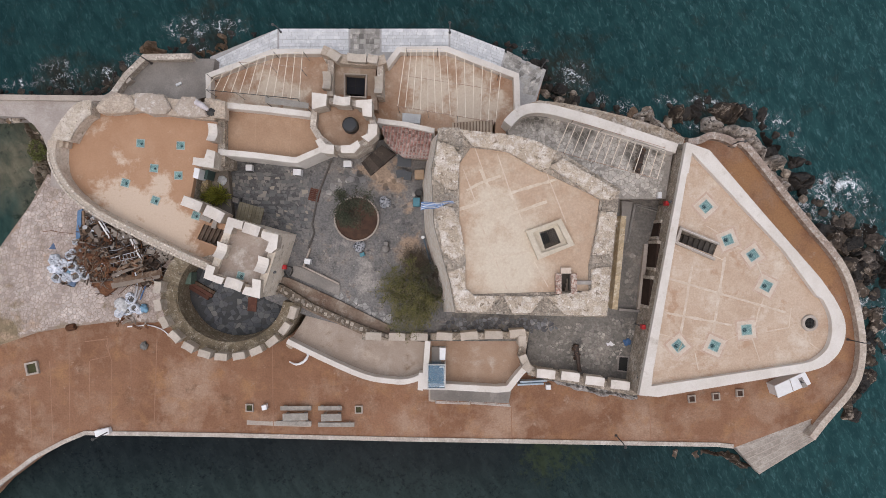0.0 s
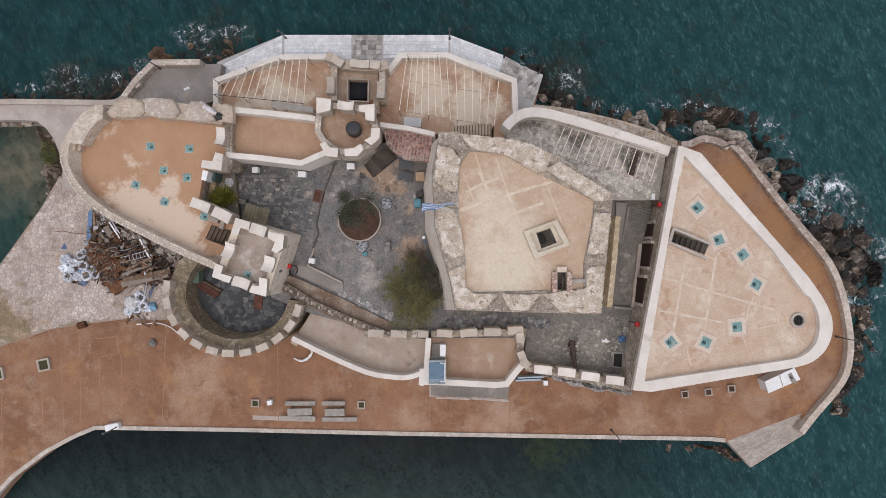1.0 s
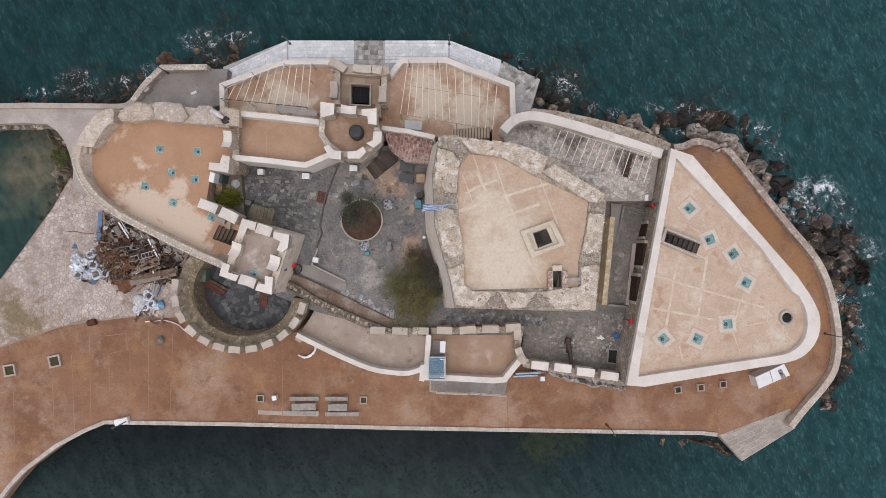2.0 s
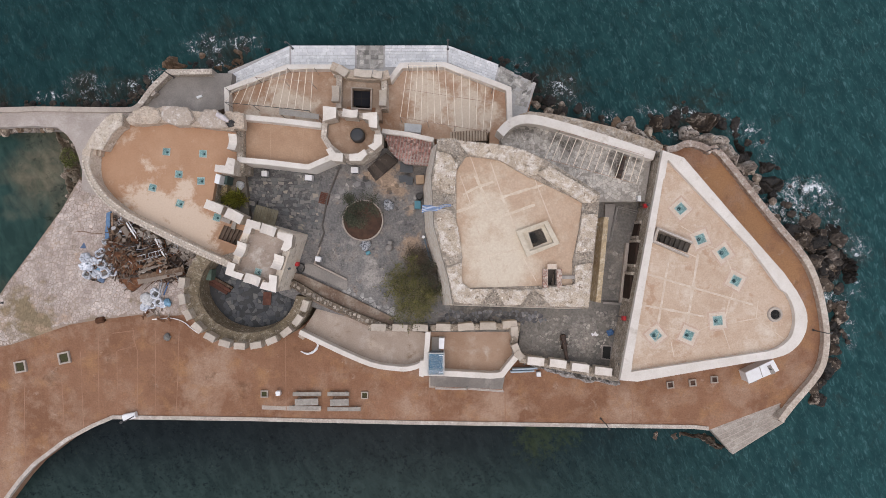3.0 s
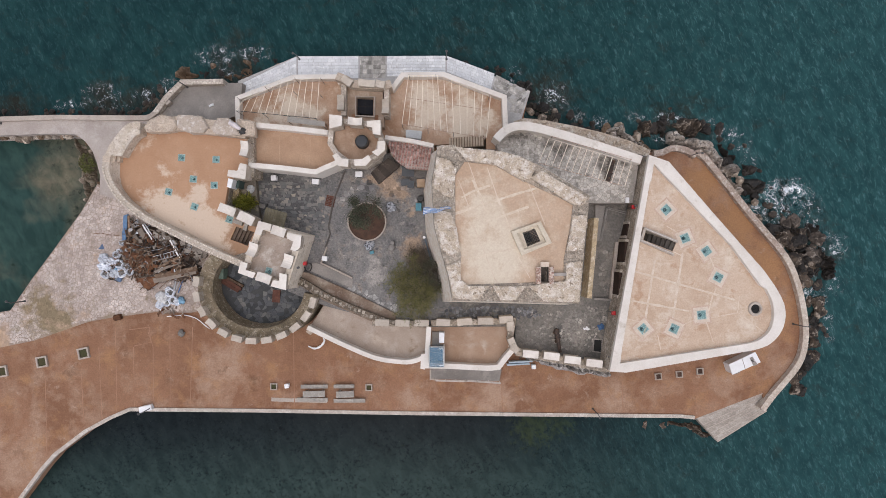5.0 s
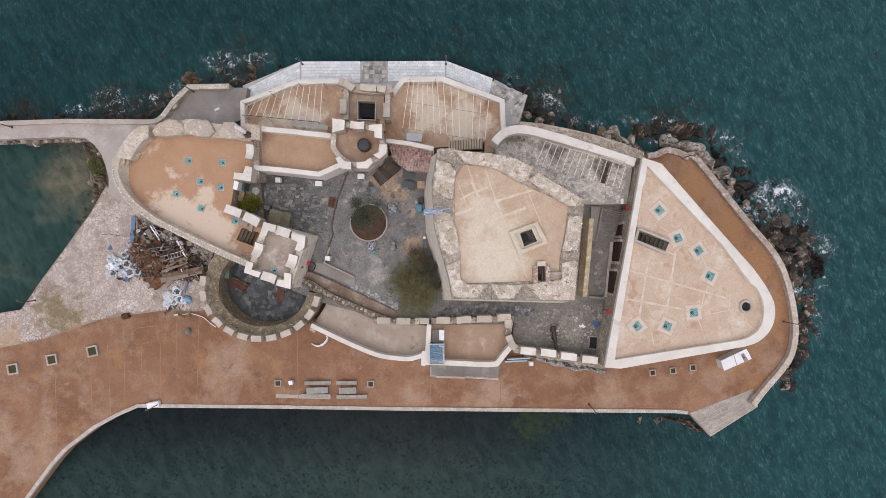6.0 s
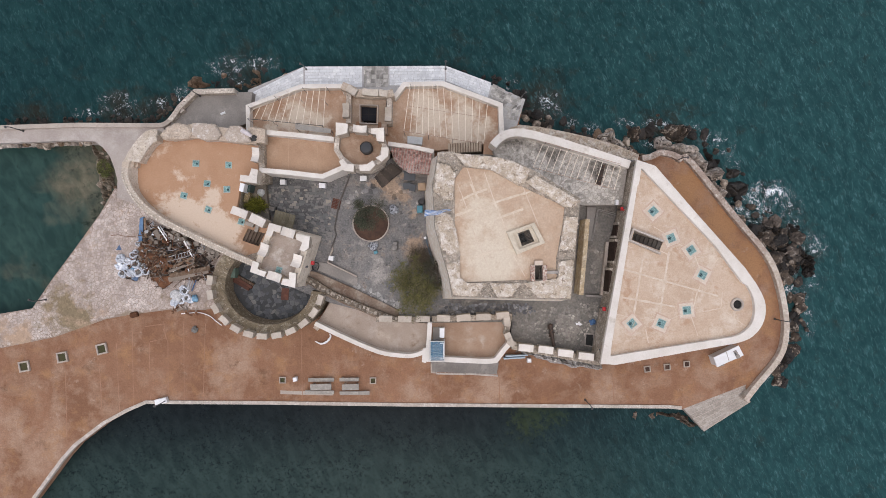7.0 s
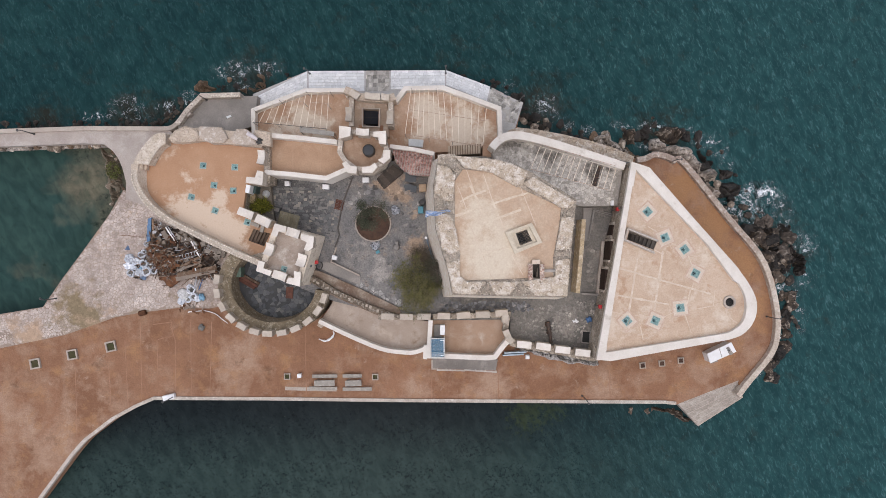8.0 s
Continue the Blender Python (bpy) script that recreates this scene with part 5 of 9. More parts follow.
def planter(at, size, rz, z, label, fill):
    t = thing("planter", label, "planter", (*at, z), rz, "square planters of the promenade")
    s = size / 2
    sq = lambda k: [(-k, -k), (k, -k), (k, k), (-k, k)]
    part("curb", ring(sq(s), sq(s * 0.72), 0, 0.22), pale_concrete, t)
    part("filling", slab(sq(s * 0.73), 0, 0.1), fill, t)


for q, s, a in (((-16.92, -13.90), 0.68, 0), ((-7.37, -14.05), 0.68, 0), ((-35.96, -10.44), 1.12, 12), ((-40.12, -11.28), 1.1, 10), ((-44.13, -12.22), 1.1, 10)):
    planter(q, s, a, QUAY, "square pale concrete planter curb filled with green turf", turf)
for q, a in (((21.77, -13.11), 6), ((23.89, -12.91), 4), ((25.97, -12.61), 2)):
    planter(q, 0.66, a, QUAY, "square pale concrete planter curb with dark soil", soil)
solid("paving_strip", slab([(-17.20, -15.02), (-14.57, -15.17), (-14.57, -15.51), (-17.20, -15.41)], QUAY, 1.608), pale_concrete, "worn pale concrete strip on the promenade", "strip")
solid("paving_patch", slab([(-15.07, -15.12), (-11.60, -15.22), (-11.60, -15.61), (-15.07, -15.51)], QUAY, 1.606), pale_concrete, "pale mortar patch on the promenade", "patch")

# ---- white cabin ----
cab = thing("cabin", "white flat-roofed service cabin on the promenade", "cabin")
part("body", slab([(28.35, -11.72), (30.86, -10.57), (31.35, -11.47), (28.64, -12.63)], QUAY, 2.95), surface("cabin_panels", (0.72, 0.70, 0.68), (0.62, 0.6, 0.58), scale=1, rough=0.5, bump=0.1), cab)
part("roof", slab(offset(ccw([(28.32, -11.71), (30.83, -10.54), (31.31, -11.46), (28.61, -12.62)]), 0.06), 2.95, 3.02), white_paint, cab)
for q in ([(30.27, -11.07), (30.56, -10.93), (30.76, -11.26), (30.47, -11.41)], [(30.47, -11.45), (30.80, -11.31), (31.04, -11.70), (30.66, -11.84)]):
    part("roof_panel", slab(q, 3.02, 3.10), grey, cab, "grey roof panel")
part("roof_seam", run([(29.55, -11.12), (29.84, -12.08)], 0.05, 3.02, 3.05), grey, cab)
part("vent_pipe", tube(bmesh.new(), [(*(30.46, -11.31), 2.9), (*(30.46, -11.31), 3.4)], 0.07, 8), dark_steel, cab)
part("step_block", slab([(28.90, -12.13), (29.60, -11.83), (29.91, -12.74), (29.20, -12.94)], QUAY, 1.95), grey, cab)

# ---- cannons ----
rusty_iron = surface("rusty_black_iron", (0.045, 0.035, 0.03), (0.075, 0.05, 0.038), (0.14, 0.085, 0.055), (0.54, 0.64), 2.5, 14, rough=0.7, bump=0.5, fine=0.5)


def cannon(a, b, z, label):
    a, b = Vector((*a, z + 0.55)), Vector((*b, z + 0.5))
    t = thing("cannon", label, "cannon", group="cannons")
    bm = bmesh.new()
    prof = ((0.0, 0.07), (0.03, 0.2), (0.05, 0.3), (0.1, 0.3), (0.12, 0.265), (0.4, 0.24), (0.42, 0.255), (0.45, 0.23), (0.9, 0.165), (0.93, 0.205), (0.98, 0.205), (1.0, 0.165))
    tube(bm, [a.lerp(b, f) for f, _ in prof], [r * 0.88 for _, r in prof], 14)
    part("barrel", bm, rusty_iron, t, flat=False)
    d = (b - a).normalized()
    s = d.cross(Vector((0, 0, 1)))
    c = a.lerp(b, 0.42)
    part("trunnion", tube(bmesh.new(), [c - s * 0.3, c + s * 0.3], 0.06, 8), rusty_iron, t)
    ang = math.atan2(d.y, d.x)
    for f, h in ((0.2, 0.36), (0.55, 0.34)):
        q = a.lerp(b, f)
        part("cradle", box(bmesh.new(), (q.x, q.y, z), (0.22, 0.5, h), ang), timber, t, "dark timber cradle")


cannon((10.88, -7.77), (11.25, -10.09), EC, "long black iron cannon lying in the southern yard")
cannon((15.43, 6.00), (16.06, 7.99), EN, "black iron cannon under the eastern steel frame")

# ---- lift ----
lift = thing("glass_lift", "glass lift shaft with pale steel frame beside the terrace", "lift")
LP = [(-1.23, -9.35), (0.18, -9.35), (0.18, -11.27), (-1.23, -11.27)]
part("shaft_floor", slab([(-1.22, -9.54), (0.19, -9.54), (0.19, -11.42), (-1.22, -11.42)], QUAY, 4.2), surface("blue_grey_floor", (0.035, 0.06, 0.10), (0.025, 0.045, 0.08), rough=0.4), lift)
for p, q in zip(LP, LP[1:] + LP[:1]):
    part("pane", run([p, q], 0.02, 4.2, 5.55), blue_glass, lift)
    part("frame_bar", tube(bmesh.new(), [(*p, 5.58), (*q, 5.58)], 0.045, 6), steel, lift)
for p in LP:
    part("post", tube(bmesh.new(), [(*p, QUAY), (*p, 5.6)], 0.05, 6), steel, lift)
part("roof_pane", slab(LP, 5.5, 5.53), blue_glass, lift)
part("roof_frame", run([(-0.27, -9.53), (0.09, -9.53), (0.09, -11.08), (-0.27, -11.08)], 0.05, 5.53, 5.62), white_paint, lift)
part("lobby", slab([(-0.94, -8.11), (-0.19, -8.11), (-0.19, -9.43), (-0.94, -9.43)], ST, 4.3), grey, lift)
solid("switch_cabinet", slab([(-0.28, -8.09), (0.23, -8.09), (0.18, -9.10), (-0.28, -9.06)], ST, 5.0), white_paint, "tall white switch cabinet beside the lift", "cabinet")
ramp_ = thing("lift_landing", "grey concrete landing with steel rails below the lift", "landing")
part("slab", slab([(-1.18, -12.07), (5.96, -12.27), (5.72, -13.45), (-1.18, -13.16)], QUAY, 1.92), grey, ramp_)
part("rim", run([(-1.18, -12.26), (-1.18, -13.19), (-0.59, -13.24)], 0.15, QUAY, 1.97), pale_concrete, ramp_)
for a_, b_ in (((-0.63, -13.18), (2.32, -13.28)), ((2.41, -13.23), (5.75, -13.47))):
    bm = bmesh.new()
    for z in (2.3, 2.6, 2.85):
        tube(bm, [(*a_, z), (*b_, z)], 0.028, 5)
    for f in (0, 0.33, 0.66, 1):
        p = Vector(a_).lerp(Vector(b_), f)
        tube(bm, [(*p, QUAY), (*p, 2.85)], 0.03, 5)
    part("railing", bm, steel, ramp_)

# ---- lamps ----
def street_lamp(at, z, h, rz, label):
    t = thing("street_lamp", label, "lamp", (*at, z), rz, "lamps round the promenade")
    part("post", tube(bmesh.new(), [(0, 0, 0), (0, 0, h * 0.25), (0, 0, h)], [0.07, 0.055, 0.045], 8), dark_steel, t)
    part("base", lathe(bmesh.new(), [(0.12, 0), (0.11, 0.1), (0.07, 0.16)], 10), dark_steel, t)
    part("arm", tube(bmesh.new(), [(0, 0, h - 0.05), (0.2, 0, h + 0.05), (0.42, 0, h)], 0.045, 6), dark_steel, t)
    part("head", lathe(bmesh.new(), [(0.06, -0.12), (0.13, -0.06), (0.10, 0.03), (0.03, 0.07)], 12, (0.42, 0, h)), dark_steel, t)


for q, z, a in (((-14.14, 18.92), 1.9, 150), ((0.59, 18.87), 1.9, 90), ((8.57, 15.77), 1.9, 40), ((35.49, -7.93), 1.6, 0), ((15.17, -16.36), 1.6, -60), ((-24.91, 15.88), 2.9, 160),
                ((25.08, 9.07), 1.6, 0), ((-43.38, 12.44), 2.6, 180), ((-41.68, -5.17), 1.85, 160), ((-29.15, -15.91), 1.6, 200)):
    street_lamp(q, z, 1.2 if z == 1.9 else 2.0, a, "dark metal lamp post with a hooded head")


def small_box(name, quad, z0, z1, mat_, label, category):
    bm = slab(quad, z0, z1)
    bmesh.ops.bevel(bm, geom=[e for e in bm.edges if min(v.co.z for v in e.verts) > z0 + 0.01], offset=0.02, segments=1, affect='EDGES')
    return solid(name, bm, mat_, label, category)


def rect(c, l, w, a):
    ca, sa = math.cos(radians(a)), math.sin(radians(a))
    return [(c[0] + ca * x - sa * y, c[1] + sa * x + ca * y) for x, y in ((-l / 2, -w / 2), (l / 2, -w / 2), (l / 2, w / 2), (-l / 2, w / 2))]


def outdoor_unit(at, z, l, w, h, a, label="white box-shaped air conditioner unit", ):
    t = thing("air_conditioner", label, "air conditioner", (*at, z), a, "white outdoor units")
    bm = box(bmesh.new(), (0, 0, 0.05), (l, w, h - 0.05))
    bmesh.ops.bevel(bm, geom=bm.edges[:], offset=0.02, segments=1, affect='EDGES')
    part("casing", bm, white_paint, t)
    part("grille", tube(bmesh.new(), [(0, -w / 2 - 0.004, h * 0.5), (0, -w / 2 - 0.02, h * 0.5)], h * 0.34, 14), dark_steel, t)
    for x in (-0.35, 0.35):
        part("foot", box(bmesh.new(), (x * l, 0, 0), (0.08, w, 0.05)), dark_steel, t)


for q, z, l, w, h, a in (((-7.80, 6.96), CT, 0.66, 0.52, 0.8, 0), ((-11.92, 6.28), CT, 0.66, 0.5, 0.8, -4), ((-15.90, 6.66), CT, 0.5, 0.5, 0.7, 0), ((-15.52, -13.76), QUAY, 0.42, 0.42, 0.6, 8),
                         ((9.16, -12.00), QUAY, 0.42, 0.42, 0.6, 0), ((17.36, 4.30), EN, 0.28, 0.5, 0.45, 0), ((-11.11, -1.01), CT, 0.5, 0.45, 0.7, -10)):
    outdoor_unit(q, z, l, w, h, a)
small_box("roof_hatch", [(-3.43, 11.47), (-1.86, 11.33), (-1.95, 10.56), (-3.43, 10.71)], NT, 3.6, surface("pale_blue_sheet", (0.55, 0.56, 0.55), (0.47, 0.48, 0.48), rough=0.5), "flat pale grey metal hatch on the terrace", "hatch")
hatch = thing("floor_hatch", "dark rectangular floor opening in the yard", "hatch")
part("frame", ring([(14.57, -8.84), (15.51, -8.93), (15.41, -10.29), (14.47, -10.15)], [(14.66, -8.98), (15.37, -9.02), (15.27, -10.15), (14.57, -10.06)], EC, 4.26), grey, hatch)
# near-black slab drawn in place of the shaded opening
part("cover", slab([(14.66, -8.98), (15.37, -9.02), (15.27, -10.15), (14.57, -10.06)], EC, 4.23), dark, hatch)
for q, z, h in (((-12.86, -1.46), 5.1, 1.6), ((17.79, 3.63), 6.0, 1.8), ((15.91, -6.19), 6.0, 1.8)):
    t = thing("fire_box", "small red metal fire box on the wall", "fire box", (*q, z))
    part("case", box(bmesh.new(), (0, 0, 0), (0.3, 0.36, 0.45)), red_paint, t)
    part("bracket", box(bmesh.new(), (0, 0, -h), (0.08, 0.08, h)), dark_steel, t)
for q, z in (((-12.71, -1.75), 8.4), ((17.71, 3.67), 7.0), ((15.43, -10.13), 6.4), ((18.80, 7.83), 6.7), ((-5.47, 15.14), 4.9)):
    t = thing("floodlight", "small black floodlight on a bracket", "floodlight", (*q, z), 30)
    part("housing", box(bmesh.new(), (0, 0, 0.12), (0.24, 0.16, 0.2), 0, 0.85), dark_steel, t)
    part("bracket", box(bmesh.new(), (0, 0, 0), (0.06, 0.2, 0.12)), dark_steel, t)

# black round lid on the turret
lid = thing("water_tank", "black round plastic water tank on the turret floor", "tank", (*(-7.11, 9.49), RT_FLOOR))
part("drum", lathe(bmesh.new(), [(0.56, 0), (0.6, 0.1), (0.6, 0.75), (0.54, 0.86)], 28), iron, lid, flat=False)
part("lid", lathe(bmesh.new(), [(0.5, 0.86), (0.48, 0.9), (0.2, 0.93)], 24), surface("black_plastic", (0.02, 0.022, 0.025), (0.03, 0.03, 0.033), rough=0.4, bump=0.05), lid)

# ---- flag on its pole ----
flag = thing("flag", "blue and white striped flag on a pole on the keep", "flag")
fa, fb = Vector((*(0.82, 3.13), 13.4)), Vector((*(-0.44, 2.94), 15.2))
part("pole", tube(bmesh.new(), [fa, fb], 0.035, 8), steel, flag)
cloth_w = surface("white_cloth", (0.78, 0.78, 0.8), (0.7, 0.7, 0.73), scale=2, bump=0.1)
cloth_b = surface("blue_cloth", (0.17, 0.30, 0.56), (0.13, 0.25, 0.50), scale=2, bump=0.1)
hoist, fly = Vector((*(0.70, 3.08), 14.4)), Vector((*(-1.48, 2.82), 14.0))
for s in range(9):
    bm = bmesh.new()
    prev = None
    for i in range(15):
        f = i / 14
        base = hoist.lerp(fly, f)
        wdt = 0.20 + 0.42 * f
        row = []
        for e in (s, s + 1):
            o = (e / 9 - 0.5)
            row.append(bm.verts.new(base + Vector((0, o * wdt + 0.06 * math.sin(f * 9), -0.75 * (e / 9) + 0.10 * math.sin(f * 11 + e * 0.9)))))
        if prev:
            bm.faces.new((prev[0], prev[1], row[1], row[0]))
        prev = row
    part("stripe", bm, cloth_b if s % 2 == 0 else cloth_w, flag)


# ---- things of the main courtyard ----
# kerbs and surfaces
solid("retaining_kerb", run([(-9.24, 7.34), (-10.37, 4.48), (-10.84, 2.01), (-10.65, 1.36), (-11.16, 0.05)], 0.12, 3.6, 4.46), surface("dark_kerb", (0.10, 0.09, 0.08), (0.14, 0.12, 0.105)), "low dark stone kerb across the courtyard", "kerb", kind="structure")
solid("kerb", run([(-10.96, 0.05), (-11.52, -1.45), (-8.58, -2.89)], 0.14, 4.0, 4.6), pale_concrete, "pale L-shaped concrete kerb in the courtyard", "kerb", kind="structure")
solid("concrete_pad", slab([(-12.35, -1.36), (-11.65, -1.54), (-8.52, -3.04), (-8.61, -3.88), (-12.73, -2.15)], 4.1, 4.4), grey, "smooth grey concrete pad in the courtyard", "pad", kind="structure")
solid("wall_walk", slab([(-13.52, -2.21), (-12.67, -2.40), (-8.67, -4.19), (-4.43, -6.31), (-4.33, -7.39), (-6.78, -7.02), (-11.26, -5.04), (-14.22, -3.16)], 2.0, 4.6), surface("ochre_walk", (0.27, 0.21, 0.16), (0.165, 0.11, 0.078), (0.36, 0.31, 0.255), (0.5, 0.65), 0.45, 5, fine=0.5), "ochre wall walk above the courtyard", "walk", kind="structure")
cap = thing("dividing_wall", "low ruined wall of light stones between walk and terrace", "wall", kind="structure")
part("wall", rough_block([(-13.94, -2.92), (-13.52, -2.69), (-10.37, -4.58), (-7.04, -6.07), (-4.26, -7.08), (-4.45, -7.36), (-7.22, -6.62), (-10.56, -5.14), (-13.80, -3.38)], 2.0, 5.1, 0.08), surface("dark_rubble", (0.20, 0.16, 0.12), (0.14, 0.11, 0.08), (0.34, 0.3, 0.25), (0.55, 0.62), 1.5, 9, cells=0.4, bump=0.8), cap)
solid("passage", slab([(-20.61, 6.51), (-20.28, 6.98), (-17.65, 7.21), (-17.19, 2.26), (-20.75, 3.93)], 1.0, 5.0), surface("passage_ground", (0.13, 0.115, 0.095), (0.18, 0.15, 0.12), (0.32, 0.27, 0.2), (0.55, 0.68), 0.9), "shaded passage beside the bastion", "passage", kind="structure")
solid("passage_wall", run([(-19.07, 6.43), (-19.34, 4.61)], 0.5, 4.0, 5.6), surface("ochre_rubble", (0.40, 0.31, 0.18), (0.34, 0.25, 0.14), (0.55, 0.48, 0.38), (0.55, 0.62), 1.2, 8, cells=0.3), "low ochre rubble wall in the passage", "wall", kind="structure")
small_box("metal_cabinet", [(-19.28, 6.34), (-18.84, 6.21), (-19.02, 5.42), (-19.42, 5.55)], 6.0, 7.4, white_paint, "pale metal cabinet at the bastion edge", "cabinet")
small_box("tank", [(-19.27, 6.36), (-18.60, 6.27), (-18.73, 5.56), (-19.36, 5.60)], 5.0, 6.4, surface("dark_green_tank", (0.05, 0.09, 0.08), (0.04, 0.07, 0.065), rough=0.5), "dark green metal tank in the passage", "tank")
for e in ([(-18.85, 2.50), (-18.06, 2.19)], [(-17.66, 2.24), (-17.84, 1.62)]):
    slab_bench("stone_bench", "short white stone bench by the stair opening", e, 0.35, 0.4, LT, "benches by the stair")

# round planter with the olive tree
PCX, PCY = (-7.12, 2.47)
circ = lambda r, n=40: [(r * math.cos(2 * math.pi * i / n), r * math.sin(2 * math.pi * i / n)) for i in range(n)]
rp = thing("round_planter", "round planter with a thin pale rim and brown soil", "planter", (PCX, PCY, CT))
part("rim", ring(circ(1.86), circ(1.74), 0, 0.42), pale_concrete, rp)
part("soil", slab(circ(1.75), 0, 0.28), soil, rp)

def leaf_material(name, c1, c2):
    m = surface(name, c1, c2, scale=1.2, grain=5, rough=0.6, bump=0, islands=0.6, fine=0.1)
    return m


def limb(bm, a, b, r0, r1, sag=0.15):
    a, b = Vector(a), Vector(b)
    mid = a.lerp(b, 0.5) + Vector((random.uniform(-sag, sag), random.uniform(-sag, sag), sag * 0.6))
    tube(bm, [a, mid, b], [r0, (r0 + r1) / 2, r1], 6, False)
    return b


def tree(name, label, at, z, h, spread, leaves, size, leaf, bark, seed, lean=(0, 0), squash=0.7, twigs=0, trunks=1, group=""):
    """Trunk, forking limbs and a crown of single leaves gathered in uneven clumps."""
    random.seed(seed)
    t = thing(name, label, "tree" if name.endswith("tree") else "shrub", (*at, z), 0, group)
    bm = bmesh.new()
    tips = []
    for k in range(trunks):
        foot = Vector((random.uniform(-0.15, 0.15) * (trunks > 1), random.uniform(-0.15, 0.15) * (trunks > 1), 0))
        top = Vector((lean[0] * 0.4 + random.uniform(-0.3, 0.3), lean[1] * 0.4 + random.uniform(-0.3, 0.3), h * 0.42))
        limb(bm, foot, top, 0.045 * h / trunks ** 0.5, 0.028 * h / trunks ** 0.5)
        for i in range(7):
            a = 2 * math.pi * (i + random.random() * 0.7) / 7
            r = spread * random.uniform(0.4, 1.0)
            fork = limb(bm, top, (lean[0] + r * 0.6 * math.cos(a), lean[1] + r * 0.6 * math.sin(a), h * random.uniform(0.6, 0.78)), 0.02 * h / trunks ** 0.5, 0.01 * h)
            for j in range(4):
                b = a + random.uniform(-0.9, 0.9)
                tip = limb(bm, fork, (lean[0] + r * math.cos(b) * random.uniform(0.7, 1.25), lean[1] + r * math.sin(b) * random.uniform(0.7, 1.25), h * random.uniform(0.68, 1.0)), 0.009 * h, 0.004 * h)
                tips.append(tip)
    for _ in range(twigs):
        p = random.choice(tips)
        d = Vector((random.gauss(0, 1), random.gauss(0, 1), random.gauss(0.2, 0.6))).normalized() * random.uniform(0.3, 0.9)
        tube(bm, [p, p + d * 0.5 + Vector((0, 0, 0.08)), p + d], [0.012, 0.008, 0.004], 4, False)
    part("trunk", bm, bark, t)
    verts, faces = [], []
    heavy = [p for p in tips for _ in range(int(1 + 12 * random.random() ** 4))]
    for i in range(leaves):
        c = heavy[i % len(heavy)]
        p = c + Vector((random.gauss(0, 1), random.gauss(0, 1), random.gauss(0, 1) * squash)) * spread * 0.15
        d = Vector((random.gauss(0, 1), random.gauss(0, 1), random.gauss(0, 0.7))).normalized()
        u = d.cross(Vector((random.random(), random.random(), 1))).normalized()
        s = size * random.uniform(0.6, 1.3)
        k = len(verts)
        verts += [p, p + d * s * 0.5 + u * s * 0.22, p + d * s, p + d * s * 0.5 - u * s * 0.22]
        faces.append((k, k + 1, k + 2, k + 3))
    me = bpy.data.meshes.new("leaves")
    me.from_pydata([tuple(v) for v in verts], [], faces)
    me.materials.append(leaf)
    crown = new("crown", me)
    crown.parent = t
    return t


bark = surface("grey_bark", (0.14, 0.11, 0.085), (0.10, 0.075, 0.055), scale=3, grain=20, bump=0.6)
pale_bark = surface("pale_twig_bark", (0.25, 0.215, 0.13), (0.16, 0.135, 0.08), scale=3, grain=20, bump=0.6)
olive = leaf_material("olive_leaves", (0.05, 0.058, 0.035), (0.085, 0.09, 0.055))
yellowish = leaf_material("olive_green_leaves", (0.19, 0.175, 0.05), (0.05, 0.056, 0.016))
dry_leaf = leaf_material("dry_brown_leaves", (0.17, 0.13, 0.085), (0.10, 0.078, 0.05))
bright = leaf_material("bright_yellow_leaves", (0.34, 0.32, 0.06), (0.22, 0.23, 0.045))
tree("olive_tree", "small olive tree with dark green foliage in the planter", (-7.24, 2.69), CT + 0.25, 3.0, 1.55, 5600, 0.13, olive, bark, 3, (0.12, 0.38), 0.8, 200)

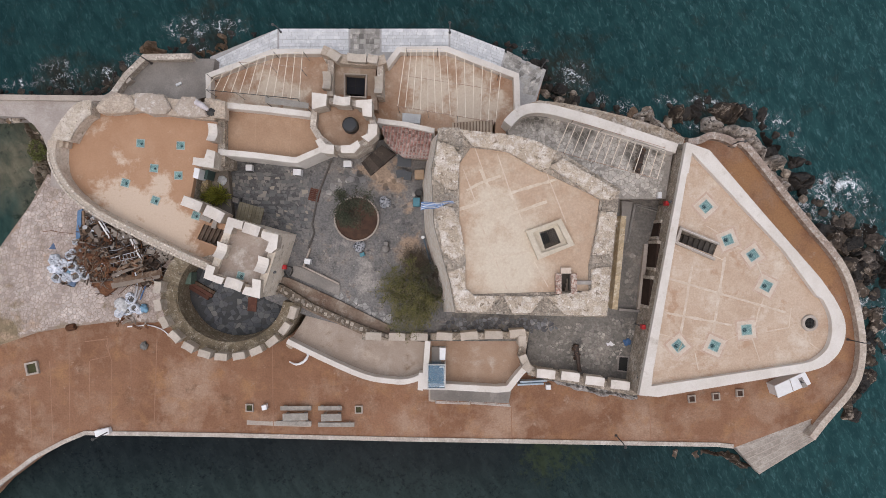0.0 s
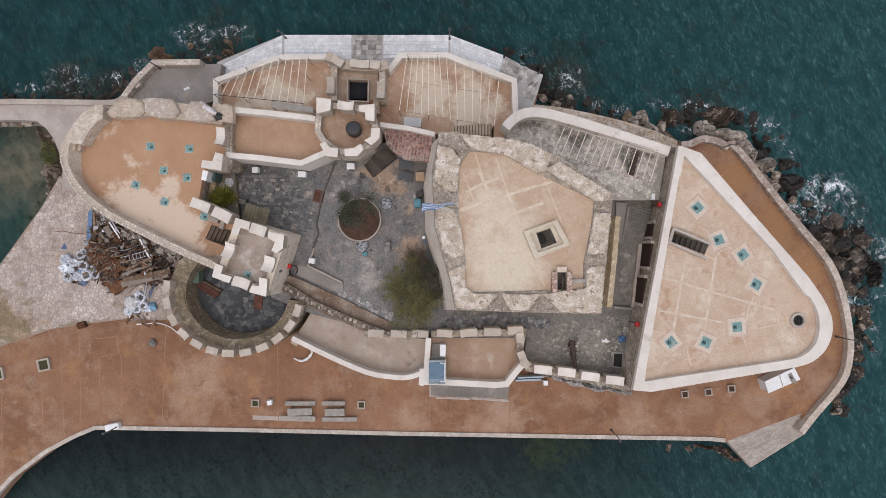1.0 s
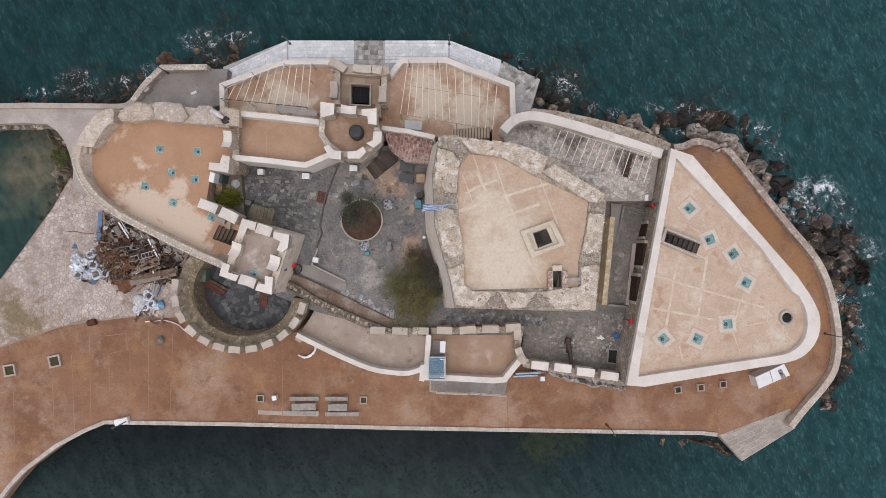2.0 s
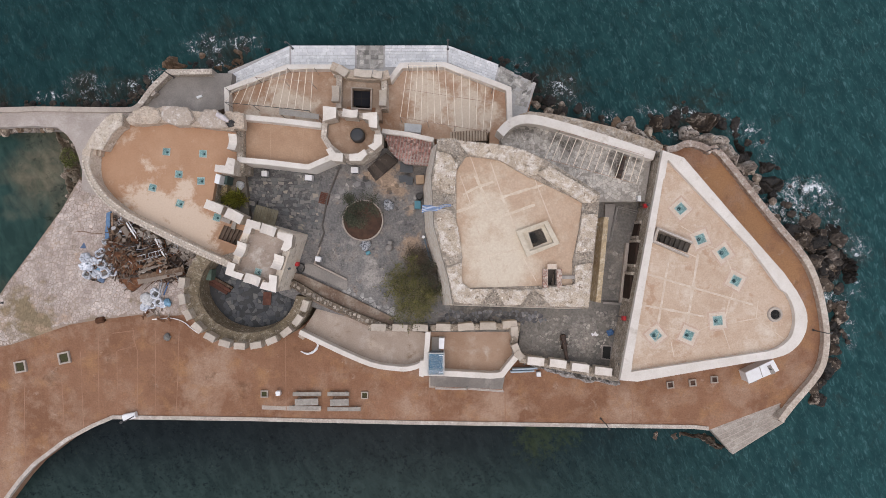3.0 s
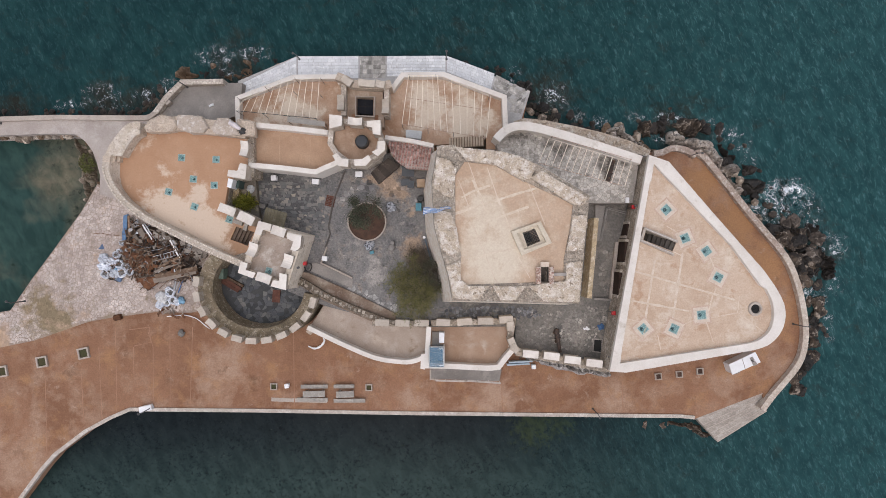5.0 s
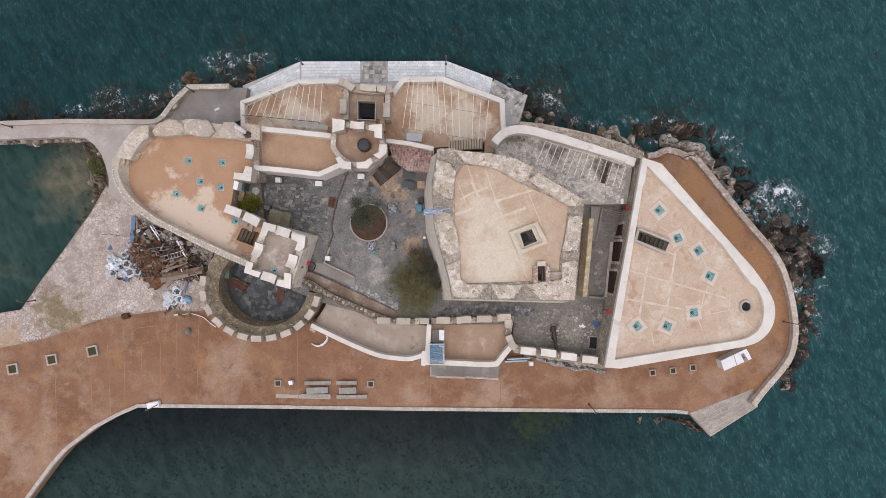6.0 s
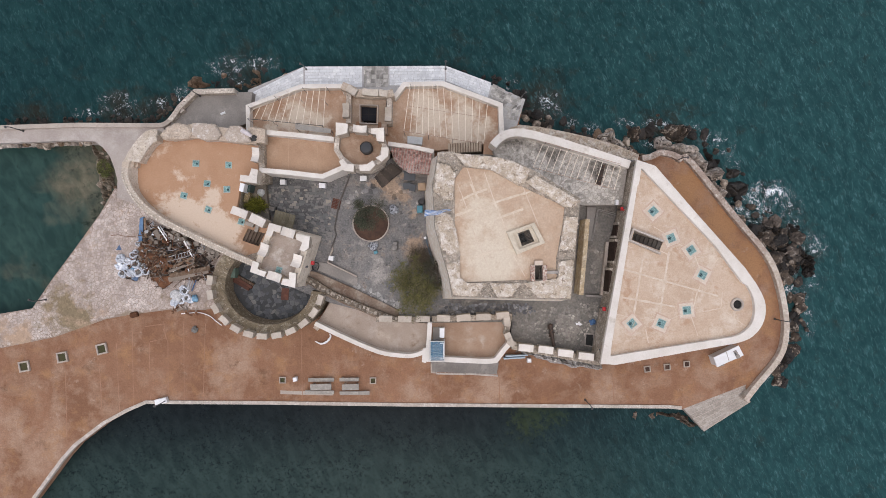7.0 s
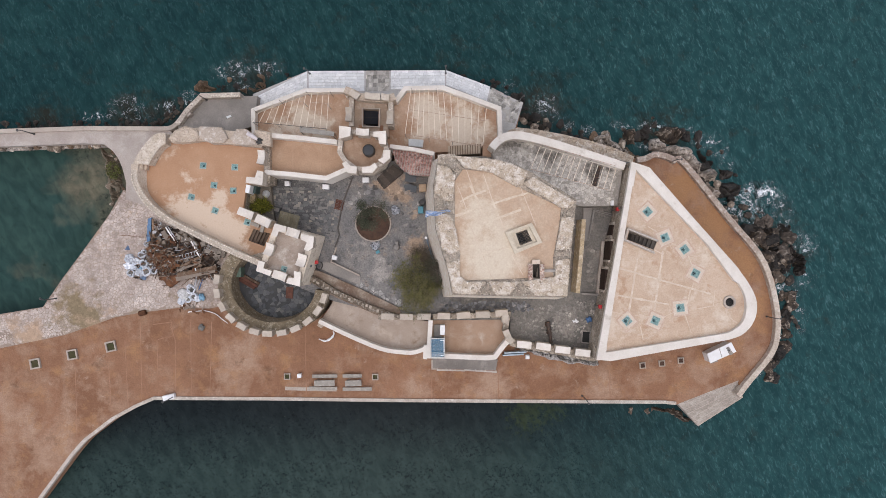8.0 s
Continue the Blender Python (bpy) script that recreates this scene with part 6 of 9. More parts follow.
def twiggy_tree(name, label, at, z, centre, reach, h, stems, twigs, leaf, bark, seed, size=0.085):
    """A shrubby tree: many thin stems from one foot, long arching twigs and small leaves strung along them."""
    random.seed(seed)
    t = thing(name, label, "tree", (*at, z))
    bm, tips = bmesh.new(), []
    for k in range(stems):
        a, r = random.uniform(0, 2 * math.pi), math.sqrt(random.random())
        end = Vector((centre[0] + reach[0] * r * 0.8 * math.cos(a), centre[1] + reach[1] * r * 0.8 * math.sin(a), h * random.uniform(0.55, 0.95) * (1 - 0.45 * r)))
        foot = Vector((random.uniform(-0.2, 0.2), random.uniform(-0.2, 0.2), -0.05))
        mid = foot.lerp(end, 0.5) + Vector((0, 0, 0.35))
        tube(bm, [foot, mid, end], [0.06, 0.035, 0.015], 6, False)
        for f in (0.35, 0.5, 0.65, 0.8, 0.9, 1.0):
            p = mid.lerp(end, f)
            b = random.uniform(0, 2 * math.pi)
            e = p + Vector((math.cos(b) * reach[0] * 0.3, math.sin(b) * reach[1] * 0.3, random.uniform(-0.1, 0.5)))
            tube(bm, [p, p.lerp(e, 0.5) + Vector((0, 0, 0.12)), e], [0.018, 0.012, 0.007], 4, False)
            tips += [(e, random.random()), (p, random.random())]
    verts, faces = [], []

    def leaf_at(p, s):
        d = Vector((random.gauss(0, 1), random.gauss(0, 1), random.gauss(0, 0.6))).normalized()
        u = d.cross(Vector((random.random() - 0.5, random.random() - 0.5, 1))).normalized()
        k = len(verts)
        verts.extend((p, p + d * s * 0.5 + u * s * 0.24, p + d * s, p + d * s * 0.5 - u * s * 0.24))
        faces.append((k, k + 1, k + 2, k + 3))

    for _ in range(twigs):
        p, full = random.choice(tips)
        b, l = random.uniform(0, 2 * math.pi), random.uniform(0.25, 0.85)
        d = Vector((math.cos(b), math.sin(b), random.uniform(-0.1, 0.7))).normalized() * l
        q, e = p + d * 0.55 + Vector((random.gauss(0, 0.12), random.gauss(0, 0.12), 0.1 * l)), p + d + Vector((random.gauss(0, 0.12), random.gauss(0, 0.12), -0.22 * l))
        tube(bm, [p, q, e], [0.013, 0.010, 0.006], 3, False)
        for i in range(int(l * (5 + 34 * full ** 2))):
            f = random.random()
            c = p.lerp(q, f * 2) if f < 0.5 else q.lerp(e, f * 2 - 1)
            leaf_at(c + Vector((random.gauss(0, 0.05), random.gauss(0, 0.05), random.gauss(0, 0.04))), size * random.uniform(0.6, 1.3))
    part("trunk", bm, bark, t)
    me = bpy.data.meshes.new("leaves")
    me.from_pydata([tuple(v) for v in verts], [], faces)
    me.materials.append(leaf)
    new("crown", me).parent = t


twiggy_tree("shrub_tree", "sparse olive-green shrubby tree with many bare twigs", (-2.07, -4.23), CT, (-0.4, 0.15), (2.75, 2.9), 3.4, 32, 2200, yellowish, pale_bark, 5, 0.10)
twiggy_tree("dry_shrub", "low brown leafless brush beside the keep wall", (-2.14, -1.16), CT, (0.0, 0.0), (1.1, 1.3), 1.3, 14, 700, dry_leaf, bark, 15, 0.06)
tree("dark_shrub", "low dry brown shrub against the keep wall", (-0.56, -2.27), CT, 2.6, 1.3, 3000, 0.10, olive, bark, 8, (0, 0), 0.7, 300, 2)

# spiky bush in the passage
random.seed(11)
bush = thing("bush", "spiky yellow-green bush in the passage", "bush", (*(-18.43, 4.33), 5.0))
verts, faces = [], []
for i in range(900):
    a, e = random.uniform(0, 2 * math.pi), random.uniform(0.1, 1.35)
    l = random.uniform(0.5, 1.25)
    d = Vector((math.cos(a) * math.cos(e), math.sin(a) * math.cos(e) * 0.8, math.sin(e)))
    o = Vector((random.gauss(0, 0.3), random.gauss(0, 0.2), 0.05))
    s = d.cross(Vector((0, 0, 1))).normalized() * 0.025
    k = len(verts)
    verts += [o - s, o + s, o + d * l * 0.6 + s + Vector((0, 0, 0.05)), o + d * l, o + d * l * 0.6 - s + Vector((0, 0, 0.05))]
    faces.append((k, k + 1, k + 2, k + 3, k + 4))
me = bpy.data.meshes.new("blades")
me.from_pydata([tuple(v) for v in verts], [], faces)
me.materials.append(bright)
ob = new("foliage", me)
ob.parent = bush
part("stems", tube(bmesh.new(), [(0, 0, -0.05), (0.05, 0, 0.4)], 0.06, 6), bark, bush)

# wooden pallet, boards and deck
def pallet(at, z, l, w, a, n, mat_, label, name="pallet"):
    t = thing(name, label, "pallet" if name == "pallet" else "deck", (*at, z), a)
    for i in range(n):
        part("slat", box(bmesh.new(), (0, (i + 0.5) / n * w - w / 2, 0.1), (l, w / n * 0.8, 0.03)), mat_, t)
    for x in (-0.45, 0, 0.45):
        part("bearer", box(bmesh.new(), (x * l, 0, 0), (0.09, w, 0.1)), mat_, t)


red_timber = surface("red_brown_timber", (0.135, 0.06, 0.042), (0.09, 0.042, 0.03), scale=2, grain=15, bump=0.3, vary=0.2)
pallet((-10.65, 4.48), CT, 0.85, 1.05, -14, 7, red_timber, "red-brown slatted wooden pallet on the ground")
entry = thing("entrance_steps", "dark worn steps up to the door under the turret", "steps")
EA, EB, EC_, ED = (Vector(p) for p in [(-6.78, 7.15), (-5.02, 8.54), (-3.94, 7.75), (-5.99, 6.04)])
entry_dark = surface("dark_worn_step", (0.055, 0.045, 0.037), (0.085, 0.068, 0.055), (0.16, 0.135, 0.11), (0.58, 0.68), 1.2, 9, bump=0.5, vary=0.3)
for i in range(6):
    f0, f1 = (0.0, 0.12, 0.24, 0.36, 0.6, 0.8)[i], (0.12, 0.24, 0.36, 0.6, 0.8, 1.0)[i]
    part("step", slab([tuple(v) for v in (EA.lerp(EB, f0), EA.lerp(EB, f1), ED.lerp(EC_, f1), ED.lerp(EC_, f0))], CT - 0.1, CT + 0.12 * min(i + 1, 4) + 0.005 * i), entry_dark, entry)
olive_board = surface("faded_olive_board", (0.215, 0.19, 0.13), (0.17, 0.145, 0.095), (0.26, 0.235, 0.175), (0.5, 0.7), 0.9, 10, vary=0.08)
lean_to = thing("plank_cover", "sloping faded olive plank cover against the tower", "cover", (*(-15.72, 2.86), CT), -16)
for i in range(7):
    part("plank", box(bmesh.new(), (-0.9 + 0.3 * i, 0, 0.9), (0.28, 1.5, 0.04), 0, 1, (0.12, 0)), olive_board, lean_to)
part("support", box(bmesh.new(), (0, 0, 0), (1.6, 0.9, 0.85)), grey_timber, lean_to)
barrel = lathe(bmesh.new(), [(0.26, 0), (0.31, 0.2), (0.32, 0.45), (0.31, 0.7), (0.26, 0.88)], 18)
solid("barrel", barrel, iron, "dark barrel standing by the keep wall", "barrel", at=pose(*(-1.99, 4.61), CT))
small_box("blue_bin", rect((-2.16, 3.83), 0.55, 0.7, 0), CT, 5.2, surface("blue_green_plastic", (0.08, 0.25, 0.3), (0.06, 0.2, 0.25), rough=0.4), "blue-green plastic bin by the keep wall", "bin")
small_box("wooden_crate", rect((-1.94, 6.10), 0.75, 0.75, 2), CT, 5.1, surface("beige_board", (0.42, 0.30, 0.2), (0.35, 0.25, 0.16), scale=2), "beige wooden crate by the keep wall", "crate")
for q, l, w, a in (((-3.15, 7.21), 1.15, 0.95, -4), ((-3.43, 6.18), 0.8, 0.6, 10), ((-2.88, 5.99), 0.6, 0.7, -8)):
    t = thing("slate_table", "low dark slate-topped table in the corner", "table", (*q, CT), a, "slate tables")
    part("tabletop", box(bmesh.new(), (0, 0, 0.5 + 0.12 * l), (l, w, 0.06)), surface("dark_slate", (0.045, 0.05, 0.055), (0.07, 0.075, 0.08), rough=0.4) if "dark_slate" not in bpy.data.materials else bpy.data.materials["dark_slate"], t)
    for x in (-0.4, 0.4):
        part("leg", box(bmesh.new(), (x * l, 0, 0), (0.12, w * 0.7, 0.62)), grey, t)


def wrapped_heap(at, r, seed, label):
    """A cloth-wrapped heap: a lumpy sack with folds."""
    random.seed(seed)
    bm = bmesh.new()
    bmesh.ops.create_icosphere(bm, subdivisions=4, radius=r)
    for v in bm.verts:
        n = v.co.normalized()
        o = Vector((seed * 1.37, 0, seed * 0.71))
        k = 1 + 0.38 * noise.noise(n * 1.4 + o) + 0.20 * (0.4 - abs(noise.noise(n * 2.2 + o)) * 2) + 0.05 * (0.5 - abs(noise.noise(n * 6 + o)) * 2)
        v.co *= k + 0.16 * (0.35 - abs(noise.noise(n * 3.1 + o))) + 0.10 * (0.3 - abs(noise.noise(n * 5.3 - o)))
        v.co.z = max(v.co.z * 0.5 + r * 0.3, 0)
    return bm


dirty_wrap = surface("soiled_wrapping", (0.45, 0.46, 0.48), (0.25, 0.26, 0.28), (0.06, 0.06, 0.065), (0.5, 0.58), 3.5, 8, bump=0.8)
solid("wrapped_table", wrapped_heap((0, 0, 0), 0.45, 4, ""), dirty_wrap, "round table heaped with white and dark wrappings", "table", at=pose(*(-4.83, 3.89), CT), flat=False)
solid("wrapped_chair", wrapped_heap((0, 0, 0), 0.44, 9, ""), dirty_wrap, "chair heaped with blue and white wrapping", "chair", at=pose(*(-6.91, 0.24), CT), flat=False)
small_box("blue_crate", rect((-6.67, -0.46), 0.4, 0.3, 20), CT, 4.6, bpy.data.materials["blue_green_plastic"], "small blue-green crate on the courtyard", "crate")
millstone = surface("grey_carved_stone", (0.28, 0.26, 0.24), (0.2, 0.185, 0.17), scale=2, grain=12)
ps = thing("stone_bollard", "carved grey stone seat standing in the courtyard", "stone seat", (*(-4.74, 0.14), CT), -10)
part("base", lathe(bmesh.new(), [(0.36, 0), (0.34, 0.3), (0.26, 0.42), (0.16, 0.44)], 14, (0, -0.12, 0)), millstone, ps)
part("back", box(bmesh.new(), (0, 0.3, 0), (0.42, 0.34, 0.55), 0, 0.85), millstone, ps)
solid("plastic_sheet", wrapped_heap((0, 0, 0), 0.34, 15, ""), surface("pale_plastic", (0.5, 0.5, 0.5), (0.4, 0.4, 0.4), scale=4), "crumpled grey-white plastic sheet on the passage ground", "sheet", at=pose(*(-18.00, 5.63), 5.0), flat=False)
cart = thing("handcart", "small black metal handcart frame", "cart", (*(-17.10, 4.02), CT), -15)
part("tray", ring(rect((0, 0), 0.75, 0.55, 0), rect((0, 0), 0.6, 0.4, 0), 0.3, 0.45), dark_steel, cart)
part("floor", box(bmesh.new(), (0, 0, 0.28), (0.7, 0.5, 0.03)), grey, cart)
for x in (-0.3, 0.3):
    part("wheel", tube(bmesh.new(), [(x, -0.3, 0.15), (x, 0.3, 0.15)], 0.15, 10), iron, cart)
pipe = thing("drainpipe", "blue-grey pipe along the foot of the keep", "pipe")
part("run", tube(bmesh.new(), [(*(-1.58, 0.80), CT + 0.1), (*(-0.98, -1.35), CT + 0.1)], 0.06, 8), surface("blue_grey_pipe", (0.13, 0.18, 0.23), (0.10, 0.14, 0.18), rough=0.5), pipe)
solid("parasol_base", lathe(bmesh.new(), [(0.14, 0), (0.14, 0.06), (0.04, 0.08), (0.04, 0.5), (0.12, 0.52)], 14), white_paint, "small white round lamp by the keep wall", "lamp", at=pose(*(-1.67, 0.97), CT))

# roof with barrel tiles between turret and keep
roof = thing("tiled_roof", "small roof of old pinkish barrel tiles", "roof")
RA, RB, RC = (Vector(p) for p in [(-4.91, 9.86), (-0.81, 9.50), (-1.17, 7.16)])
part("rafters", slab([(-4.88, 9.90), (-0.81, 9.54), (-1.18, 7.23), (-3.17, 7.37), (-4.16, 8.09), (-4.79, 9.09)], 5.2, 5.93), surface("lime_mortar_underlay", (0.42, 0.35, 0.31), (0.33, 0.26, 0.225), (0.24, 0.15, 0.125), (0.54, 0.62), scale=2, grain=9), roof)
part("ridge_wall", run([(-5.18, 10.17), (-2.86, 9.86), (-0.71, 9.37)], 0.38, 2.0, 6.5), white, roof)
solid("roof_side_wall", slab([(-4.83, 8.89), (-4.20, 8.16), (-3.19, 7.43), (-1.19, 7.30), (-1.23, 7.80), (-3.10, 7.89), (-3.92, 8.44), (-4.56, 9.26)], 3.4, 5.3), rubble, "stone wall below the tiled roof", "wall", kind="structure")

# steps between the north-eastern terrace and the keep
nst = thing("terrace_steps", "flight of worn ochre stone steps beside the keep", "steps")
tread = surface("worn_pale_tread", (0.50, 0.41, 0.315), (0.41, 0.32, 0.235), scale=1.5)
# each riser's dark side is put into a brown strip on the tread
riser_dark = surface("riser_shade_brown", (0.23, 0.17, 0.12), (0.17, 0.12, 0.085), scale=2.5)
for i in range(13):
    x0, x1 = 0.78 + 0.26 * i, 1.04 + 0.26 * i
    part("step", slab([(x0, 10.80), (x1, 10.76), (x1, 9.73), (x0, 9.80)], 2.6, 3.0 + 0.09 * i), tread, nst)
    part("dirt_line", slab([(x1 - 0.10, 10.76), (x1 - 0.004, 10.75), (x1 - 0.004, 9.75), (x1 - 0.10, 9.78)], 2.9 + 0.09 * i, 3.006 + 0.09 * i), riser_dark, nst, "dark strip painted for the shaded riser behind the tread")
solid("landing", slab([(4.37, 10.67), (6.02, 10.76), (5.83, 9.35), (4.32, 9.45)], 2.0, 4.21), cream_brown, "ochre landing at the foot of the steps", "landing", kind="structure")

# ---- eastern alley between keep and bastion ----
solid("alley_wall", run([(14.34, 2.64), (13.98, -1.30), (13.63, -4.80)], 0.42, 3.0, 6.4), surface("ochre_wall", (0.50, 0.40, 0.26), (0.42, 0.32, 0.2), (0.58, 0.5, 0.38), (0.5, 0.6), 1.2, 8, cells=0.3, joint=(0.34, 0.265, 0.17), tones=0.3), "narrow ochre stone wall beside the keep", "wall", kind="structure")
solid("alley_slab", slab([(14.76, 3.97), (15.69, 3.88), (15.13, 0.51), (14.76, 0.51)], 4.0, 4.5), grey, "smooth grey slab at the keep foot", "slab", kind="structure")
alley = thing("alley_pipes", "pair of thin pipes along the alley", "pipes")
for e in ([(15.88, 3.69), (15.22, 0.51)], [(15.97, 3.69), (15.32, 0.51)], [(15.97, 3.74), (18.03, 3.22)], [(15.97, 3.60), (17.93, 3.04)]):
    part("pipe", tube(bmesh.new(), [(*p, 4.35) for p in e], 0.045, 6), surface("grey_pipe", (0.3, 0.28, 0.26), (0.24, 0.22, 0.2)) if "grey_pipe" not in bpy.data.materials else bpy.data.materials["grey_pipe"], alley)
# dark panels: the shade of the open doorways is put into this colour
doorway_dark = surface("doorway_shade_brown", (0.05, 0.03, 0.022), (0.035, 0.022, 0.016), scale=2, grain=14)
for e, z1 in (([(17.32, 0.41), (17.09, -1.51)], 6.2), ([(16.77, -2.43), (16.58, -4.54)], 6.2), ([(17.77, 2.06), (17.50, 0.96)], 5.6)):
    a, b = Vector(e[0]), Vector(e[1])
    t = thing("door", "dark panel painted as a shaded doorway in the bastion wall", "door", group="doors of the east bastion")
    part("leaf", run([tuple(a), tuple(b)], 0.5, EC, z1), doorway_dark, t)
    part("jamb", run([tuple(a + (a - b).normalized() * 0.25), tuple(a)], 0.6, EC, z1 + 0.1), rim_stone, t)
    part("jamb", run([tuple(b), tuple(b + (b - a).normalized() * 0.25)], 0.6, EC, z1 + 0.1), rim_stone, t)
solid("kerb_slab", slab([(16.64, 0.42), (16.96, 0.42), (16.40, -4.99), (16.03, -4.99)], EC, 4.55), pale_concrete, "pale stone kerb along the alley", "kerb", kind="structure")
solid("sill", slab([(14.57, -4.90), (16.62, -5.09), (16.62, -5.28), (14.57, -5.09)], EC, 4.5), grey, "stone sill across the alley", "sill", kind="structure")

# ---- round tower floor: beams and remains ----
for e, w, m_ in (([(-21.78, -2.70), (-19.60, -4.01)], 0.3, red_timber), ([(-21.92, -2.99), (-19.89, -4.20)], 0.3, red_timber), ([(-21.63, -2.51), (-19.41, -3.72)], 0.25, timber)):
    a, b = Vector(e[0]), Vector(e[1])
    solid("beam", box(bmesh.new(), (0, 0, 0), ((b - a).length, w, 0.2)), m_, "reddish timber beam lying on the sunken floor", "beam", "beams in the round tower", at=pose(*((a + b) / 2), 3.05, 0, 0, math.degrees(math.atan2((b - a).y, (b - a).x))))
solid("rusted_door", box(bmesh.new(), (0, 0, 0), (0.75, 1.2, 0.08)), red_timber, "reddish wooden door lying below the tower", "door", at=pose(*(-16.23, -4.71), 3.04, 0, 0, -4))
small_box("green_locker", rect((-21.30, -2.45), 0.6, 1.0, -3), 3.0, 4.1, surface("faded_green", (0.14, 0.19, 0.15), (0.1, 0.14, 0.11), scale=3), "faded green locker on the sunken floor", "locker")

# ---- fallen things by the southern terrace and quay ----
boat = thing("tarpaulin", "crumpled white tarpaulin strip by the terrace wall", "tarpaulin")
bm = bmesh.new()
pts = [Vector((*p, 1.85)) for p in smooth([(-13.43, -9.82), (-12.79, -10.07), (-12.15, -9.82), (-11.80, -9.33), (-11.90, -9.03)], 4)]
tube(bm, pts, [0.05 + 0.09 * math.sin(math.pi * i / (len(pts) - 1)) * (0.8 + 0.3 * math.sin(i * 2.1)) for i in range(len(pts))], 7)
part("cloth", bm, white_paint, boat)
ins = thing("insulation_sheets", "pale blue sheets leaning at the yard wall", "sheets")
for e, z in (([(6.66, -11.51), (9.01, -11.41)], 2.3), ([(6.48, -11.78), (8.74, -11.68)], 2.2)):
    part("sheet", run(e, 0.14, QUAY, z), surface("pale_blue_foam", (0.48, 0.56, 0.62), (0.38, 0.46, 0.52), scale=2) if "pale_blue_foam" not in bpy.data.materials else bpy.data.materials["pale_blue_foam"], ins)
wt = thing("white_post", "pale fallen post on the quay edge", "post", (*(-29.60, -15.93), QUAY), 12)
part("body", box(bmesh.new(), (0, 0, 0.1), (1.25, 0.55, 0.45)), white_paint, wt)
part("base", box(bmesh.new(), (0, 0, 0), (1.0, 0.5, 0.1)), dark_steel, wt)
solid("drum", tube(bmesh.new(), [(-0.38, 0, 0.3), (-0.3, 0, 0.3), (0.3, 0, 0.3), (0.38, 0, 0.3)], [0.25, 0.3, 0.3, 0.25], 16), rust, "rusty brown drum lying on the square", "drum", at=pose(*(-32.40, -6.83), QUAY + 0.02, 0, 0, 12))
solid("grey_sack", wrapped_heap((0, 0, 0), 0.33, 21, ""), surface("grey_sacking", (0.22, 0.21, 0.19), (0.12, 0.11, 0.1), scale=4), "crumpled grey sack on the promenade", "sack", at=pose(*(-26.17, -8.49), QUAY), flat=False)
solid("roll", tube(bmesh.new(), [(-0.55, 0, 0.35), (0.0, 0.04, 0.42), (0.55, 0, 0.32)], [0.19, 0.23, 0.13], 12), surface("pinkish_white_cloth", (0.66, 0.60, 0.59), (0.55, 0.50, 0.50), scale=2, rough=0.8), "pinkish white rolled sheet on the bastion wall", "roll", at=pose(*(-18.38, 10.90), 7.85, 0, 0, -32))
# added lump: the darkness of the gap is put into its colour
solid("dark_cloth", wrapped_heap((0, 0, 0), 0.3, 31, ""), iron, "dark lump standing in for the dark gap beside the white roll", "cloth", at=pose(*(-17.78, 10.47), 7.85), flat=False)
small_box("white_slab", rect((-22.55, 14.07), 0.5, 0.22, 22), 2.9, 3.02, white_paint, "small white slab on the grey terrace", "slab")
small_box("concrete_block", rect((-26.63, 14.30), 0.55, 0.45, 40), 2.9, 3.5, pale_concrete, "rough pale concrete block on the terrace", "block")

solid("tarpaulin", wrapped_heap((0, 0, 0), 0.3, 41, ""), blue_paint, "small crumpled blue tarpaulin in the southern yard", "tarpaulin", at=pose(*(15.30, -7.72), EC), flat=False)
solid("white_scrap", rough_block([(13.55, -7.78), (13.79, -7.83), (13.93, -7.64), (14.07, -7.83), (14.26, -7.93), (14.02, -8.07), (13.83, -7.97), (13.65, -8.02)], EC, 4.32, 0.03, 1), white_paint, "torn white plastic scrap in the southern yard", "scrap")
coil = [(0.34 * math.cos(a) * (1 + 0.08 * math.sin(3 * a)), 0.4 * math.sin(a), 0.05 + 0.012 * k) for k, a in ((k, k * 0.42) for k in range(46))]
solid("hose_coil", tube(bmesh.new(), coil, 0.028, 5), iron, "coiled dark hose on the ground by the tower", "hose", at=pose(*(-12.73, -1.83), CT))


# ---- heap of building debris beside the bastion ----
random.seed(77)


def on_square(x, y):
    return slope(y)


HEAP = [(-30.75, 3.25), (-28.49, 2.10), (-24.10, -0.34), (-23.80, -1.41), (-24.58, -3.12), (-28.24, -3.12), (-29.46, -4.10), (-30.44, -2.88), (-32.88, -3.12), (-33.36, -1.02), (-31.15, 0.50)]
silver = surface("galvanised_sheet", (0.42, 0.42, 0.43), (0.3, 0.3, 0.31), rough=0.4, metal=0.7, scale=2, vary=0.2)


dark_timber = surface("charred_timber", (0.05, 0.035, 0.025), (0.08, 0.055, 0.04), scale=2, grain=14, vary=0.4)


def scatter(n, poly, seed):
    random.seed(seed)
    xs, ys = [p[0] for p in poly], [p[1] for p in poly]
    out = []
    while len(out) < n:
        p = (random.uniform(min(xs), max(xs)), random.uniform(min(ys), max(ys)))
        if inside(p, poly):
            out.append(p)
    return out


mound = thing("rubble_mound", "dark heap of broken timber and earth by the bastion", "heap", kind="stuff")
bm = bmesh.new()
bmesh.ops.create_grid(bm, x_segments=40, y_segments=30, size=1)
cx, cy = (-27.75, -0.44)
